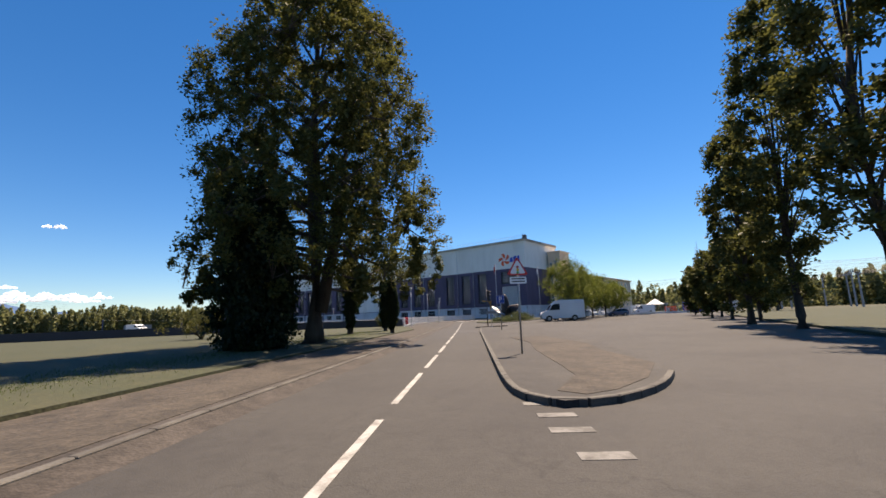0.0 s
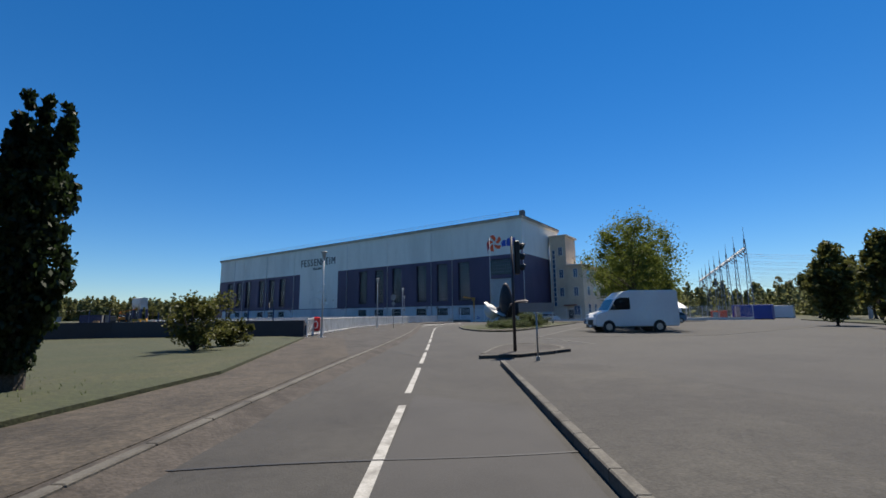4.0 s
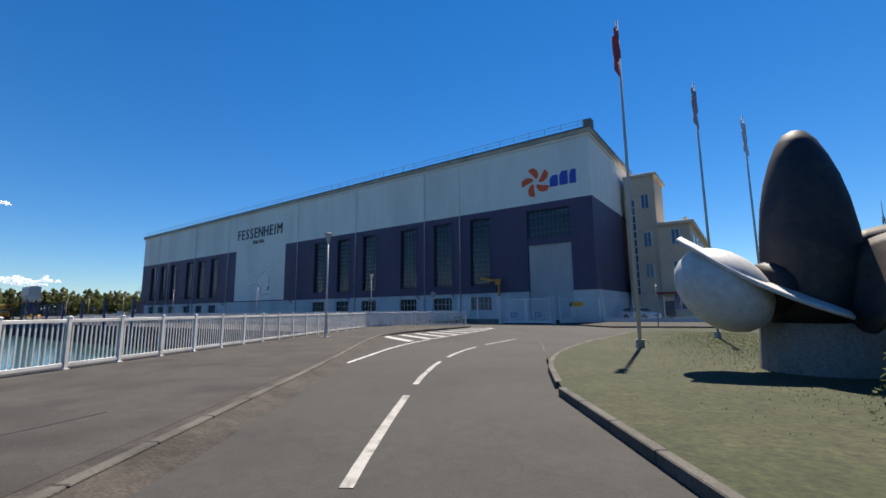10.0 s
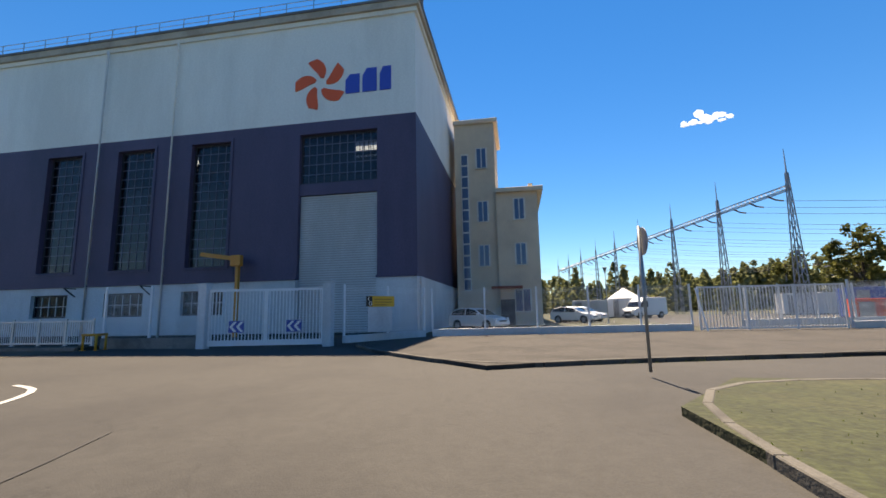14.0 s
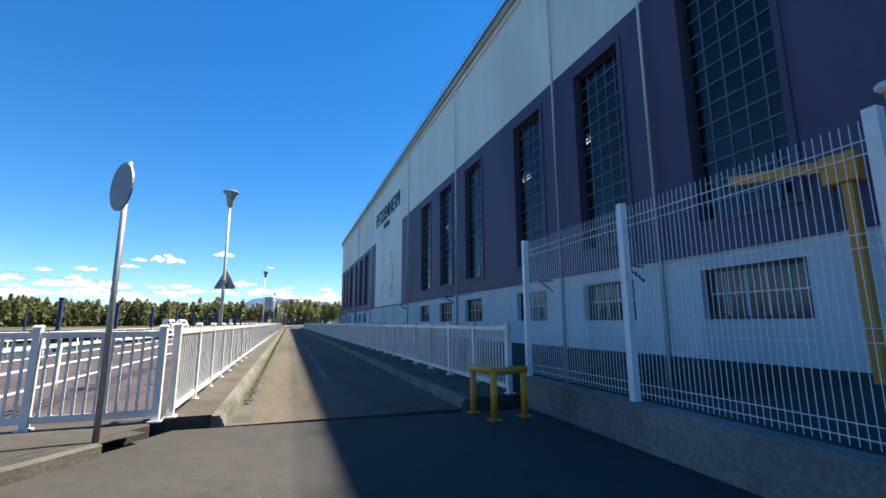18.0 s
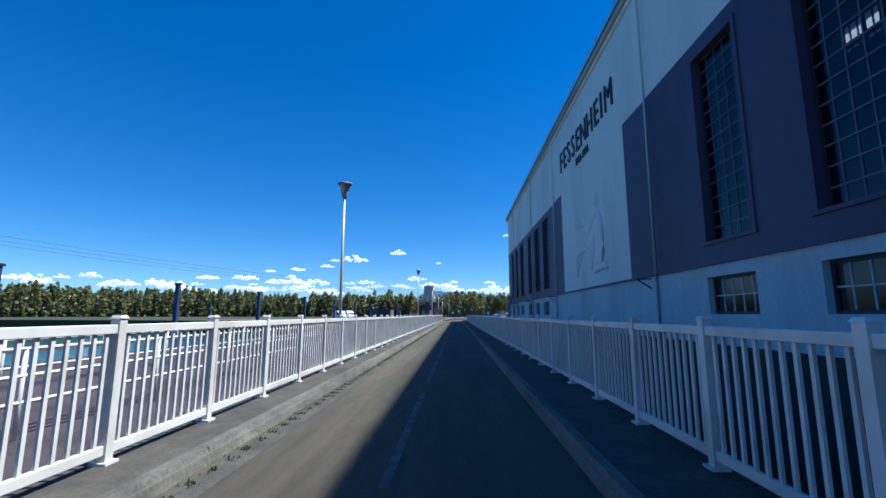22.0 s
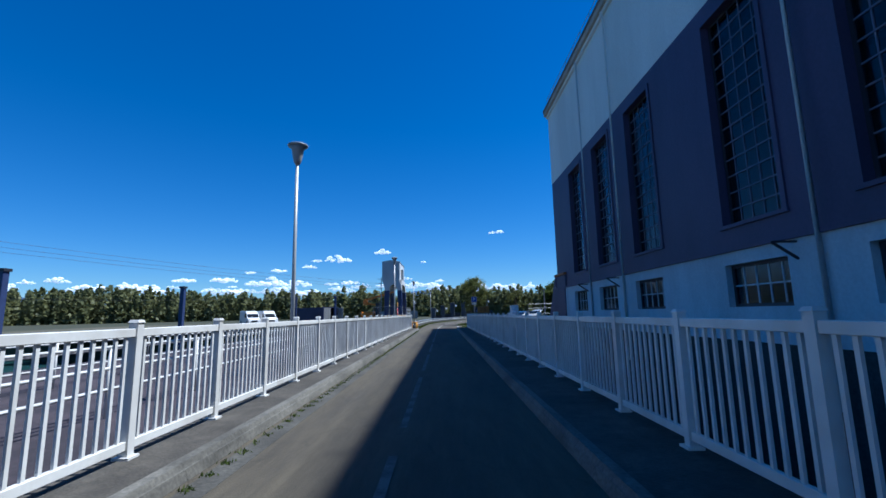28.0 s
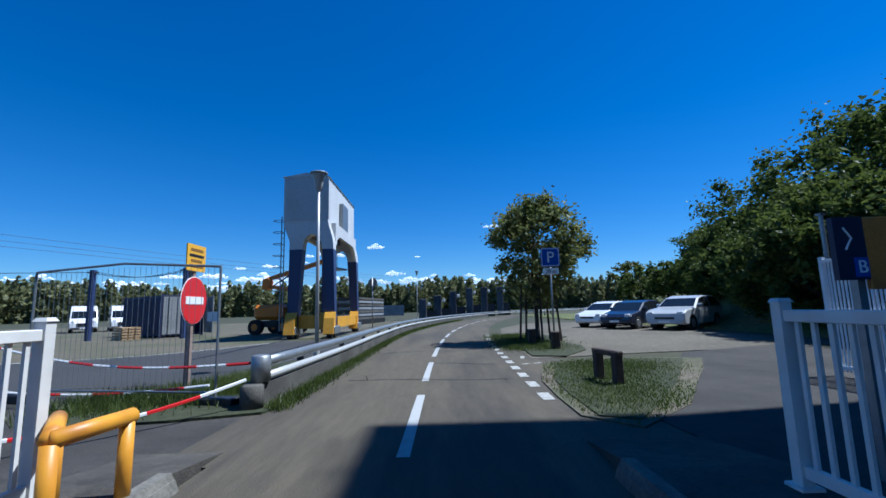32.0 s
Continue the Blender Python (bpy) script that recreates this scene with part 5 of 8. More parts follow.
def pillar(x, y, h):
    p = thing("gate_pillar", "square rendered white gate pillar", "pillar", "gate pillars", at=(x, y, 0))
    part("shaft", Shape().box(-0.18, 0.18, -0.18, 0.18, 0, h), PALE_BLUE, p, bevel=0.02)
    part("cap", Shape().box(-0.21, 0.21, -0.21, 0.21, h, h + 0.06), PALE_BLUE, p, bevel=0.02)
GL, GR = Vector((2.1, -18.7)), Vector((3.0, -23.6))
pillar(GL.x, GL.y, 2.55)
pillar(GR.x, GR.y, 2.55)
gt = math.atan2((GR - GL).y, (GR - GL).x)
half = (GR - GL).length / 2 - 0.2
for k in range(2):
    o = GL + (GR - GL).normalized() * (0.19 + k * half)
    gleaf = thing("gate_leaf", "white steel bar gate leaf with a blue chevron board", "gate", "yard gate", at=(o.x, o.y, 0.1), turn=math.degrees(gt))
    part("gate_frame", Shape().box(0, half, -0.03, 0.03, 0.0, 0.22).box(0, half, -0.03, 0.03, 2.15, 2.25).box(0, 0.08, -0.03, 0.03, 0.22, 2.15).box(half - 0.08, half, -0.03, 0.03, 0.22, 2.15), GATE_WHITE, gleaf)
    n = 17
    for i in range(1, n):
        part("bar", Shape().box(half * i / n - 0.018, half * i / n + 0.018, -0.015, 0.015, 0.22, 2.15), GATE_WHITE, gleaf)
    # chevron board
    cb = part("chevron_board", Shape().box(half / 2 - 0.30, half / 2 + 0.30, -0.075, -0.05, 0.52, 0.98), SIGN_BLUE, gleaf, "blue board with white chevrons")
    for q in (-0.15, 0.12):
        c = half / 2 + q
        part("chevron", Shape().plate([(c - 0.12, 0.75), (c + 0.06, 0.95), (c + 0.18, 0.95), (c, 0.75), (c + 0.18, 0.55), (c + 0.06, 0.55)], "y", -0.082, -0.077), SIGN_WHITE, cb)
W0, W1 = Vector((3.4, -24.1)), Vector((7.3, -26.6))
yp = thing("blank_panel", "pale blank panel fixed to the mesh fence", "panel", at=(4.6, -25.1, 0.5), turn=math.degrees(math.atan2((W1 - W0).y, (W1 - W0).x)))
part("sheet", Shape().box(-0.6, 0.75, -0.15, -0.12, 0, 1.02), PALE_BLUE, yp, bevel=0.006)
for k in (0.15, 0.8):
    part("batten", Shape().box(-0.58, 0.73, -0.12, -0.05, k, k + 0.06), GALV, yp)
def mesh_fence(name, a, b, h, z, label, base=0.0, bars=True):
    """A light grid fence: posts each, wires joined, on a low wall where base is given."""
    a, b = Vector(a), Vector(b)
    L = (b - a).length
    f = thing(name, label, "fence", at=(a.x, a.y, z), turn=math.degrees(math.atan2((b - a).y, (b - a).x)))
    if base:
        part("low_wall", Shape().box(0, L, -0.12, 0.12, 0, base), CONCRETE_DARK if base > 0.42 else PALE_BLUE, f, "low wall", bevel=0.01)
    n = max(1, round(L / 2.5))
    for i in range(n + 1):
        part("post", Shape().box(L * i / n - 0.04, L * i / n + 0.04, -0.04, 0.04, base, base + h + 0.08), GATE_WHITE, f)
    w = Shape()
    for i in range(int(L / 0.055)):
        w.box(i * 0.055, i * 0.055 + 0.0045, -0.0022, 0.0022, base + 0.05, base + h + 0.03)
    for i in range(4):
        for o in (0.0, 0.09):
            k = base + 0.1 + (h - 0.3) * i / 3 + o
            w.box(0, L, -0.009, -0.003, k, k + 0.005)
            w.box(0, L, 0.003, 0.009, k, k + 0.005)
    tagged(part("wire_mesh", w, GATE_WHITE, f, "white welded wire mesh"), kind="stuff")
    return f
mesh_fence("mesh_fence", W0, W1, 2.0, 0.1, "white wire mesh fence on a low wall beside the gate", 0.3)
mesh_fence("mesh_fence", (7.3, -27.0), (9.9, -39.6), 1.9, 0.1, "white wire mesh fence on a low concrete wall", 0.35)
mesh_fence("mesh_fence", (2.5, -13.6), (2.3, -18.3), 2.1, 0.0, "white wire mesh fence between bridge and gate", 0.45)
mesh_fence("mesh_fence", (13.4, -43.5), (19, -62), 1.9, 0.1, "white wire mesh fence with bars round the substation", 0.4)
gp = mesh_fence("sliding_gate", (9.95, -40.0), (10.3, -46.6), 2.1, 0.1, "white steel sliding gate of the inner yard", 0.0)
part("brace", Shape().bar((-0.1, -0.9, 0.0), (-0.1, 0, 2.1), 0.06), GATE_WHITE, gp)
for i in range(43):
    part("bar", Shape().box(0.14 + i * 0.15, 0.17 + i * 0.15, -0.03, -0.012, 0.12, 2.1), GATE_WHITE, gp)
for k in (0.06, 2.08):
    part("rail", Shape().box(0.05, 6.55, -0.05, -0.03, k, k + 0.08), GATE_WHITE, gp)
mesh_fence("mesh_fence", (10.3, -46.8), (12.6, -56.0), 1.9, 0.1, "white wire mesh fence on a low pale wall", 0.35)
ys = thing("information_board", "yellow information board with a dark letter square on the fence", "sign", at=(4.6, -25.1, 1.55), turn=math.degrees(math.atan2((W1 - W0).y, (W1 - W0).x)))
part("plate", Shape().box(-0.55, 0.85, -0.17, -0.14, 0, 0.46), YELLOW, ys)
part("symbol", Shape().box(-0.72, -0.4, -0.185, -0.172, 0.02, 0.44), BLACK, ys)
text_part("letter", "D", 0.24, -0.5, -0.19, 0.05, SIGN_WHITE, ys)
part("arrow", Shape().plate([(-0.66, 0.34), (-0.57, 0.42), (-0.54, 0.40), (-0.61, 0.34), (-0.54, 0.28), (-0.57, 0.26)], "y", -0.192, -0.187), SIGN_WHITE, ys)
BOARD_INK = material("board writing", (0.42, 0.19, 0.02), 0.6, bump=0.0)
for k in (0.3, 0.18, 0.06):
    part("writing_bar", Shape().box(-0.3, 0.7 - 0.3 * (k < 0.1), -0.176, -0.1705, k, k + 0.035), BOARD_INK, ys)
jc = thing("jib_crane", "orange steel jib crane on a post before the hall", "crane", at=(10.4, -14.2, 0))
JIB = material("jib orange", (0.62, 0.24, 0.03), 0.5, vary=0.15, bump=0.0)
part("post", Shape().box(-0.1, 0.1, -0.1, 0.1, 0, 4.9), JIB, jc)
part("arm", Shape().bar((0, 0, 4.75), (0, 2.6, 5.15), 0.16, 0.26), JIB, jc)
part("hoist", Shape().box(-0.17, 0.17, -0.25, 0.45, 4.3, 5.0), JIB, jc, "orange hoist box", bevel=0.04)
part("hook_block", Shape().tube([(0, 0.3, 4.3), (0, 0.3, 3.7)], 0.03, 6), STEEL_DARK, jc)
BARRIER = material("orange yellow barrier paint", (0.612, 0.2805, 0.01275), 0.45, vary=0.12, scale=0.4, grain=20, second=(0.425, 0.17, 0.017), bump=0.03)
for corner, a, b in (((1.47, -14.42), (1.42, -13.85), (1.98, -14.32)), ((-2.03, 87.6), (-2.42, 88.1), (-1.98, 88.12))):
    c = Vector(corner)
    yb = thing("yellow_barrier", "orange yellow painted steel corner barrier", "barrier", "corner barriers", at=(*corner, 0.02))
    ends = [(Vector(q) - c) for q in (a, b)]
    for e in [Vector((0, 0))] + ends:
        leg = part("leg", Shape().tube([(e.x, e.y, 0), (e.x, e.y, 0.60)], 0.045, 12), BARRIER, yb, smooth=True)
        part("base_plate", Shape().box(e.x - .08, e.x + .08, e.y - .08, e.y + .08, 0, 0.012), BARRIER, leg)
    for e in ends:
        part("bar", Shape().tube([(0, 0, 0.62), (e.x * 1.08, e.y * 1.08, 0.62)], 0.052, 12), BARRIER, yb, smooth=True)

# ---- turbine runner monument, flags ----
RUNNER = material("dark weathered bronze", (0.0231, 0.0198, 0.0242), 0.6, 0.2, vary=0.3, scale=0.8, grain=8, second=(0.0495, 0.0385, 0.033), bump=0.1)
# Paler copy for a single blade: the sunlight on it is in the colour.
RUNNER_LIT = material("sunlit-toned blade", (0.54, 0.54, 0.525), 0.6, 0.1, vary=0.15, scale=0.6, grain=8, bump=0.08)
bulb = bmesh.new()
bmesh.ops.create_icosphere(bulb, subdivisions=3, radius=1.0)
BULB_V = [v.co.copy() for v in bulb.verts]
BULB_F = [tuple(v.index for v in f.verts) for f in bulb.faces]
bulb.free()
mon = thing("turbine_runner", "old turbine runner monument with tall dark hub and wide blades", "monument", at=(-24.3, -39.4, 0.12), turn=-92)
part("pedestal", Shape().tube([(0, 0, 0), (0, 0, 0.9)], [0.98, 0.92], 24), CONCRETE_DARK, mon, "round dark pedestal")
part("hub", Shape().tube([(0, 0, 0.85), (0, 0, 1.4), (0, 0, 2.0), (0, 0, 2.6), (0, 0, 3.2), (0, 0, 3.7), (0, 0, 4.1), (0, 0, 4.45), (0, 0, 4.66), (0, 0, 4.72)], [0.74, 0.78, 0.80, 0.77, 0.70, 0.60, 0.48, 0.34, 0.20, 0.08], 28), RUNNER, mon, "dark pointed hub", smooth=True)
def sheet(name, points, nu, nv, thick, mat, label=""):
    """A curved blade with thickness over a grid of points."""
    sh = Shape().add(points, [(i * nv + j, (i + 1) * nv + j, (i + 1) * nv + j + 1, i * nv + j + 1) for i in range(nu - 1) for j in range(nv - 1)])
    ob = part(name, sh, mat, mon, label, smooth=True)
    so = ob.modifiers.new("thickness", "SOLIDIFY")
    so.thickness = thick
    return ob
# blade painted sunlit pale: a flat tongue that slopes down across the hub, ball-swollen underside
grid = []
for i in range(11):
    u = i / 10
    half = 0.62 * math.sin(math.pi * (0.10 + 0.80 * u)) ** 0.7
    for j in range(7):
        w = (j / 6 - 0.5) * 2 * half
        grid.append(Vector((-2.05 + 2.45 * u, -1.15 + w * 0.85 + 0.1 * u, 2.62 - 1.55 * u - 0.12 * math.sin(math.pi * u) + w * 0.16)))
sheet("blade", grid, 11, 7, 0.06, RUNNER_LIT, "flat blade tip with sunlit tone in its colour")
root = Shape().add([Vector((-1.42 + v.x * 0.82, -0.95 + v.y * 0.7, 1.55 + v.z * 0.80 - 0.22 * v.x)) for v in BULB_V], BULB_F)
part("blade_root", root, RUNNER_LIT, mon, "rounded blade underside with lit tone in its colour", smooth=True)
part("blade_neck", Shape().tube([(-0.9, -0.55, 1.5), (-0.4, -0.2, 1.6)], [0.5, 0.55], 16), RUNNER, mon, smooth=True)
for turn, lift, reach in ((8, 2.05, 2.5), (100, 1.9, 2.3), (-48, 1.75, 1.9)):
    grid = []
    for i in range(11):
        u = i / 10
        half = 0.42 + 0.52 * math.sin(math.pi * min(1, 0.15 + 0.72 * u))
        if u > 0.8:
            half *= 1 - 1.8 * (u - 0.8)
        for j in range(7):
            w = (j / 6 - 0.5) * 2 * half
            tw = 1.3 - 0.35 * u
            grid.append(Matrix.Rotation(math.radians(turn), 3, "Z") @ Vector((0.75 + (reach - 0.75) * u, w * math.cos(tw), lift + w * math.sin(tw) + 0.35 * u * u - 0.22 * w * w)))
    sheet("blade", grid, 11, 7, 0.07, RUNNER, "dark curved blade")
for x, y, cloth in ((-20.7, -35.5, (0.45, 0.05, 0.06)), (-14.45, -37.2, (0.4, 0.3, 0.35)), (-9.1, -38.9, (0.55, 0.55, 0.6))):
    fp = thing("flagpole", "tall white flagpole with a limp flag", "flagpole", "flagpoles", at=(x, y, 0.12))
    part("pole", Shape().tube([(0, 0, 0), (0, 0, 5.5), (0, 0, 11.0)], [0.06, 0.05, 0.035], 10), LAMP_POLE, fp, smooth=True)
    part("base", Shape().tube([(0, 0, 0), (0, 0, 0.25)], 0.13, 12), GALV, fp)
    sh = Shape()
    for i in range(7):
        for j in range(6):
            sh.v.append((-0.03 - 0.09 * i, 0.10 * math.sin(i * 1.5 + j * 0.4), 10.8 - 0.17 * j - 0.13 * i - 0.02 * i * j))
    sh.f = [(i * 6 + j, i * 6 + j + 1, (i + 1) * 6 + j + 1, (i + 1) * 6 + j) for i in range(6) for j in range(5)]
    part("flag", sh, material("flag cloth", cloth, 0.8, vary=0.2, bump=0.0), fp, "limp flag cloth", smooth=True)

# ---- vehicles ----
TYRE = material("tyre rubber", (0.014, 0.014, 0.014), 0.85, vary=0.2, bump=0.1)
RIM = material("wheel rim", (0.38, 0.38, 0.39), 0.35, 0.7, vary=0.1, bump=0.0)
HEADLAMP = material("lamp glass", (0.62, 0.64, 0.66), 0.12, vary=0.05, bump=0.0)
TAIL = material("tail lamp red", (0.35, 0.01, 0.01), 0.2, vary=0.05, bump=0.0)
CAR_GLASS = material("tinted car glass", (0.012, 0.015, 0.018), 0.06, vary=0.05, bump=0.0)
def paint(name, c):
    m = material(name, c, 0.28, 0.0, vary=0.03, scale=2, grain=5, bump=0.0)
    m.node_tree.nodes["Principled BSDF"].inputs["Coat Weight"].default_value = 0.6
    return m
PAINT_WHITE = paint("white car paint", (0.74, 0.74, 0.73))
PAINT_NAVY = paint("navy car paint", (0.012, 0.016, 0.035))
PAINT_SILVER = paint("silver car paint", (0.46, 0.47, 0.48))
PAINT_BLUE = paint("blue car paint", (0.03, 0.07, 0.16))
PAINT_BLACK = paint("black car paint", (0.012, 0.012, 0.013))
HATCH = ([(0.0, .42), (0.02, .62), (.25, .78), (1.0, .93), (1.75, 1.36), (2.3, 1.47), (3.1, 1.46), (3.7, 1.30), (3.95, .98), (4.02, .70), (4.0, .38), (3.9, .26), (.15, .24)], 4.02, 1.72,
         [(1.16, .96), (1.80, 1.33), (2.3, 1.42), (3.05, 1.41), (3.6, 1.27), (3.78, 1.0)], (.78, 3.22), .31)
SUV = ([(0.0, .48), (.03, .78), (.35, .96), (1.25, 1.06), (1.95, 1.50), (2.5, 1.62), (3.8, 1.60), (4.25, 1.40), (4.45, 1.05), (4.5, .75), (4.47, .42), (4.35, .30), (.15, .28)], 4.5, 1.82,
       [(1.42, 1.08), (2.0, 1.47), (2.5, 1.56), (3.75, 1.54), (4.1, 1.38), (4.25, 1.1)], (.86, 3.6), .34)
VAN = ([(0.0, .45), (.02, .85), (.25, 1.08), (.85, 1.25), (1.35, 1.95), (1.9, 2.36), (2.4, 2.45), (5.45, 2.45), (5.55, 2.35), (5.58, .5), (5.5, .34), (.15, .32)], 5.58, 2.0,
       [(1.0, 1.30), (1.42, 1.92), (1.72, 2.02), (2.35, 2.02), (2.35, 1.32)], (.95, 4.45), .35)
def vehicle(name, kind, body_paint, label, x, y, turn, group="parked cars", z=0.02):
    """A road vehicle; its nose points to -x before the turn."""
    prof, L, W, side, axles, wr = kind
    big = max(p[1] for p in prof) > 2
    v = thing(name, label, "van" if big else "car", group, at=(x, y, z), turn=turn)
    sh, m = Shape(), len(prof)
    hz = max(p[1] for p in prof)
    beltz = side[0][1]
    rings = []
    for s in (-1, -0.93, 0.93, 1):
        r = []
        for px, pz in prof:
            tuck = 1.0 if pz <= beltz else 1.0 - (0.16 if not big else 0.06) * (pz - beltz) / (hz - beltz)
            inset = 0.0 if abs(s) < 1 else 0.03
            qx = min(max(px, inset * 2), L - inset * 2)
            qz = pz - (inset if pz > 0.5 * hz else -inset)
            r.append((qx - L / 2, s * W / 2 * tuck, qz))
        rings.append(r)
    sh.v = [p for r in rings for p in r]
    for k in range(3):
        for i in range(m):
            j = (i + 1) % m
            sh.f.append((k * m + i, k * m + j, (k + 1) * m + j, (k + 1) * m + i))
    sh.f.append(tuple(range(m - 1, -1, -1)))
    sh.f.append(tuple(range(3 * m, 4 * m)))
    body = part("body", sh, body_paint, v)
    body.modifiers.new("round", "BEVEL").width = 0.025
    def on_side(pts, s, out):
        r = []
        for px, pz in pts:
            tuck = 1.0 if pz <= beltz else 1.0 - (0.16 if not big else 0.06) * (pz - beltz) / (hz - beltz)
            r.append((px - L / 2, s * (W / 2 * tuck + out), pz))
        return r
    for s in (-1, 1):
        g = Shape()
        a, b = on_side(side, s, 0.006), on_side(side, s, -0.02)
        n = len(side)
        g.v = a + b
        g.f = [tuple(range(n)), tuple(range(2 * n - 1, n - 1, -1))] + [(i, (i + 1) % n, n + (i + 1) % n, n + i) for i in range(n)]
        part("side_window", g, CAR_GLASS, v)
        if not big:
            px = side[0][0] + (side[-1][0] - side[0][0]) * 0.52
            q = on_side([(px - .04, beltz), (px + .04, beltz), (px + .03, hz - 0.08), (px - .03, hz - 0.08)], s, 0.012)
            part("pillar", Shape().add(q + [(a, b - s * 0.02, c) for a, b, c in q], [(0, 1, 2, 3), (7, 6, 5, 4), (0, 4, 5, 1), (1, 5, 6, 2), (2, 6, 7, 3), (3, 7, 4, 0)]), body_paint, v)
        part("mirror", Shape().box(side[0][0] - L / 2 + .15, side[0][0] - L / 2 + .33, s * W / 2 - (0.02 if s > 0 else 0.18), s * W / 2 + (0.18 if s > 0 else 0.02), beltz + .0, beltz + .15 + (0.2 if big else 0)), body_paint if not big else BLACK, v, bevel=0.03)
        part("headlamp", Shape().box(0.03 - L / 2, 0.30 - L / 2, s * W * 0.38 - 0.13, s * W * 0.38 + 0.13, .60 * beltz / .96, .78 * beltz / .96), HEADLAMP, v, bevel=0.03)
        part("tail_lamp", Shape().box(L / 2 - .16, L / 2 - 0.0, s * W * 0.43 - 0.07, s * W * 0.43 + 0.07, beltz * .8, beltz * 1.1), TAIL, v, bevel=0.02)
        for ax in axles:
            w = part("wheel", Shape().tube([(ax - L / 2, s * (W / 2 - 0.20), wr), (ax - L / 2, s * (W / 2 - 0.18), wr), (ax - L / 2, s * (W / 2 - 0.0), wr), (ax - L / 2, s * (W / 2 + 0.015), wr)], [wr - 0.03, wr, wr, wr - 0.03], 20), TYRE, v)
            part("rim", Shape().tube([(ax - L / 2, s * (W / 2 + 0.0), wr), (ax - L / 2, s * (W / 2 + 0.02), wr)], [wr * 0.66, wr * 0.60], 14), RIM, w)
            part("wheel_arch", Shape().tube([(ax - L / 2, s * (W / 2 - 0.3), wr + 0.02), (ax - L / 2, s * (W / 2 + 0.004), wr + 0.02)], wr * 1.16, 20), BLACK, v)
    # windscreen and rear window lie on the slopes of the profile
    def slope(i, lo, hi, name):
        (x0, z0), (x1, z1) = prof[i], prof[i + 1]
        q = []
        nx, nz = -(z1 - z0), (x1 - x0)
        ln = math.hypot(nx, nz)
        nx, nz = nx / ln * 0.008, nz / ln * 0.008
        for t, s in ((lo, -1), (lo, 1), (hi, 1), (hi, -1)):
            px, pz = x0 + (x1 - x0) * t, z0 + (z1 - z0) * t
            tuck = 0.90 - (0.16 if not big else 0.06) * max(0, pz - beltz) / (hz - beltz)
            q.append((px - L / 2 + nx, s * W / 2 * tuck, pz + nz))
        q2 = [(a - nx * 4, b, c - nz * 4) for a, b, c in q]
        part(name, Shape().add(q + q2, [(0, 1, 2, 3), (7, 6, 5, 4), (0, 4, 5, 1), (1, 5, 6, 2), (2, 6, 7, 3), (3, 7, 4, 0)]), CAR_GLASS, v)
    if big:
        slope(3, 0.06, 0.98, "windscreen")
    else:
        slope(3, 0.08, 0.95, "windscreen")
        slope(7, 0.1, 0.9, "rear_window")
    part("bumper", Shape().box(-L / 2 - 0.03, -L / 2 + 0.12, -W * 0.44, W * 0.44, .30, .48), BLACK if big else body_paint, v, bevel=0.03)
    part("grille", Shape().box(-L / 2 - 0.012, -L / 2 + 0.05, -W * 0.25, W * 0.25, .52, .62 if not big else .86), BLACK, v, bevel=0.01)
    part("number_plate", Shape().box(-L / 2 - 0.045, -L / 2 - 0.02, -0.26, 0.26, .36, .46), SIGN_WHITE, v)
    return v
def face(dx, dy):
    """The turn that points a vehicle's nose along (dx, dy)."""
    return math.degrees(math.atan2(-dy, -dx))
VAN_TALL = ([(x * 1.06, z * 1.18) for x, z in VAN[0]], VAN[1] * 1.06, 2.05, [(x * 1.06, z * 1.18) for x, z in VAN[3]], VAN[4], VAN[5] * 1.08)
vehicle("van", VAN_TALL, PAINT_WHITE, "white high-roofed delivery van parked under the plane trees", -34.6, -54.6, face(*N), "parked vans")
vehicle("car", SUV, PAINT_BLUE, "dark blue estate car parked under the plane trees", -24.6, -50.6, face(*N))
vehicle("car", HATCH, PAINT_BLACK, "black hatchback parked under the plane trees", -19.4, -49.6, face(*N))
vehicle("car", HATCH, PAINT_SILVER, "silver hatchback parked in the row", -14.2, -48.6, face(*N))
vehicle("car", HATCH, PAINT_BLUE, "blue hatchback parked at the end of the row", -3.0, -52.6, face(*N))
vehicle("car", HATCH, PAINT_WHITE, "white hatchback parked beside the office wing", 16.6, -28.4, face(-0.5, -0.85))
vehicle("car", HATCH, PAINT_WHITE, "white hatchback parked in the inner yard", 31.5, -37.6, face(-0.5, -0.86))
vehicle("car", HATCH, PAINT_WHITE, "white hatchback parked in the inner yard", 28.2, -36.2, face(-0.5, -0.86))
vehicle("van", VAN, PAINT_WHITE, "white box van parked in the inner yard", 42.5, -46.2, face(-0.55, 0.83), "parked vans")
vehicle("car", HATCH, PAINT_WHITE, "white hatchback parked on the gravel lot", 10.2, 111.0, face(-0.80, -0.60))
vehicle("car", HATCH, PAINT_NAVY, "dark navy hatchback parked on the gravel lot", 10.8, 108.6, face(-0.80, -0.60))
vehicle("car", SUV, PAINT_SILVER, "silver estate car parked on the gravel lot", 12.5, 106.7, face(-0.80, -0.60))
vehicle("van", VAN, PAINT_WHITE, "white van standing in the works yard", -33.6, 127.0, face(0.64, -0.77), "parked vans")
vehicle("van", VAN, PAINT_WHITE, "white van standing in the works yard", -31.4, 129.0, face(0.64, -0.77), "parked vans")

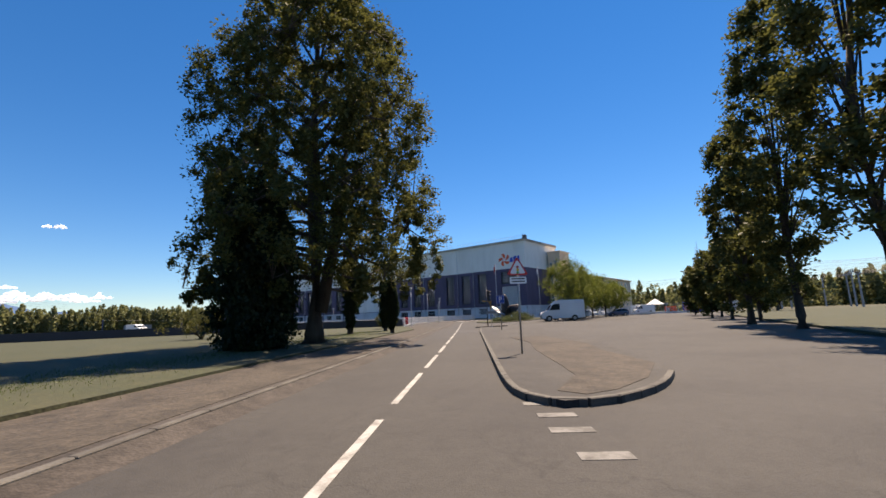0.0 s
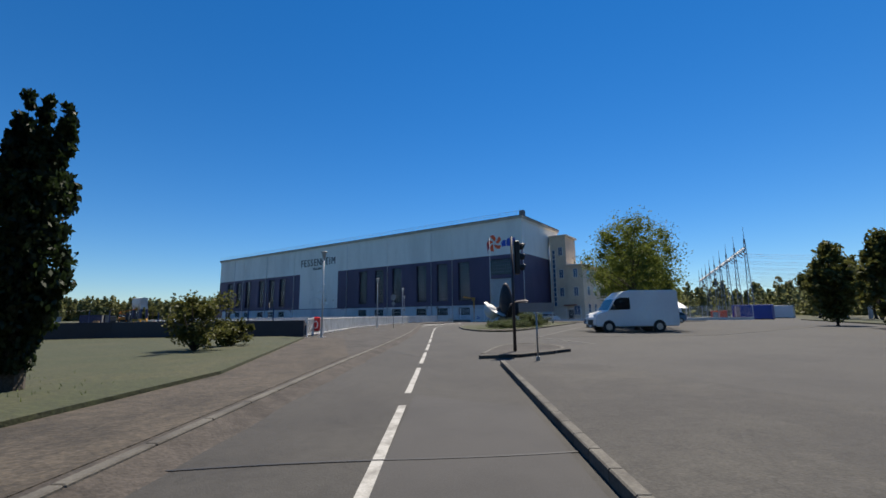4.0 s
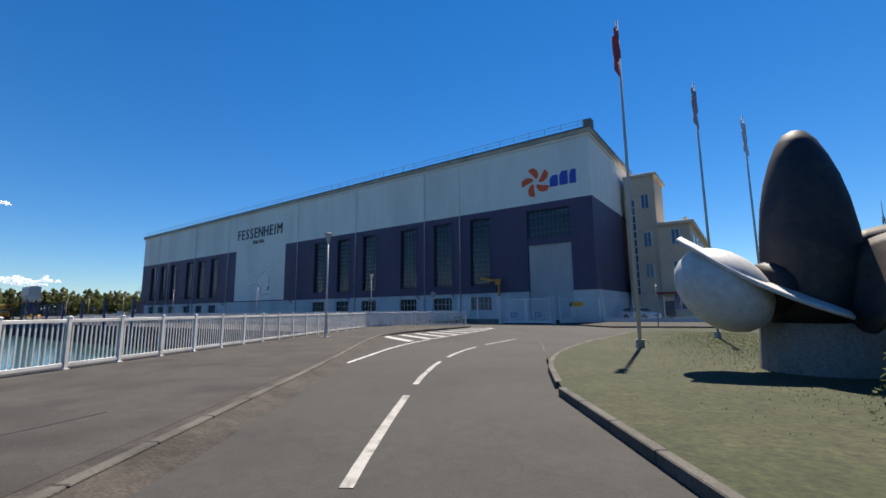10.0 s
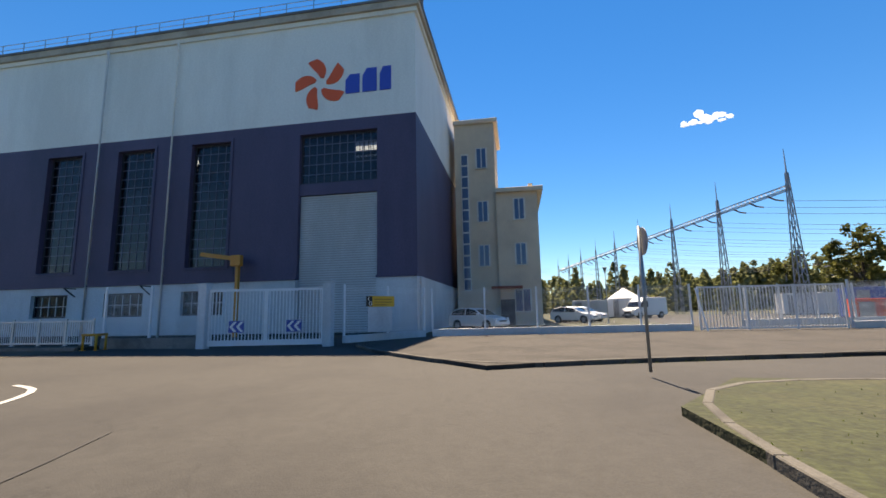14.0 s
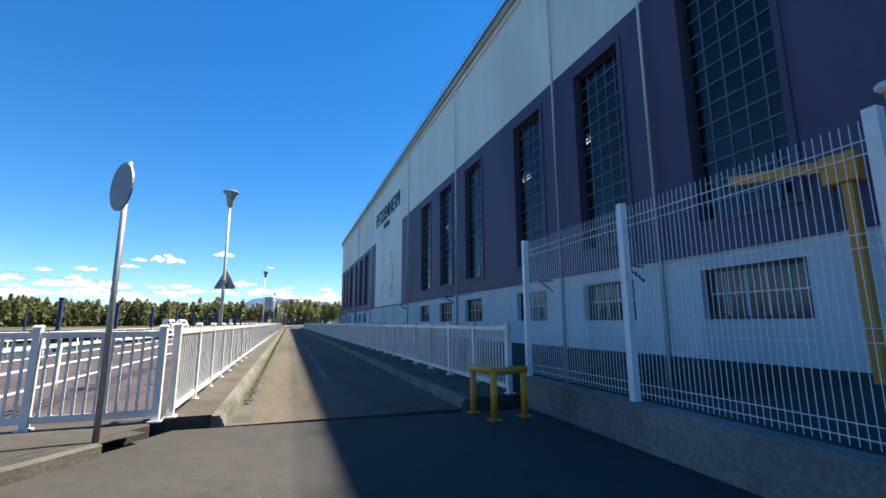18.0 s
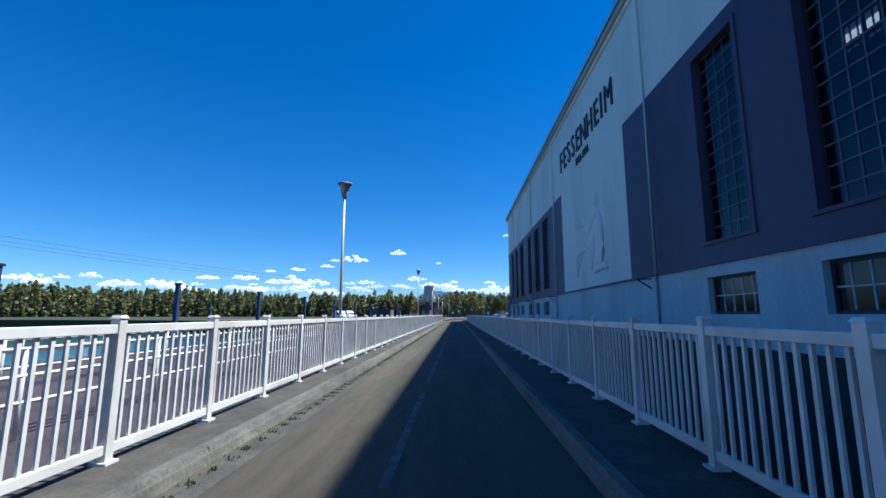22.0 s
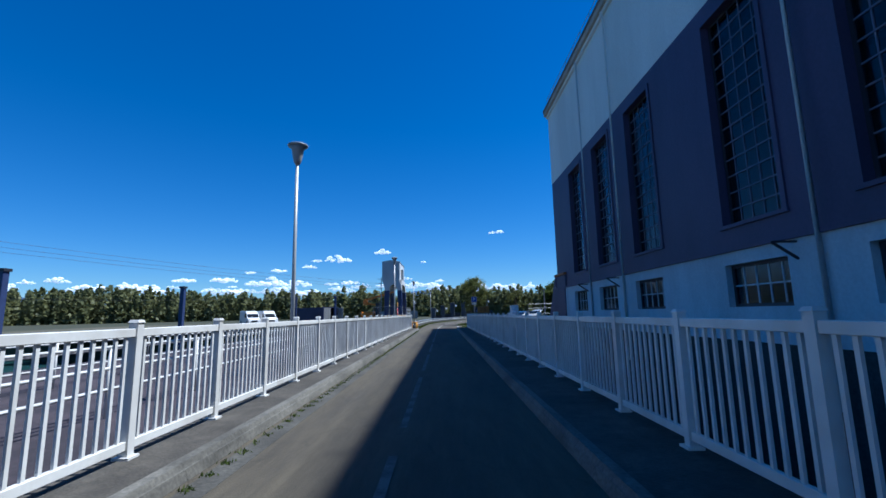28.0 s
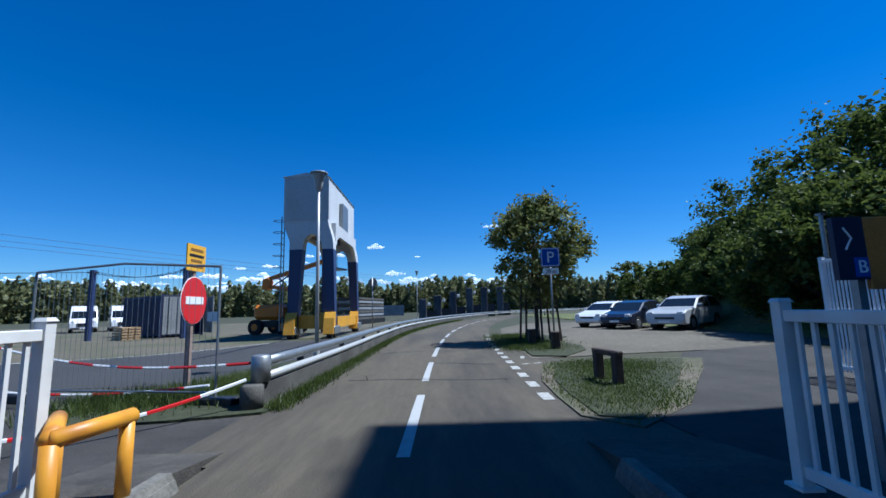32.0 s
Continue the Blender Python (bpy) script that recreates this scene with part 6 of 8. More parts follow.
# ---- yard beyond: tent, container, substation ----
tent = thing("party_tent", "white pavilion tent with a pointed roof", "tent", at=(55.0, -46.8, 0))
part("roof", Shape().add([(-2.2, -2.2, 2.5), (2.2, -2.2, 2.5), (2.2, 2.2, 2.5), (-2.2, 2.2, 2.5), (0, 0, 4.3)], [(0, 1, 4), (1, 2, 4), (2, 3, 4), (3, 0, 4), (3, 2, 1, 0)]), SIGN_WHITE, tent)
for sx in (-1.9, 1.9):
    for sy in (-1.9, 1.9):
        part("leg", Shape().bar((sx, sy, 0), (sx, sy, 2.3), 0.06), GALV, tent)
for x, y, l, w, h, m, lab, tn in ((46.0, -40.8, 4.6, 2.4, 2.3, PALE_BLUE, "white site cabin in the inner yard", 62), (47.0, -44.6, 2.6, 2.2, 2.5, PALE_BLUE, "white site cabin with blank walls", 62), (46, -66, 6, 2.5, 2.6, PAINT_WHITE, "long white site cabin near the substation", 80), (24, -57, 2.2, 1.4, 1.6, ORANGE, "orange skip in the yard", 70), (29, -62, 6, 2.4, 2.6, SIGN_BLUE, "blue container near the substation", 80)):
    c = thing("site_cabin", lab, "container", "site cabins", at=(x, y, 0.02), turn=tn)
    part("body", Shape().box(-l / 2, l / 2, -w / 2, w / 2, 0.12, h), m, c, bevel=0.03)
    part("skid", Shape().box(-l / 2 + .1, l / 2 - .1, -w / 2 + .1, w / 2 - .1, 0, 0.12), STEEL_DARK, c)
    part("door", Shape().box(l / 2 - 1.3, l / 2 - 0.4, w / 2, w / 2 + 0.03, 0.2, h - 0.25), GALV, c)
MAST = material("grey lattice steel", (0.33, 0.34, 0.36), 0.6, 0.3, vary=0.1, bump=0.0)
sub = []
for i in range(9):
    x, y = 39.9 + 12.6 * i, -62.0 + 2.05 * i
    ms = thing("lattice_mast", "tall grey lattice steel mast of the substation", "mast", "substation masts", at=(x, y, 0))
    for sx, sy in ((-1, -1), (1, -1), (1, 1), (-1, 1)):
        part("leg", Shape().bar((sx * 0.55, sy * 0.55, 0), (sx * 0.1, sy * 0.1, 16.2), 0.10), MAST, ms)
    lat = Shape()
    for k in range(12):
        z0, z1 = k * 1.35, (k + 1) * 1.35
        r0, r1 = 0.55 - 0.45 * z0 / 16.2, 0.55 - 0.45 * z1 / 16.2
        for q in range(4):
            a0, a1 = math.pi / 2 * q + math.pi / 4, math.pi / 2 * (q + 1) + math.pi / 4
            s2 = math.sqrt(2)
            lat.bar((math.cos(a0) * r0 * s2, math.sin(a0) * r0 * s2, z0), (math.cos(a1) * r1 * s2, math.sin(a1) * r1 * s2, z1), 0.05)
    part("lattice", lat, MAST, ms)
    part("spike", Shape().tube([(0, 0, 16), (0, 0, 19)], [0.09, 0.03], 6), MAST, ms)
D = Vector((12.6, 2.05))
bm_ = thing("busbar_beam", "long lattice beam carried by the substation masts", "beam", at=(39.9, -62, 0))
for dz, dw in ((0, -0.3), (0, 0.3), (0.55, 0)):
    part("chord", Shape().bar((0, dw, 14.2 + dz), (D.x * 8, D.y * 8 + dw, 14.2 + dz), 0.11), MAST, bm_)
lat = Shape()
for k in range(140):
    a, b = D * (8 * k / 140), D * (8 * (k + 1) / 140)
    lat.bar((a.x, a.y - 0.3, 14.2), (b.x, b.y, 14.75), 0.05).bar((a.x, a.y + 0.3, 14.2), (b.x, b.y, 14.75), 0.05)
tagged(part("lattice", lat, MAST, bm_), kind="stuff")
INS = material("brown glazed insulator", (0.10, 0.06, 0.045), 0.25, vary=0.2, bump=0.0)
wires = Shape()
for i in range(8):
    for k in (0.25, 0.5, 0.75):
        p = Vector((39.9, -62)) + D * (i + k)
        ins = thing("insulator_string", "hanging brown insulator string", "insulator", "insulators", at=(p.x, p.y, 0))
        part("discs", Shape().tube([(0, 0, 14.2), (-0.7, -0.4, 13.6), (-1.4, -0.8, 13.3)], 0.10, 6), INS, ins)
        q = Vector((p.x - 1.4, p.y - 0.8, 13.3))
        e = Vector((p.x - 26, p.y - 60, 11))
        pts = [q.lerp(e, t / 8) - Vector((0, 0, 2.4 * math.sin(math.pi * t / 8))) for t in range(9)]
        wires.tube(pts, 0.02, 4, False)
for k in range(7):
    a = Vector((24, -24 + k * 1.5, 12.2 + (k % 3) * 0.9))
    b = Vector((150, -48 + k * 2, 14 + (k % 3)))
    wires.tube([a.lerp(b, t / 10) - Vector((0, 0, 3.0 * math.sin(math.pi * t / 10))) for t in range(11)], 0.022, 4, False)
setting("power_lines", wires, STEEL_DARK, "thin sagging power lines", "cable", kind="stuff")
for i, (x, y, h) in enumerate(((33, -78, 6.5), (44, -80, 7.5), (55, -78, 7), (66, -75, 7), (48, -92, 8), (60, -92, 8), (76, -88, 8), (36, -92, 7))):
    ap = thing("switch_post", "steel switchgear post with cross arm and insulators", "switchgear", "switchgear posts", at=(x, y, 0), turn=10 * (i % 3))
    part("post", Shape().tube([(0, 0, 0), (0, 0, h)], [0.22, 0.16], 8), MAST, ap)
    part("arm", Shape().box(-1.5, 1.5, -0.1, 0.1, h, h + 0.25), MAST, ap)
    for sx in (-1.3, 0, 1.3):
        part("insulator", Shape().tube([(sx, 0, h + 0.25), (sx, 0, h + 0.9)], [0.13, 0.09], 8), INS, ap)

# ---- north end: gantry crane, works yard, barriers ----
CRANE_PALE = material("pale grey crane cladding", (0.56, 0.57, 0.57), 0.55, vary=0.08, scale=1.5, grain=10, second=(0.52, 0.52, 0.51), bump=0.05)
CRANE_BLUE = material("dark blue crane paint", (0.03, 0.045, 0.12), 0.5, vary=0.15, scale=1, grain=10, bump=0.05)
CRANE_YELLOW = material("yellow crane paint", (0.612, 0.306, 0.017), 0.5, vary=0.15, scale=1, grain=10, bump=0.05)
cr = thing("gantry_crane", "tall gantry crane, pale clad machine house on four blue legs", "crane", at=(-6.4, 110, 0))
X0, X1, Ya, Yb = -1.2, 1.05, -3.4, 3.4
house = part("machine_house", Shape().box(X0, X1, Ya, Yb, 5.9, 8.2), CRANE_PALE, cr, "pale ribbed machine house")
for i in range(24):
    x = X0 + 0.06 + i * 0.095
    part("rib", Shape().box(x, x + 0.045, Ya - 0.025, Ya + 0.01, 5.95, 8.15), CRANE_PALE, house)
part("roof", Shape().add([(X0 - .06, Ya - .06, 8.2), (X1 + .06, Ya - .06, 8.2), (X1 + .06, Yb + .06, 8.2), (X0 - .06, Yb + .06, 8.2), ((X0 + X1) / 2, Ya - .06, 8.42), ((X0 + X1) / 2, Yb + .06, 8.42)], [(0, 1, 4), (1, 2, 5, 4), (2, 3, 5), (3, 0, 4, 5), (3, 2, 1, 0)]), CRANE_PALE, house)
part("vent_box", Shape().box(X1 + 0.005, X1 + 0.22, -0.9, 0.5, 5.9, 7.4), GALV, house, "grey side box", bevel=0.02)
# pale frames with arched openings, dark blue legs below them
FRAME = [(X0, 5.9), (X0 + .05, 5.62), (-0.98, 5.15), (-0.87, 4.85), (-0.87, 4.45), (-0.22, 4.45), (-0.2, 4.75), (-0.1, 5.0), (0.1, 5.2), (0.35, 5.22), (0.58, 5.05), (0.72, 4.75), (0.76, 4.45), (1.33, 4.45), (1.31, 4.85), (1.22, 5.25), (X1 + .04, 5.65), (X1, 5.9)]
for y in (Ya + .02, Yb - .62):
    part("end_frame", Shape().plate(FRAME, "y", y, y + .6), CRANE_PALE, cr, "pale flared end frame with an arch")
for x in (-0.85, 1.10):
    part("side_girder", Shape().plate([(Ya + .63, 5.9), (Ya + .63, 4.5), (Ya + .8, 4.75), (Ya + 1.1, 5.1), (Ya + 1.6, 5.3), (Yb - 1.6, 5.3), (Yb - 1.1, 5.1), (Yb - .8, 4.75), (Yb - .63, 4.5), (Yb - .63, 5.9)], "x", x, x + 0.2), CRANE_PALE, cr, "pale side girder")
part("hoist", Shape().box(-0.35, 0.6, -2.2, 1.6, 5.35, 5.88), STEEL_DARK, cr, "dark hoist gear under the house", bevel=0.05)
for xt0, xt1, xb0, xb1 in ((-0.87, -0.22, -0.93, -0.46), (0.76, 1.33, 1.0, 1.42)):
    for y in (Ya + .02, Yb - .62):
        part("leg", Shape().add([(a, y + dy, z) for z, a0, a1, q in ((0.55, xb0, xb1, .1), (4.45, xt0, xt1, 0.0)) for a, dy in ((a0, q), (a1, q), (a1, .6 - q), (a0, .6 - q))],
                  [(0, 3, 2, 1), (4, 5, 6, 7)] + [(i, (i + 1) % 4, 4 + (i + 1) % 4, 4 + i) for i in range(4)]), CRANE_BLUE, cr, "tapered dark blue leg")
        x, y = (xb0 + xb1) / 2, y + .3
        lg2 = part("bogie", Shape().box(x - 0.3, x + 0.3, y - 0.6, y + 0.6, 0.22, 0.6), GALV, cr, bevel=0.03)
        for q in (-0.35, 0.35):
            part("wheel", Shape().tube([(x - 0.12, y + q, 0.24), (x + 0.12, y + q, 0.24)], 0.22, 14), STEEL_DARK, lg2)
        part("wheel_guard", Shape().plate([(y - .75, .25), (y - .55, 1.0), (y - .35, 1.3), (y - .2, 1.3), (y - .2, .25)], "x", x - .25, x + .25), CRANE_YELLOW, cr, "yellow wheel guard")
for x in (-0.7, 1.2):
    part("tie_beam", Shape().box(x - .16, x + .16, Ya + .95, Yb - .95, .5, 1.05), CRANE_YELLOW, cr, "yellow tie beam")
part("tie_beam", Shape().box(-.42, .95, Ya + .25, Ya + .5, .5, 1.15), CRANE_YELLOW, cr)
for i in range(5):
    part("stiffener", Shape().box(-.3 + i * .28, -.25 + i * .28, Ya + .21, Ya + .247, .5, 1.15), CRANE_YELLOW, cr)
lad = part("ladder", Shape().tube([(X0 - .15, Ya + .2, .4), (X0 - .15, Ya + .2, 6.2)], .03, 6).tube([(X0 - .15, Ya + .6, .4), (X0 - .15, Ya + .6, 6.2)], .03, 6), GALV, cr, "caged access ladder")
for i in range(19):
    part("rung", Shape().bar((X0 - .15, Ya + .2, .6 + i * .3), (X0 - .15, Ya + .6, .6 + i * .3), .025), GALV, lad)
for i in range(7):
    part("hoop", Shape().tube([(X0 - .15, Ya + .1, 2.4 + i * .6), (X0 - .5, Ya + .15, 2.4 + i * .6), (X0 - .65, Ya + .4, 2.4 + i * .6), (X0 - .5, Ya + .65, 2.4 + i * .6), (X0 - .15, Ya + .7, 2.4 + i * .6)], .018, 5), GALV, lad)
for x in (-7.1, -5.19):
    setting("crane_rail_track", Shape().box(x - .04, x + .04, 98, 150, 0.0, 0.035), STEEL_DARK, "steel crane rail let into the yard", "rail")

# orange boom lift
BOOM = material("orange lift paint", (0.612, 0.187, 0.0085), 0.45, vary=0.1, scale=0.8, bump=0.0)
bl = thing("boom_lift", "orange articulated boom lift on black wheels", "machine", at=(-10.0, 113.0, 0), turn=-14)
part("chassis", Shape().box(-1.1, 1.1, -0.9, 0.9, 0.45, 0.85), BLACK, bl, bevel=0.05)
part("turret", Shape().box(-1.35, 0.6, -0.85, 0.85, 0.9, 1.85), BOOM, bl, "orange rounded turret", bevel=0.2)
for sx in (-0.95, 0.95):
    for sy in (-0.98, 0.98):
        w = part("wheel", Shape().tube([(sx, sy - .16, .47), (sx, sy + .16, .47)], .47, 18), TYRE, bl)
        part("rim", Shape().tube([(sx, sy - .17, .47), (sx, sy + .17, .47)], .22, 12), BOOM, w)
part("mast", Shape().box(0.75, 1.25, -.35, .35, 0.85, 3.0), STEEL_DARK, bl, "dark lift mast", bevel=.04)
part("lower_boom", Shape().bar((1.0, 0, 2.75), (-0.95, 0, 3.05), .2, .24), BOOM, bl)
part("elbow", Shape().plate([(-1.25, 2.85), (-0.75, 2.8), (-0.55, 3.3), (-0.8, 3.62), (-1.2, 3.5)], "y", -.16, .16), BOOM, bl, bevel=.03)
part("upper_boom", Shape().bar((-0.9, 0.0, 3.48), (3.4, 0.0, 4.55), .2, .26), BOOM, bl)
part("lift_rod", Shape().tube([(-0.6, 0, 3.0), (0.7, 0, 3.7)], .05, 8), STEEL_DARK, bl)
part("basket", Shape().box(3.4, 4.3, -.6, .8, 3.9, 4.0).box(3.4, 3.44, -.6, .8, 4.9, 4.95).box(4.26, 4.3, -.6, .8, 4.9, 4.95).box(3.4, 3.44, -.6, -.56, 4.0, 4.9).box(4.26, 4.3, -.6, -.56, 4.0, 4.9), GALV, bl)

# containers
CONT = material("dark blue container paint", (0.022, 0.03, 0.085), 0.6, vary=0.2, scale=1.2, grain=8, bump=0.05)
CONT_GREY = material("grey container paint", (0.24, 0.2475, 0.255), 0.6, vary=0.2, scale=1.2, grain=8, bump=0.05)
def container(x, y, l, turn, mat, lab, ajar):
    c = thing("container", lab, "container", "yard containers", at=(x, y, 0.02 if y < 150 else -0.05), turn=turn)
    part("body", Shape().box(-l / 2, l / 2, -1.2, 1.2, 0.1, 0.2).box(-l / 2, l / 2, -1.2, 1.2, 2.47, 2.55).box(-l / 2, l / 2, -1.2, -1.15, 0.2, 2.47).box(-l / 2, l / 2, 1.15, 1.2, 0.2, 2.47).box(-l / 2, -l / 2 + .05, -1.15, 1.15, 0.2, 2.47), mat, c)
    n = int(l / 0.28)
    for s in (-1, 1):
        for i in range(n):
            part("corrugation", Shape().box(-l / 2 + .16 + i * .28, -l / 2 + .30 + i * .28, s * 1.2 - (.03 if s < 0 else 0), s * 1.2 + (.03 if s > 0 else 0), .25, 2.4), mat, c)
    for x0 in (-l / 2, l / 2 - .14):
        for y0 in (-1.245, 1.105):
            part("corner_post", Shape().box(x0, x0 + .14, y0, y0 + .14, .05, 2.6), mat, c)
    for y0 in (-.58, .58):
        if ajar and y0 > 0:
            d = part("door", Shape().box(l / 2 + .06, l / 2 + 1.18, 1.25, 1.29, .2, 2.45), CONT_GREY, c, "grey container door standing open")
            rods = [(l / 2 + .3, 1.22), (l / 2 + .85, 1.22)]
        else:
            d = part("door", Shape().box(l / 2, l / 2 + .04, y0 - .55, y0 + .55, .2, 2.45), CONT_GREY, c, "grey container door")
            rods = [(l / 2 + .07, y0 - .25), (l / 2 + .07, y0 + .25)]
        for q in rods:
            part("lock_bar", Shape().tube([(*q, .2), (*q, 2.45)], .022, 6), GALV, d)
container(-18.1, 114.1, 6.06, -37, CONT, "dark blue corrugated container with one grey door open", True)
container(-14, 190, 12.0, 5, CONT_GREY, "long pale grey container far down the yard", False)
pal = thing("pallet_stack", "stack of pale wooden boards before the container", "timber", at=(-17.9, 110.6, 0.02), turn=-37)
WOOD = material("pale sawn timber", (0.42, 0.28, 0.14), 0.8, vary=0.3, scale=0.4, grain=20, bump=0.2)
for i in range(5):
    for j in range(3):
        part("board", Shape().box(-.8, .8, -.45 + j * .32, -.18 + j * .32, i * .15, i * .15 + .1), WOOD, pal)

# guard rail: two round galvanised beams on posts above a concrete plinth
RAIL_LINE = smooth_line([(-2.42, 91.3), (-2.22, 95.5), (-2.15, 101.5), (-1.75, 111.0), (0.17, 123), (2.6, 133), (7.0, 149), (14, 163), (29, 184), (46, 198)], 1.0)
grl = thing("guard_rail", "double galvanised tube guard rail on a concrete plinth", "guard rail")
part("beam", Shape().tube([(p.x, p.y, 0.61) for p in RAIL_LINE], .078, 10), GALV, grl, "thick galvanised upper tube", smooth=True)
part("beam", Shape().tube([(p[0], p[1], 0.415) for p in offset(RAIL_LINE, -0.05)], .06, 10), LAMP_POLE, grl, "pale lower tube", smooth=True)
part("end_shoe", Shape().tube([(-2.4, 91.34, .36), (-2.4, 91.34, .70), (-2.4, 91.34, .72)], [.13, .13, .10], 16), GALV, grl, "rounded upper end of the rail", smooth=True)
part("end_shoe", Shape().tube([(-2.44, 91.16, 0.0), (-2.44, 91.16, .33), (-2.44, 91.16, .35)], [.15, .15, .12], 16), CONCRETE, grl, "rounded concrete end of the plinth", smooth=True)
for i in range(2, len(RAIL_LINE), 3):
    p = RAIL_LINE[i]
    part("post", Shape().box(p.x - .19, p.x - .09, p.y - .05, p.y + .05, 0.0, .66), STEEL_DARK, grl)
part("plinth", ribbon(RAIL_LINE[:60], 0.22, -0.09, 0.335).add([(*p, 0.0) for p in offset(RAIL_LINE[:60], -0.09)] + [(*p, .335) for p in offset(RAIL_LINE[:60], -0.09)], [(i, i + 1, 60 + i + 1, 60 + i) for i in range(59)]).add([(*p, 0.0) for p in offset(RAIL_LINE[:60], 0.22)] + [(*p, .335) for p in offset(RAIL_LINE[:60], 0.22)], [(i, i + 1, 60 + i + 1, 60 + i) for i in range(59)]), CONCRETE, grl, "low concrete plinth")

# no-entry sign, yellow board
s = thing("no_entry_sign", "red round no-entry sign with yellow board on a rusty post", "road sign", at=(-4.15, 92.7, 0), turn=91)
part("post", Shape().box(-.04, .04, 0.0, .08, 0, 2.5), material("rusty post", (0.32, 0.24, 0.2), 0.7, 0.2, vary=0.3, scale=.4, bump=0.1), s)
part("disc", disc(.40, -.02, 0, 1.55, 32), RED, s)
part("rim", disc(.415, -.012, -.004, 1.55, 32), SIGN_WHITE, s)
part("bar", rect(.56, .13, 1.55, -.03, -.021, 0, .01), SIGN_WHITE, s)
part("board", Shape().box(-.30, .30, -.02, 0, 2.06, 2.52), YELLOW, s, "yellow board")
for i, (w, z) in enumerate(((.4, 2.43), (.46, 2.33), (.36, 2.24), (.42, 2.15))):
    part("writing_bar", Shape().box(-w / 2, w / 2, -.026, -.021, z - .022, z + .022), BLACK if i == 1 else material("faded print", (.25, .12, .02), .6, bump=0), s)
# site fence panel with thin mesh
sf = thing("site_fence", "light steel site fence panel with thin mesh", "fence", at=(-3.1, 91.5, 0), turn=168)
part("fence_frame", Shape().tube([(0, 0, .05), (0, 0, 2.0)], .02, 6).tube([(3.4, 0, .05), (3.4, 0, 2.05)], .02, 6).tube([(0, 0, 2.0), (1.7, 0, 2.12), (3.4, 0, 2.05)], .02, 6).tube([(0, 0, .2), (3.4, 0, .2)], .015, 6), GALV, sf)
w = Shape()
for i in range(34):
    w.box(i * .1, i * .1 + .004, -.002, .002, .1, 2.05)
tagged(part("wire_mesh", w, GALV, sf), kind="stuff")
part("foot_block", Shape().box(-.35, .35, -.11, .11, 0, .14), BLACK, sf, bevel=.02)
part("foot_block", Shape().box(3.05, 3.75, -.11, .11, 0, .14), BLACK, sf, bevel=.02)
part("tag", Shape().box(.02, .2, -.012, -.008, 1.2, 1.34), SIGN_WHITE, sf)
# red and white chain
ch = thing("barrier_chain", "sagging red and white barrier chain", "chain")
def chain(pts, a):
    pts = smooth_line([(p[0], p[1]) for p in pts], .14)
    n = len(pts)
    for i in range(n - 1):
        p, q = pts[i], pts[i + 1]
        def hgt(k):
            return a[0] + (a[1] - a[0]) * k / n - a[2] * math.sin(math.pi * k / n)
        part("link", Shape().tube([(p.x, p.y, hgt(i)), (q.x, q.y, hgt(i + 1))], .022, 5), RED if (i // 4) % 2 else SIGN_WHITE, ch)
chain([(-8.8, 93.4), (-5.6, 92.5), (-2.45, 91.3)], (1.0, .62, .28))
chain([(-9.2, 92.2), (-5.8, 92.3), (-3.2, 91.6)], (.55, .3, .3))
chain([(-2.5, 91.1), (-3.5, 90.0), (-4.6, 88.7)], (.42, .3, .2))
# wooden hurdle posts
DARKWOOD = material("dark stained timber", (0.05, 0.032, 0.022), 0.8, vary=0.3, scale=.3, grain=20, bump=0.2)
hd = thing("timber_hurdle", "low dark timber hurdle on the grass corner", "barrier", at=(2.86, 92.35, 0.05), turn=-80)
for sx in (-.28, .28):
    part("post", Shape().box(sx - .07, sx + .07, -.07, .07, 0, .50), DARKWOOD, hd, bevel=.015)
part("rail", Shape().box(-.38, .38, -.06, .06, .42, .51), DARKWOOD, hd, bevel=.015)
for x, y in ((3.55, 98.0), (3.2, 99.6)):
    b = thing("timber_bollard", "short dark timber bollard", "bollard", "timber bollards", at=(x, y, 0.05))
    part("post", Shape().box(-.12, .12, -.12, .12, 0, .5), DARKWOOD, b, bevel=.02)
# board and white fence at the hall's end
wb = thing("direction_board", "rusty orange direction board with a navy letter square", "sign", at=(2.98, 88.2, 0.02))
BOARD_ORANGE = material("orange board", (.52, .2, .03), .6, vary=.25, scale=0.4, second=(.34, .12, .02), bump=0.05)
part("panel", Shape().box(.23, 1.24, -.02, .02, 1.33, 1.86), BOARD_ORANGE, wb, bevel=.006)
part("letter_square", Shape().box(0, .225, -.026, .02, 1.40, 1.86), material("navy board", (.012, .016, .045), .5, vary=.1, bump=0.0), wb, "navy square with a white letter")
part("letter_tile", Shape().box(.12, .222, -.032, -.0265, 1.42, 1.56), SIGN_BLUE, wb)
text_part("letter", "B", 0.13, .172, -.036, 1.45, GATE_WHITE, wb)
part("arrow", Shape().tube([(.07, -.032, 1.78), (.12, -.032, 1.70), (.07, -.032, 1.62)], .008, 5), GATE_WHITE, wb)
for z in (1.50, 1.64, 1.74):
    part("writing_bar", Shape().box(.42, 1.0, -.026, -.0205, z, z + .028), DARKWOOD, wb)
for sx in (.2, 1.05):
    part("post", Shape().box(sx - .03, sx + .03, .022, .082, 0, 1.84), GALV, wb)
wf = thing("steel_screen", "pale grey tall steel bar screen beside the hall's end", "fence", at=(6.7, 88.1, 0), turn=90)
for sx in (0.03, 1.45, 2.87, 4.27):
    part("post", Shape().box(sx - .035, sx + .035, -.035, .035, 0, 2.0), GATE_WHITE, wf)
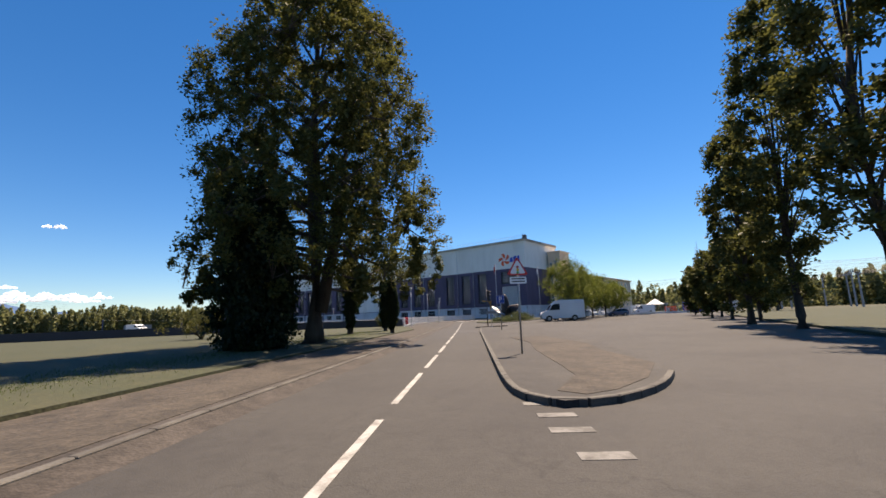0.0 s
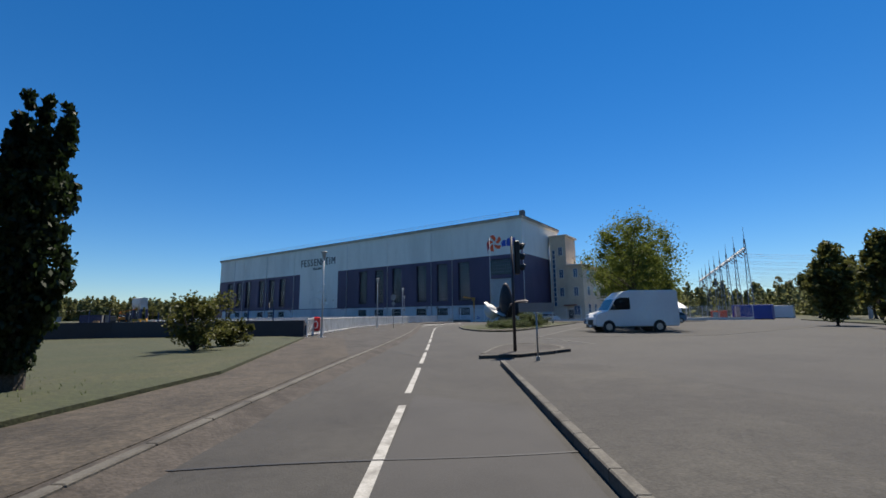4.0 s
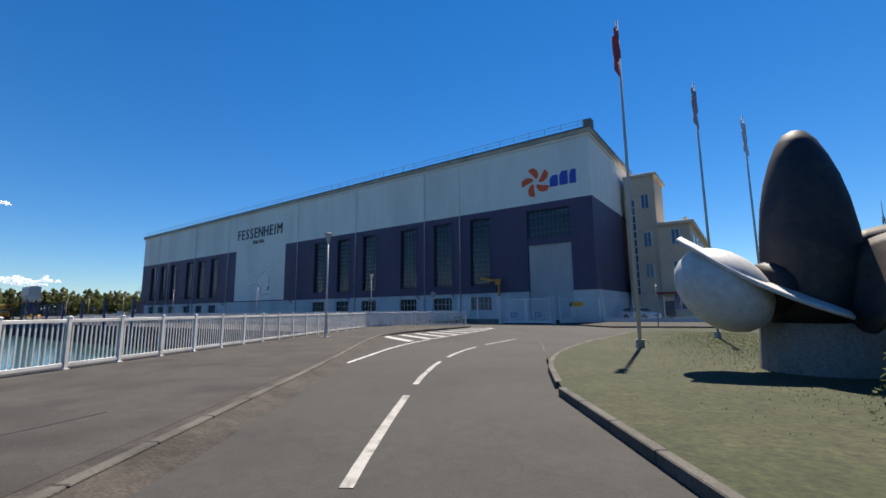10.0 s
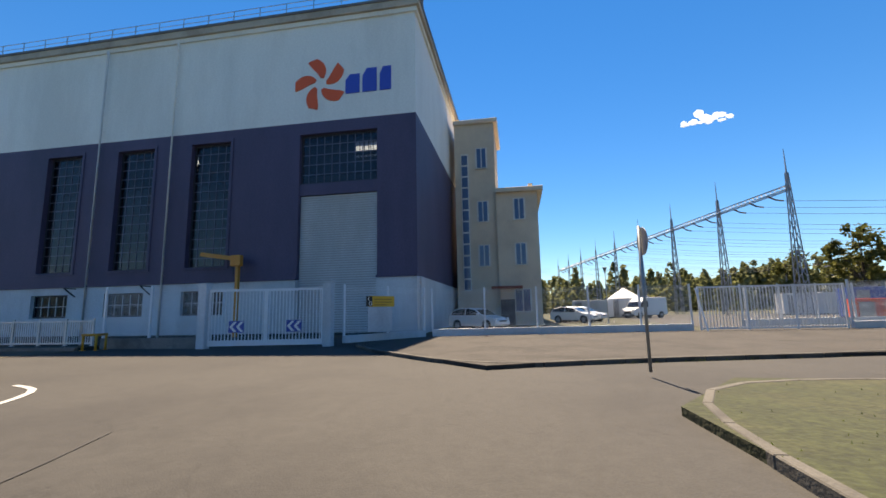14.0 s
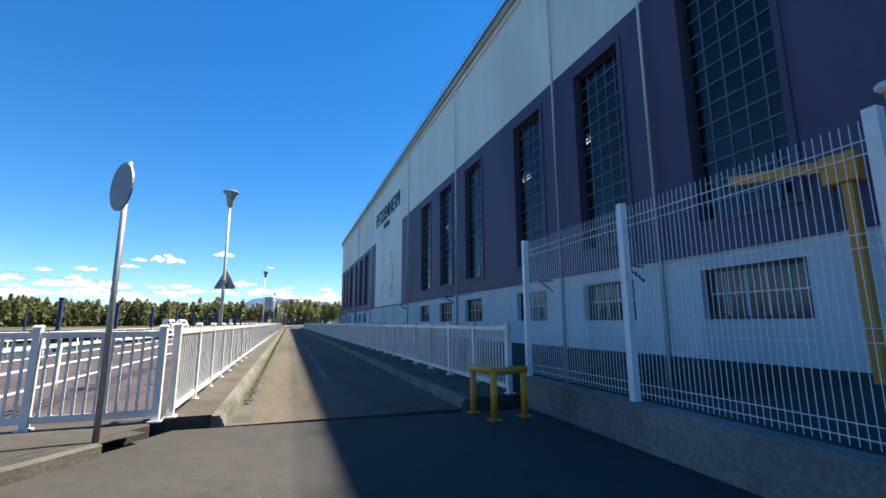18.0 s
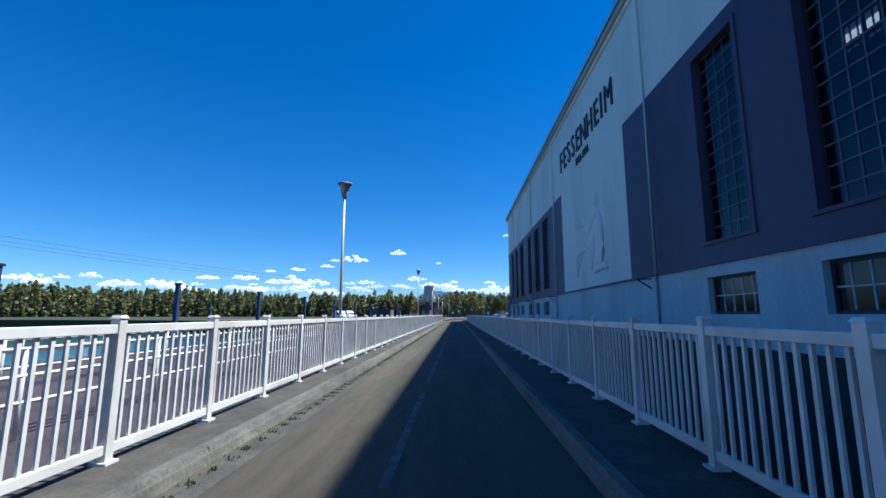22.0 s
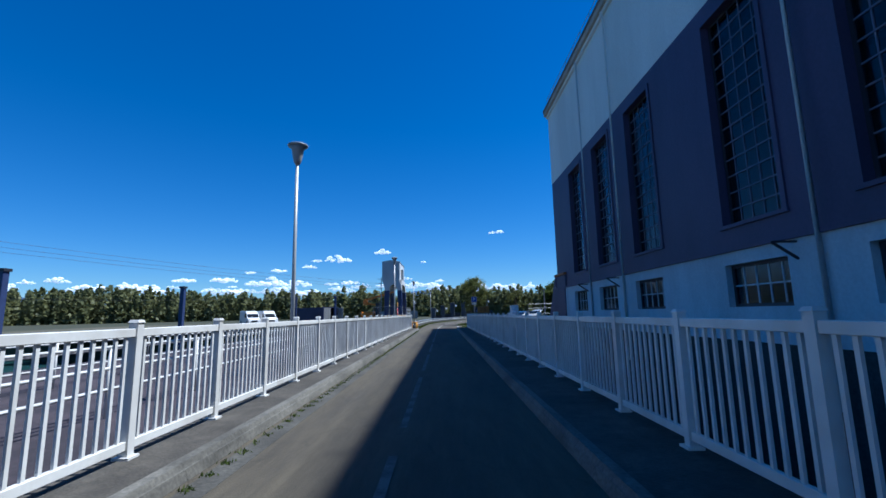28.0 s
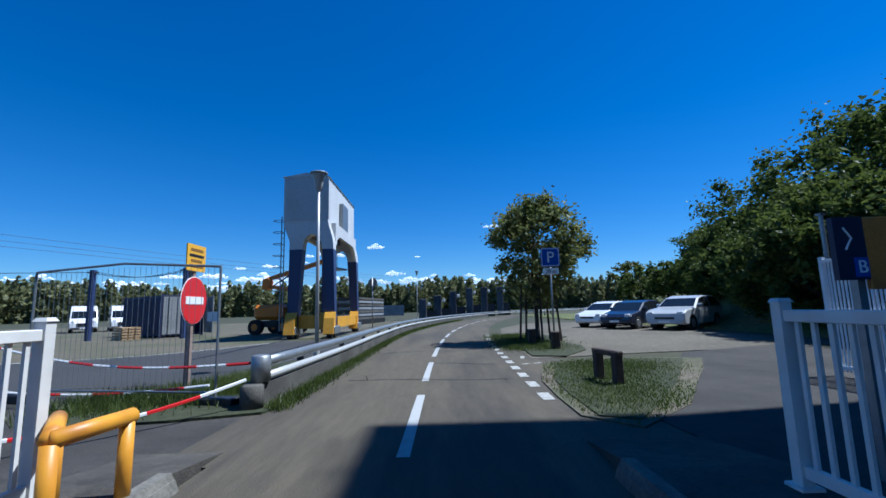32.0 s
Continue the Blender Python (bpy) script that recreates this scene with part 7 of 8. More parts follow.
for z in (0.15, 1.05, 1.9):
    part("rail", Shape().box(.065, 4.235, -.02, .02, z, z + .05), GATE_WHITE, wf)
for i in range(62):
    part("bar", Shape().box(.09 + i * .067, .125 + i * .067, -.035, -.022, .1, 1.96), GATE_WHITE, wf)
pr = thing("pipe_rail", "thin grey pipe railing at the foot of the bank", "railing", at=(8.6, 93.4, 0), turn=14)
for h in (0.6, 1.15, 1.7, 2.1):
    part("rail", Shape().tube([(0, 0, h), (4.2, 0, h + 0.05)], .022, 6), GALV, pr)
for i in range(4):
    part("post", Shape().tube([(i * 1.4, 0, 0), (i * 1.4, 0, 2.12)], .025, 6), GALV, pr)
part("brace", Shape().tube([(2.8, 0, 0.3), (4.1, 0, 2.0)], .03, 6), GALV, pr)
for x, y, h in ((11.1, 97.0, 3.65), (11.6, 94.6, 3.6)):
    gp = thing("steel_post", "slim grey steel post at the edge of the wood", "post", "steel posts", at=(x, y, 0))
    part("post", Shape().tube([(0, 0, 0), (0, 0, h)], .06, 8), GALV, gp)
    part("cap", Shape().box(-.09, .09, -.09, .09, h, h + .06), GALV, gp)
# concrete piers of the old weir far off
PIER = material("dark weir concrete", (0.084, 0.091, 0.105), 0.9, vary=0.3, scale=2, grain=4, second=(0.056, 0.0595, 0.07), bump=0.1, stretch=(1, 1, 0.3))
for x, y, h in ((-1.72, 140, 2.6), (0.19, 142, 3.05), (2.29, 145, 3.7), (4.89, 149, 4.25), (7.62, 154, 4.55), (11.05, 160, 4.85)):
    pr = thing("weir_pier", "dark grey concrete pier with a pale lamp behind the guard rail", "pier", "weir piers", at=(x, y, 0))
    part("shaft", Shape().box(-.46, .46, -.6, .6, -.4, h), PIER, pr, bevel=.04)
    part("gate", Shape().box(.48, 1.7, -.1, .1, -.4, h * .42), STEEL_DARK, pr, "dark low gate between the piers")
    lm = part("lamp_arm", Shape().box(.47, .62, -.08, .08, h - .75, h - .65), GALV, pr)
    part("lamp", Shape().box(.6, .95, -.16, .16, h - .85, h - .45), SIGN_WHITE, lm, "white lamp box", bevel=.05)
tr = thing("works_truck", "pale flatbed load of stacked panels in the yard", "load", at=(-7.8, 131, 0), turn=80)
for i in range(7):
    part("panel", Shape().box(-4, 4, -1.1, 1.1, .5 + i * .32, .72 + i * .32), CONT_GREY if i % 2 else CONCRETE, tr)
part("bed", Shape().box(-4.2, 4.2, -1.2, 1.2, 0, .5), BLACK, tr)
# blue steel posts and wires of the yard line
pw = Shape()
prev = None
for i in range(7):
    bp = thing("blue_post", "plain dark blue steel post standing in the water", "post", "blue posts", at=(-16.0 + 0.3 * i, 17.2 + 9.6 * i, -2.7))
    part("post", Shape().box(-.11, .11, -.11, .11, 0, 5.7), CRANE_BLUE, bp, bevel=.01)
    part("cap", Shape().box(-.15, .15, -.15, .15, 5.7, 5.8), STEEL_DARK, bp)
for i, (x, y) in enumerate(((-52, 93), (-20.0, 110.5), (-14.6, 110.5))):
    bp = thing("blue_post", "tall dark blue painted steel post carrying thin wires", "post", "blue posts", at=(x, y, -2.6 if y < 92 else 0))
    b0 = 2.6 if y < 92 else 0
    part("post", Shape().box(-.12, .12, -.12, .12, 0, 4.1 + b0), CRANE_BLUE, bp, bevel=.01)
    part("arm", Shape().box(-.3, .3, -.04, .04, 3.9 + b0, 4.0 + b0), GALV, bp)
    q = Vector((x, y, 3.95))
    if prev is not None:
        for o in (-.3, 0, .3):
            pw.tube([(prev + Vector((o, 0, 0))).lerp(q + Vector((o, 0, 0)), t / 8) - Vector((0, 0, .35 * math.sin(math.pi * t / 8))) for t in range(9)], .012, 4, False)
    prev = q
hi = [Vector((-190, 30, 30)), Vector((-25, 290, 15))]
for o in (0, 1.2, 2.6):
    for a, b in zip(hi, hi[1:]):
        pw.tube([a.lerp(b, t / 12) + Vector((0, 0, o - 4 * math.sin(math.pi * t / 12))) for t in range(13)], .04, 4, False)
setting("yard_wires", pw, STEEL_DARK, "thin dark overhead wires", "cable", kind="stuff")

LEAF_YOUNG = leaf_material("young tree leaves", (0.058, 0.082, 0.018), (0.21, 0.215, 0.07))
LEAF_BANK = leaf_material("bank wood leaves", (0.0238, 0.04624, 0.00816), (0.1156, 0.1428, 0.0306))
# ---- trees and bushes ----
def leaves(rng, centres, spread, per, size, flat=0.6):
    """Small leaf quads scattered round clump centres; returns vertices and faces."""
    n = len(centres) * per
    c = np.repeat(np.asarray(centres, float), per, axis=0)
    sp = np.repeat(np.asarray(spread, float).reshape(-1, 1), per, axis=0)
    d = rng.normal(size=(n, 3))
    d /= np.linalg.norm(d, axis=1, keepdims=True)
    tall = np.repeat(rng.uniform(0.55, 1.35, (len(centres), 3)), per, axis=0)
    p = c + d * sp * np.minimum(np.abs(rng.normal(0, 0.62, (n, 1))) + 0.08, 0.98) * tall
    a = rng.normal(size=(n, 3))
    a[:, 2] *= flat
    a /= np.linalg.norm(a, axis=1, keepdims=True)
    b = np.cross(a, rng.normal(size=(n, 3)))
    b /= np.linalg.norm(b, axis=1, keepdims=True)
    s = size * rng.uniform(0.6, 1.35, (n, 1))
    a, b = a * s, b * s * 0.6
    v = np.stack([p - a, p + b * 0.9 - a * 0.1, p + a, p - b * 0.9 + a * 0.1], 1).reshape(-1, 3)
    f = np.arange(n * 4).reshape(-1, 4)
    return v, f
def leaf_mesh(name, v, f, mat):
    me = bpy.data.meshes.new(name)
    me.from_pydata(v.tolist(), [], f.tolist())
    me.materials.append(mat)
    return me
def tree(label, x, y, z, height, radius, trunk, seed, mat, group, clumps=46, per=120, size=0.17, bottom=0.22, shape=1.0, stems=1, name="tree"):
    """A tapered trunk, limbs to each clump, and a crown of leaves with gaps."""
    rng = np.random.default_rng(seed)
    t = thing(name, label, "tree", group, at=(x, y, z))
    cz0, cz1 = height * bottom, height * 0.97
    centres, spread = [], []
    while len(centres) < clumps:
        u = rng.uniform(-1, 1, 3)
        r = np.linalg.norm(u)
        if r > 1 or r < 0.35:
            continue
        k = (u[2] + 1) / 2
        width = radius * (0.55 + 0.6 * math.sin(math.pi * min(1, k * 0.85 + 0.12))) * (1 - 0.35 * shape * k)
        centres.append((u[0] * width, u[1] * width, cz0 + (cz1 - cz0) * k))
        spread.append(radius * rng.uniform(0.20, 0.36))
    v, f = leaves(rng, centres, spread, per, size)
    part("crown", leaf_mesh("crown", v, f, mat), mat, t)
    sh = Shape()
    for s in range(stems):
        ox, oy = (0, 0) if stems == 1 else rng.uniform(-0.5, 0.5, 2)
        pts = [(ox + rng.normal() * 0.04 * height * k * 0.3, oy + rng.normal() * 0.04 * height * k * 0.3, height * 0.8 * k) for k in (0, 0.04, 0.25, 0.5, 0.8, 1.0)]
        sh.tube(pts, [trunk * 1.5, trunk * 1.1, trunk * 0.9, trunk * 0.7, trunk * 0.35, trunk * 0.1], 10)
    part("trunk", sh, BARK, t, smooth=True)
    lim = Shape()
    for c in centres[:26]:
        z0 = min(c[2] * 0.75, height * 0.7) * rng.uniform(0.55, 0.95)
        m = (c[0] * 0.45, c[1] * 0.45, (z0 + c[2]) / 2 + 0.1)
        lim.tube([(0, 0, z0), m, c], [trunk * 0.3, trunk * 0.17, trunk * 0.05], 5, False)
    part("branch_frame", lim, BARK, t)
    return t
def cypress(x, y, z, height, radius, seed, label="dark columnar cypress on the lawn", foot=0.5, spires=7, narrow=0.34):
    """Several upright spires bound together: narrow at the foot, ragged points at the top."""
    rng = np.random.default_rng(seed)
    t = thing("cypress", label, "tree", "columnar cypresses", at=(x, y, z))
    centres, spread = [], []
    def column(cx, cy, top, r, n):
        for i in range(n):
            k = rng.uniform(0, 1)
            w = r * min(1.0, narrow + 2.6 * k) * min(1.0, (1 - k) * 2.6 + 0.06)
            lean = min(1.0, narrow - 0.06 + 2.4 * k)
            a = rng.uniform(0, 2 * math.pi)
            centres.append((cx * lean + math.cos(a) * w * 0.7, cy * lean + math.sin(a) * w * 0.7, foot + (top - foot) * k))
            spread.append(max(0.09, w * 0.55))
    column(0, 0, height * 0.97, radius * 0.62, 130)
    for i in range(spires):
        a = 2 * math.pi * (i + rng.uniform(-0.3, 0.3)) / spires
        q = radius * rng.uniform(0.42, 0.58)
        column(math.cos(a) * q, math.sin(a) * q, height * rng.uniform(0.66, 1.0), radius * rng.uniform(0.36, 0.46), 62)
    v, f = leaves(rng, centres, spread, 62, 0.06 if radius < 1 else 0.08, 2.5)
    part("crown", leaf_mesh("crown", v, f, LEAF_DARK), LEAF_DARK, t)
    part("trunk", Shape().tube([(0, 0, 0), (0, 0, height * 0.85)], [radius * 0.26, 0.03], 8), BARK, t)
    return t
def bush(x, y, z, r, h, seed, label, mat=None, group="bushes", per=170, size=0.065):
    rng = np.random.default_rng(seed)
    t = thing("bush", label, "bush", group, at=(x, y, z))
    centres = [(rng.normal() * r * 0.45, rng.normal() * r * 0.45, h * rng.uniform(0.15, 0.75)) for _ in range(26)]
    v, f = leaves(rng, centres, [r * 0.34] * 26, per, size)
    v[:, 2] = np.abs(v[:, 2])
    part("foliage", leaf_mesh("foliage", v, f, mat or LEAF), mat or LEAF, t)
    sh = Shape()
    for c in centres[:12]:
        sh.tube([(0, 0, 0), c], [0.04, 0.012], 5, False)
    part("branch_frame", sh, BARK, t)

# the great tree and the cypresses on the west lawn
def spreading_tree(x, y, z, height, reach, seed, mat, label):
    """A broad old tree: bowed limbs with twigs, a full egg-shaped crown with small gaps, hanging ends below."""
    rng = np.random.default_rng(seed)
    t = thing("tree", label, "tree", "lawn trees", at=(x, y, z))
    def width(k):
        return reach * float(np.interp(k, (0.12, 0.2, 0.3, 0.42, 0.6, 0.75, 0.88, 0.96, 1.0), (1.0, 1.14, 1.1, 0.96, 0.98, 0.93, 0.80, 0.5, 0.15)))
    centres, spread, lim, nodes = [], [], Shape(), []
    for i in range(46):
        k = (i + 0.5) / 46
        az = i * 2.39996 + rng.normal() * 0.25
        z0 = height * (0.15 + 0.68 * k)
        rise = height * (0.03 + 0.13 * k) * rng.uniform(0.7, 1.2)
        sag = reach * (0.55 * (1 - k) ** 1.5)
        end = max(2.9, z0 + rise * math.sin(2.0) - sag)
        far = width(min(1, end / height)) * rng.uniform(0.82, 0.98)
        dx, dy = math.cos(az), math.sin(az)
        pts = []
        for s in (0, .2, .4, .6, .8, 1.0):
            wob = 0.4 * math.sin(s * 5 + i)
            pts.append((dx * far * s - dy * wob * s, dy * far * s + dx * wob * s, max(2.8, z0 + rise * math.sin(s * 2.0) - sag * s * s)))
        nodes += pts[1:]
        lim.tube(pts, [0.17 - 0.10 * k, 0.12 - .06 * k, .085 - .04 * k, .06 - .02 * k, .04, .015], 6, False)
        if k < 0.5:
            for q in range(int(rng.integers(3, 7))):
                s = rng.uniform(.2, 1.0)
                p = np.array(pts[4]) * (1 - s) + np.array(pts[5]) * s
                for d in range(int(rng.integers(2, 6))):
                    p = p + np.array([rng.normal() * .2, rng.normal() * .2, -0.4])
                    if p[2] < 2.2:
                        break
                    centres.append(tuple(p))
                    spread.append(0.24)
    nodes = np.array(nodes)
    while len(centres) < 1650:
        k = rng.uniform(0.17, 0.985)
        az = rng.uniform(0, 2 * math.pi)
        edge = width(k) * (1 + 0.09 * math.sin(3 * az + 9 * k) + 0.06 * math.sin(7 * az - 17 * k))
        r = edge * rng.uniform(0.12, 1.0) ** 0.5
        c = np.array((math.cos(az) * r, math.sin(az) * r, height * k))
        if math.sin(c[0] * 1.7 + 1) * math.sin(c[1] * 1.6) * math.sin(c[2] * 1.5 + 2) > 0.30:
            continue
        centres.append(tuple(c))
        spread.append(rng.uniform(0.34, 0.78))
        near = nodes[np.argmin(((nodes - c) ** 2).sum(1))]
        if len(centres) % 2:
            lim.tube([tuple(near), tuple((near + c) / 2 + np.array((0, 0, .12))), tuple(c)], [.03, .02, .008], 4, False)
    v, f = leaves(rng, centres, spread, 150, 0.078)
    part("crown", leaf_mesh("crown", v, f, mat), mat, t)
    tr = [(0, 0, 0), (0, 0, .4), (.1, 0, height * .25), (-.1, .1, height * .5), (0, 0, height * .8), (0.1, 0, height * .95)]
    part("trunk", Shape().tube(tr, [.68, .5, .42, .34, .16, .04], 12).tube([(.2, -.2, 1.5), (.9, -.6, height * .3), (1.3, -.9, height * .55)], [.34, .26, .10], 9), BARK, t, smooth=True)
    part("branch_frame", lim, BARK, t)
spreading_tree(-79.6, -60.9, 0.2, 18.9, 5.8, 3, LEAF, "great spreading lime tree over the lawn, backlit")
cypress(-83.4, -62.2, 0.2, 8.0, 1.95, 11, "broad dark columnar cypress before the lime tree", 0.1, 14, 0.8)
cypress(-79.0, -52.0, 0.2, 5.4, 0.8, 15, foot=0.3)
cypress(-71.2, -53.4, 0.2, 7.4, 0.9, 12, "tall broad cypress under the lime tree", foot=0.35)
cypress(-69.5, -56.2, 0.2, 4.7, 0.62, 13, foot=0.3)
cypress(-66.1, -51.9, 0.2, 5.1, 0.68, 14, foot=0.3)
bush(-60.6, -46.0, 0.2, 1.1, 2.3, 21, "round dark green shrub on the lawn")
bush(-58.6, -44.6, 0.2, 0.7, 1.2, 22, "low green shrub on the lawn")
bush(-78.0, -44.0, 0.2, 1.8, 2.8, 23, "tall round shrub on the lawn")
bush(-95.0, -48.0, 0.2, 2.0, 3.2, 24, "tall round shrub on the lawn")
tree("small round-headed tree near the canal", -98, -46, 0.2, 6.0, 2.2, 0.14, 25, LEAF, "lawn trees", 30, 90, 0.16)
LEAF_JUNIPER = leaf_material("juniper needles", (0.0297, 0.0462, 0.01848), (0.099, 0.1188, 0.0495))
# junipers on the green island
for i, (x, y, r, h) in enumerate(((-30.6, -41.6, 1.0, 0.35), (-28.6, -40.6, 1.1, 0.5), (-27.0, -41.2, 1.2, 0.8), (-29.0, -43.0, 1.3, 0.6), (-26.0, -42.6, 1.5, 1.45), (-31.6, -43.0, 0.9, 0.3), (-23.4, -42.0, 1.5, 1.6), (-20.4, -41.4, 1.4, 1.1))):
    bush(x, y, 0.12, r, h, 30 + i, "low spreading juniper on the green island", LEAF_JUNIPER, "island junipers", 300, 0.042)
# plane trees over the car park
for i, (x, y, h, r) in enumerate(((-31.0, -54.2, 9.4, 3.6), (-24.4, -52.8, 8.8, 3.3), (-17.6, -51.4, 8.8, 3.3), (-10.8, -50.4, 8.6, 3.2), (-4.0, -50.6, 8.4, 3.2), (4.5, -50.2, 7.6, 3.0))):
    tree("pollarded plane tree with dense sunlit leaves in the car park", x, y, 0.02, h, r, 0.17, 40 + i, LEAF_LIGHT, "car park planes", 95, 230, 0.084, 0.17, 0.3)
# tall row along the east side of the approach
for i in range(9):
    x, y = -71 + i * 7.0, -82.6 + i * 1.6 + (i % 3) * 0.9
    tree("tall poplar in the row along the car park, backlit" if i < 3 else "smaller poplar further down the row", x, y, 0.0, (22.0, 20.0, 15.5, 9.5, 8.8, 8.4, 8.8, 7.8, 8.0)[i], (2.6, 2.4, 2.2, 1.9, 1.9, 1.8, 1.9, 1.8, 1.8)[i], 0.2 if i < 3 else 0.13, 60 + i, LEAF, "poplar row", 130, 190 if i < 3 else 80, 0.12 if i < 3 else 0.18, 0.06, 0.9)
for i in range(8):
    x, y = 2 + i * 9.0, -78 + (i % 3) * 2.5
    tree("tree beyond the car park", x, y, 0.0, 9.0 + (i % 3) * 1.6, 3.0, 0.2, 80 + i, LEAF, "far row", 30, 80, 0.28, 0.2, 0.6)
# north end: staked young trees and the wood on the bank
tree("young staked tree with glossy green leaves", 3.85, 101.0, 0.05, 5.6, 1.7, 0.075, 93, LEAF_YOUNG, "staked trees", 130, 120, 0.075, 0.25, 0.15, 3)
stk = thing("tree_stakes", "tall dark stakes round the young trees", "stakes", at=(3.75, 101.0, 0.05))
for i, (dx, dy) in enumerate(((-.75, -.4), (-.35, .5), (.5, .3), (.75, -.3), (.0, -.6))):
    part("stake", Shape().tube([(dx, dy, 0), (dx * 0.8, dy * 0.8, 2.0)], .04, 7), BARK, stk)
WOOD_SPOTS = ((14.2, 97.6, 4.6), (15.4, 100.6, 5.8), (16.2, 96.2, 6.4), (17.0, 103.6, 6.0), (19.0, 107.2, 6.2), (18.8, 100.4, 8.6), (21.4, 104.8, 9.2), (21.0, 112.0, 6.4), (24, 118, 7.0), (27, 126, 7.4), (17.2, 93.2, 7.2), (21, 95, 8.8), (31, 134, 8.4), (20, 122, 4.6), (19.4, 125.6, 5.8), (20.8, 113.7, 9.0), (20.4, 106.8, 9.8))
for i, (x, y, h) in enumerate(((13.4, 99.8, 5.0), (14.0, 97.8, 5.2), (14.4, 95.6, 5.4), (15.6, 102.2, 5.4), (17.2, 104.8, 5.6), (17.6, 108.6, 5.0), (15.6, 93.4, 5.8), (14.6, 104.4, 4.2), (15.9, 107.2, 4.4), (13.7, 101.8, 4.6), (17.0, 111.2, 4.2), (18.4, 114.6, 4.4), (19.8, 118.4, 4.2))):
    tree("dense dark tree leafy to the ground beside the gravel lot", x, y, bank_height(x, y) + 0.03, h - 0.6 * bank_height(x, y), h * 0.36, 0.10, 140 + i, LEAF_BANK, "bank wood", 75, 140, 0.108, 0.03, 0.45)
for i, (x, y, h) in enumerate(WOOD_SPOTS):
    tree("leafy tree at the edge of the bank wood", x, y, bank_height(x, y), h - 0.7 * bank_height(x, y), h * 0.34, 0.10, 100 + i, LEAF_BANK, "bank wood", 50, 95, 0.14, 0.06, 0.4)
for i, (x, y) in enumerate(((40, 150), (30, 152), (50, 165), (20, 168), (64, 176))):
    tree("round-headed tree beyond the road bend", x, y, 0, 7.5 + i % 3, 3.2, 0.16, 130 + i, LEAF, "far road trees", 30, 70, 0.26, 0.12, 0.4)

# far woods round the horizon, past counting
def woods(name, spots, seed, label, h0, h1, size, per=270):
    """Overlapping crowns with rounded or pointed tops, leafy to the ground; foliage thickest at the outside."""
    rng = np.random.default_rng(seed)
    vs, fs, n = [], [], 0
    for x, y in spots:
        h = rng.uniform(h0, h1) * (0.9 + 0.3 * noise.noise(Vector((x * 0.03, y * 0.03, seed))))
        r = h * rng.uniform(0.10, 0.21)
        point = rng.uniform(0.3, 1.0)
        k = rng.uniform(0.0, 1.0, per) ** 0.85
        a = rng.uniform(0, 2 * math.pi, per)
        lobe = 1 + 0.22 * np.sin(a * 3 + k * 9 + rng.uniform(0, 6)) + 0.14 * np.sin(a * 5 - k * 17 + rng.uniform(0, 6))
        w = r * np.minimum(1.0, 0.75 + 0.9 * k) * np.maximum(0.05, 1 - k ** 2.6) ** (0.35 + 0.6 * point) * lobe * rng.uniform(0.45, 1.0, per) ** 0.5
        p = np.stack([x + np.cos(a) * w, y + np.sin(a) * w, h * k], 1)
        u = rng.normal(size=(per, 3))
        u /= np.linalg.norm(u, axis=1, keepdims=True)
        t = np.cross(u, rng.normal(size=(per, 3)))
        t /= np.linalg.norm(t, axis=1, keepdims=True)
        s = size * rng.uniform(0.6, 1.3, (per, 1))
        u, t = u * s, t * s * 0.7
        vs.append(np.stack([p - u, p + t, p + u, p - t], 1).reshape(-1, 3))
        fs.append(np.arange(per * 4).reshape(-1, 4) + n)
        n += per * 4
    tagged(part(name, leaf_mesh(name, np.concatenate(vs), np.concatenate(fs), LEAF_HAZED), LEAF_HAZED), label, "woods", kind="stuff")
rng = np.random.default_rng(7)
spots = []
for i in range(1900):
    a = math.radians(rng.uniform(50, 150))
    d = 238 + 60 * rng.uniform(0, 1) ** 1.5
    spots.append((math.cos(a) * d, 60 + math.sin(a) * d))
for i in range(900):
    a = math.radians(rng.uniform(150, 205))
    d = 232 + 50 * rng.uniform(0, 1) ** 1.5
    spots.append((-40 + math.cos(a) * d, 10 + math.sin(a) * d))
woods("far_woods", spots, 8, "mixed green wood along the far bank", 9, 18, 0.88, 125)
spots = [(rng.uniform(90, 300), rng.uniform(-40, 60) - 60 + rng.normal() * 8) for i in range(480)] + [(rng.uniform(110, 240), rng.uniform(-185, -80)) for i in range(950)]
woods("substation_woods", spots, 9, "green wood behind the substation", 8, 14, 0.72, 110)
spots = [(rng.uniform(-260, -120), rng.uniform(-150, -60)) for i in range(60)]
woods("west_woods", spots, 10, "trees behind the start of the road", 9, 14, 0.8)

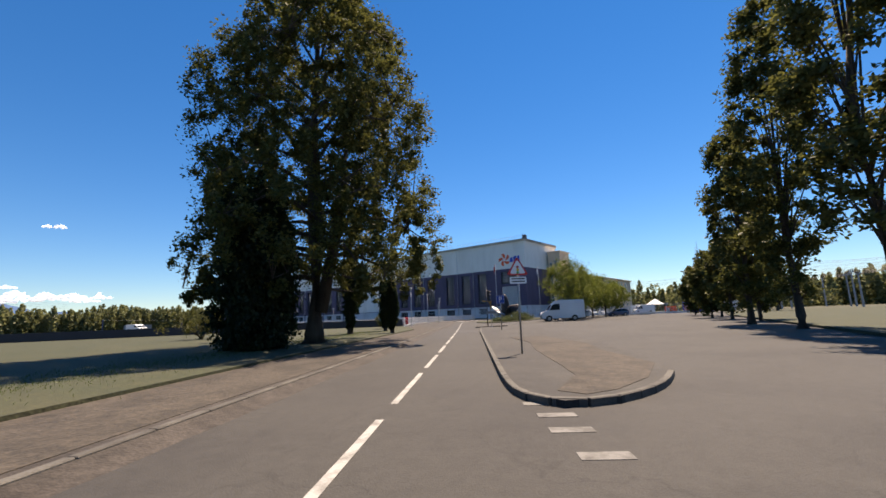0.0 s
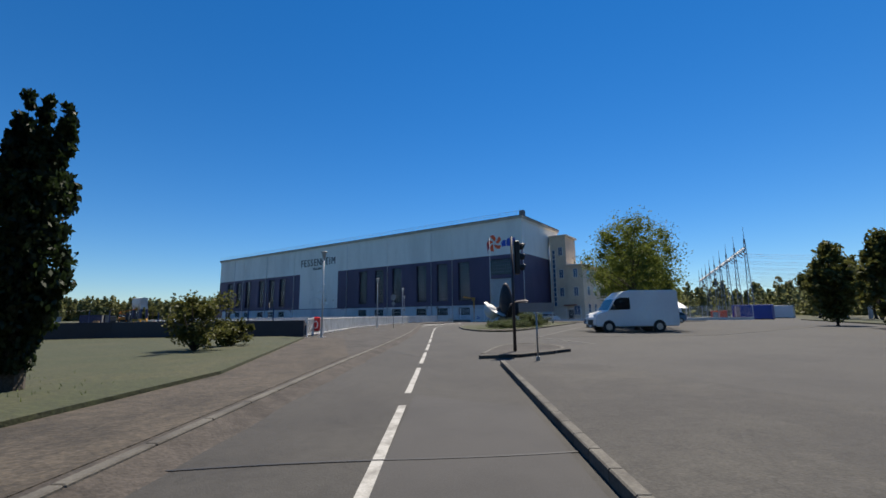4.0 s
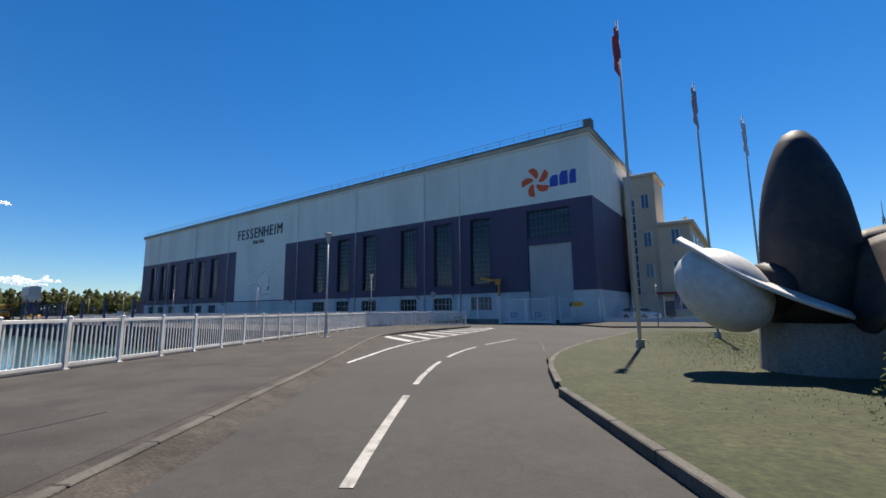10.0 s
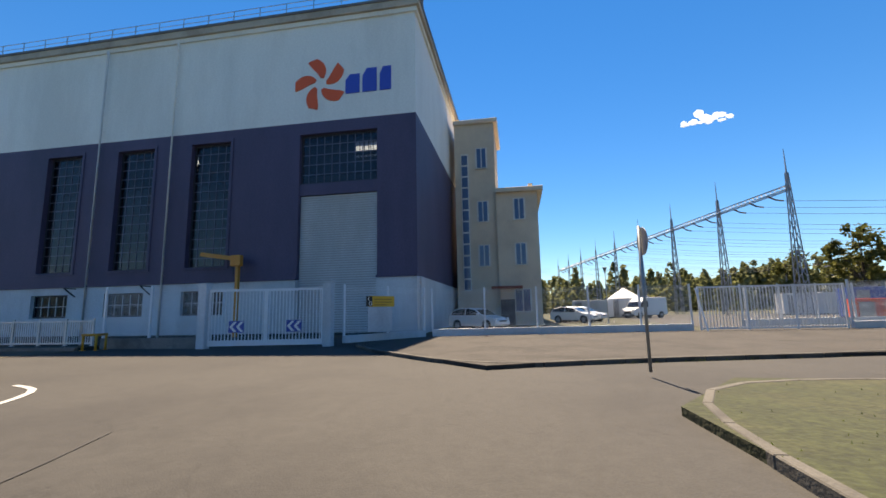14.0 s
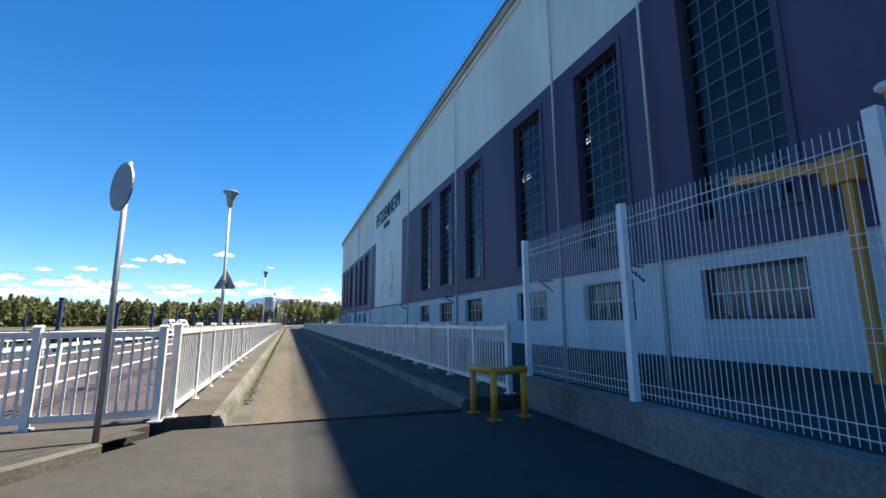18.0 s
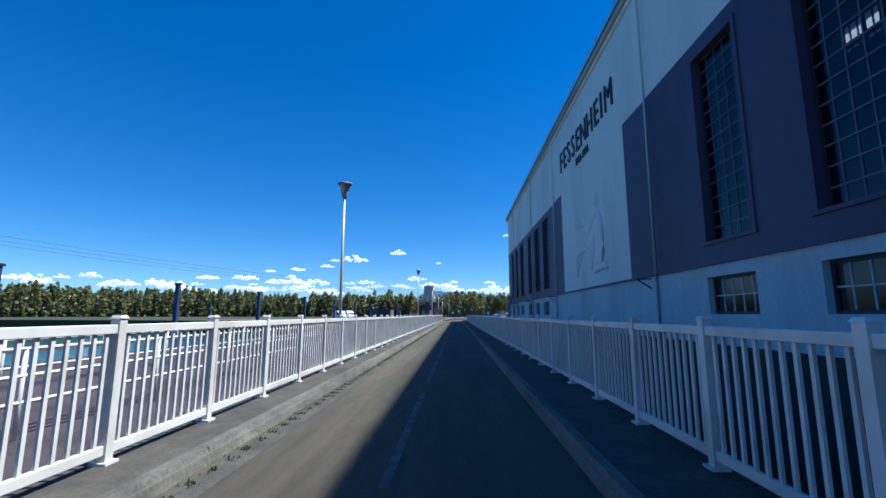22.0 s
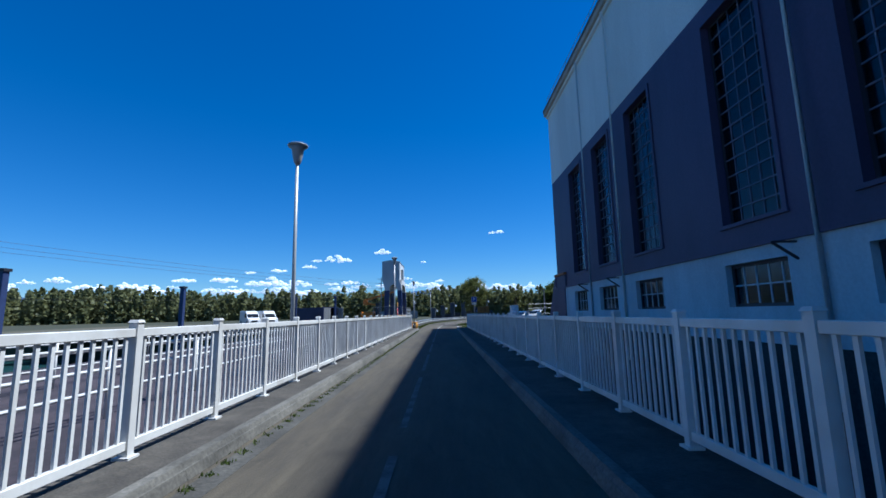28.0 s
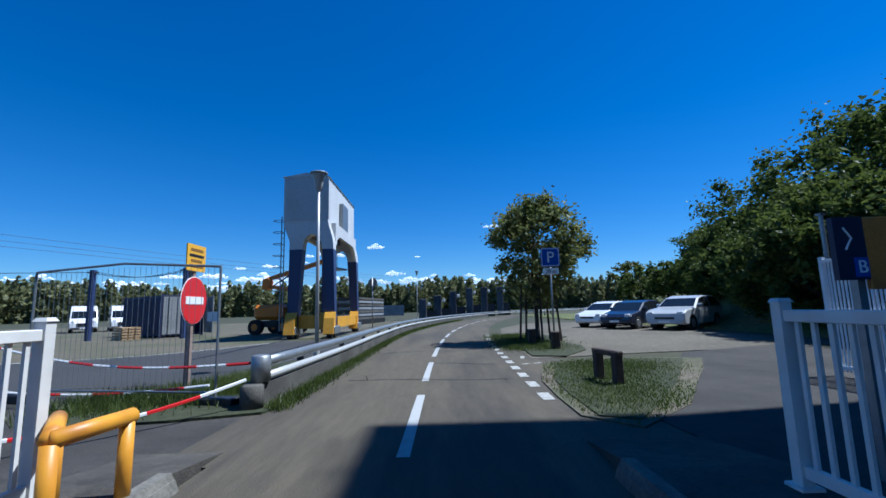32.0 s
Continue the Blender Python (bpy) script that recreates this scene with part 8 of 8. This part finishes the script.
# grass tufts along edges, past counting
def inside(x, y, o):
    hit = False
    for (x0, y0), (x1, y1) in zip(o, o[1:] + o[:1]):
        if (y0 > y) != (y1 > y) and x < (x1 - x0) * (y - y0) / (y1 - y0) + x0:
            hit = not hit
    return hit
def tufts(name, pts, n, spread, h, seed, label, keep=None, z=0.02):
    rng = np.random.default_rng(seed)
    line = smooth_line(pts, 0.3)
    vs, fs = [], []
    for i in range(n):
        p = line[rng.integers(len(line))]
        x, y = p.x + rng.normal() * spread, p.y + rng.normal() * spread
        if keep and not inside(x, y, keep):
            continue
        a = rng.uniform(0, 6.28)
        dx, dy = math.cos(a) * 0.008, math.sin(a) * 0.008
        hh = h * rng.uniform(0.4, 1.2)
        lx, ly = rng.normal() * hh * 0.4, rng.normal() * hh * 0.4
        k = len(vs)
        vs += [(x - dx, y - dy, z), (x + dx, y + dy, z), (x + lx, y + ly, z + hh)]
        fs.append((k, k + 1, k + 2))
    me = bpy.data.meshes.new(name)
    me.from_pydata(vs, [], fs)
    me.materials.append(LEAF_GRASS)
    tagged(part(name, me, LEAF_GRASS), label, "grass", kind="stuff")
LEAF_GRASS = leaf_material("grass blades", (0.033, 0.0561, 0.00924), (0.099, 0.1254, 0.0297))
tufts("rail_weeds", [(-2.1, 91.2), (-2.02, 96), (-1.98, 102), (-1.55, 111), (0.3, 122.4), (2.7, 132.6)], 24000, 0.09, 0.14, 201, "weeds along the guard rail")
tufts("sign_weeds", [(-4.8, 91.6), (-3.4, 92.4), (-3.2, 94)], 12000, 0.45, 0.18, 202, "weeds round the sign post")
tufts("corner_weeds", [(2.5, 90.6), (3.2, 93.6), (4.6, 94.6), (2.6, 94.2)], 15000, 0.5, 0.055, 203, "thin grass on the corner", [(1.72, 90.3), (2.2, 89.75), (3.25, 90.7), (5.2, 93.6), (6.1, 95.1), (3.1, 95.3), (2.4, 94.9), (1.85, 92.7)], 0.04)
tufts("bed_weeds", [(3.0, 98.2), (3.2, 101), (3.3, 104.5)], 11000, 0.5, 0.14, 204, "grass round the young trees")
tufts("kerb_weeds", [(-1.72, -12), (-1.74, 12), (-1.73, 50), (-1.74, 86)], 9000, 0.035, 0.035, 205, "low moss and weeds in the gutter")
tufts("lawn_blades", [along(0, 9.6), along(20, 9.4), along(38, 8.6)], 14000, 1.0, 0.07, 206, "dry grass blades on the lawn", None, 0.19)
tufts("island_blades", [(-36, -44.4), (-30, -44.6), (-20, -38), (-10, -37)], 40000, 1.6, 0.028, 207, "grass blades on the green island", ISLAND_GREEN, 0.12)
tufts("forecourt_weeds", [(-3.0, -31.4), (-1.6, -37), (-0.2, -41.2)], 900, 0.12, 0.08, 208, "weeds along the kerb")

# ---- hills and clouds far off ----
# The blue is aerial haze put into the base colour of the hills.
HILL = material("far hills in haze blue", (0.0561, 0.099, 0.1848), 1.0, vary=0.12, scale=300, grain=0.02, bump=0.0, spec=0.0)
def hills(name, a0, a1, dist, base, amp, seed, label):
    sh = Shape()
    n = 90
    rr = random.Random(seed)
    ph = [rr.uniform(0, 6.28) for _ in range(6)]
    for i in range(n + 1):
        a = math.radians(a0 + (a1 - a0) * i / n)
        h = base + amp * sum(math.sin(i * 0.11 * (k + 1) + ph[k]) / (k + 1.4) for k in range(6))
        h *= math.sin(math.pi * min(1, max(0.0, i / n * 0.9 + 0.05))) ** 0.4
        for r, z in ((dist, -5), (dist + 260, max(6, h)), (dist + 600, -5)):
            sh.v.append((math.cos(a) * r, math.sin(a) * r, z))
    for i in range(n):
        for k in (0, 1):
            sh.f.append((i * 3 + k, (i + 1) * 3 + k, (i + 1) * 3 + k + 1, i * 3 + k + 1))
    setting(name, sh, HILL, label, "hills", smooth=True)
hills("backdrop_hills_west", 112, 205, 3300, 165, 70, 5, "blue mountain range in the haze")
hills("backdrop_hills_east", 80, 101, 3350, 185, 30, 9, "mountain ridge beyond the canal, coloured haze blue")
hills("backdrop_hills_north", 40, 112, 3400, 70, 35, 6, "low hills on the horizon, coloured haze blue")
CLOUD = material("self-lit cloud white", (0.78, 0.79, 0.82), 1.0, vary=0.03, scale=60, grain=0.03, bump=0.0, spec=0.0)
# Weak emission stands in for sunlight scattered through the clouds.
CLOUD.node_tree.nodes["Principled BSDF"].inputs["Emission Color"].default_value = (0.80, 0.88, 1.0, 1)
CLOUD.node_tree.nodes["Principled BSDF"].inputs["Emission Strength"].default_value = 0.24
CLOUD.node_tree.nodes["Principled BSDF"].inputs["Alpha"].default_value = 0.62
heap = Shape()
ball = bmesh.new()
bmesh.ops.create_icosphere(ball, subdivisions=2, radius=1.0)
BALL_V = [v.co.copy() for v in ball.verts]
BALL_F = [tuple(v.index for v in f.verts) for f in ball.faces]
ball.free()
def cloud(az, el, dist, width, seed):
    """A small fair-weather cloud heaped from many puffs; az from +y towards -x."""
    rr = random.Random(seed)
    a = math.radians(az)
    c = Vector((-math.sin(a) * dist, math.cos(a) * dist, math.tan(math.radians(el)) * dist))
    side = Vector((math.cos(a), math.sin(a), 0))
    sh = heap
    for i in range(46):
        u = rr.uniform(-1, 1)
        top = math.sqrt(1 - u * u) * (0.25 + 0.9 * abs(noise.noise(Vector((u * 2.2, seed * 1.7, 0)))))
        r = width * rr.uniform(0.035, 0.115) * (1.1 - 0.55 * abs(u))
        o = c + side * (u * width * 0.5) + Vector((0, 0, rr.uniform(-0.05, 0.34) * width * top)) + Vector((-math.sin(a), math.cos(a), 0)) * rr.uniform(-.1, .1) * width
        sh.add([o + Vector((v.x * r * (1 + .25 * noise.noise(v * 2.3 + o)), v.y * r, v.z * r * 0.62 * (1 + .3 * noise.noise(v * 3.1 + o)))) for v in BALL_V], BALL_F)
cr = random.Random(77)
for i in range(58):
    az = -12 + 80 * (i + cr.uniform(-0.5, 0.5)) / 58
    low = cr.uniform(2.7, 3.75)
    cloud(az, low + 0.25 * math.sin(az * 0.35), 3000, cr.uniform(70, 200) * (0.75 if low > 3.4 else 1.0), 300 + i)
for i, (az, el, w) in enumerate(((23.8, 5.3, 70), (20.5, 5.6, 95), (16.9, 6.1, 90), (16.1, 6.9, 70), (13.4, 7.0, 165), (7.8, 8.0, 120), (11.9, 4.1, 120), (14.2, 4.0, 90), (5.3, 4.6, 130), (-7.3, 10.4, 100), (-4.3, 4.2, 80), (0.4, 4.3, 60), (2.4, 6.8, 40), (26.5, 4.3, 150), (30.5, 4.2, 120), (21.5, 4.0, 190), (18.3, 3.9, 170))):
    cloud(az, el, 3000, w, 380 + i)
cloud(-114.1, 20.6, 3000, 270, 340)
cloud(103, 3.4, 3000, 120, 342)
cloud(107, 3.1, 3000, 90, 343)
setting("backdrop_clouds", heap, CLOUD, "small white fair-weather clouds low over the horizon", "clouds", smooth=True)
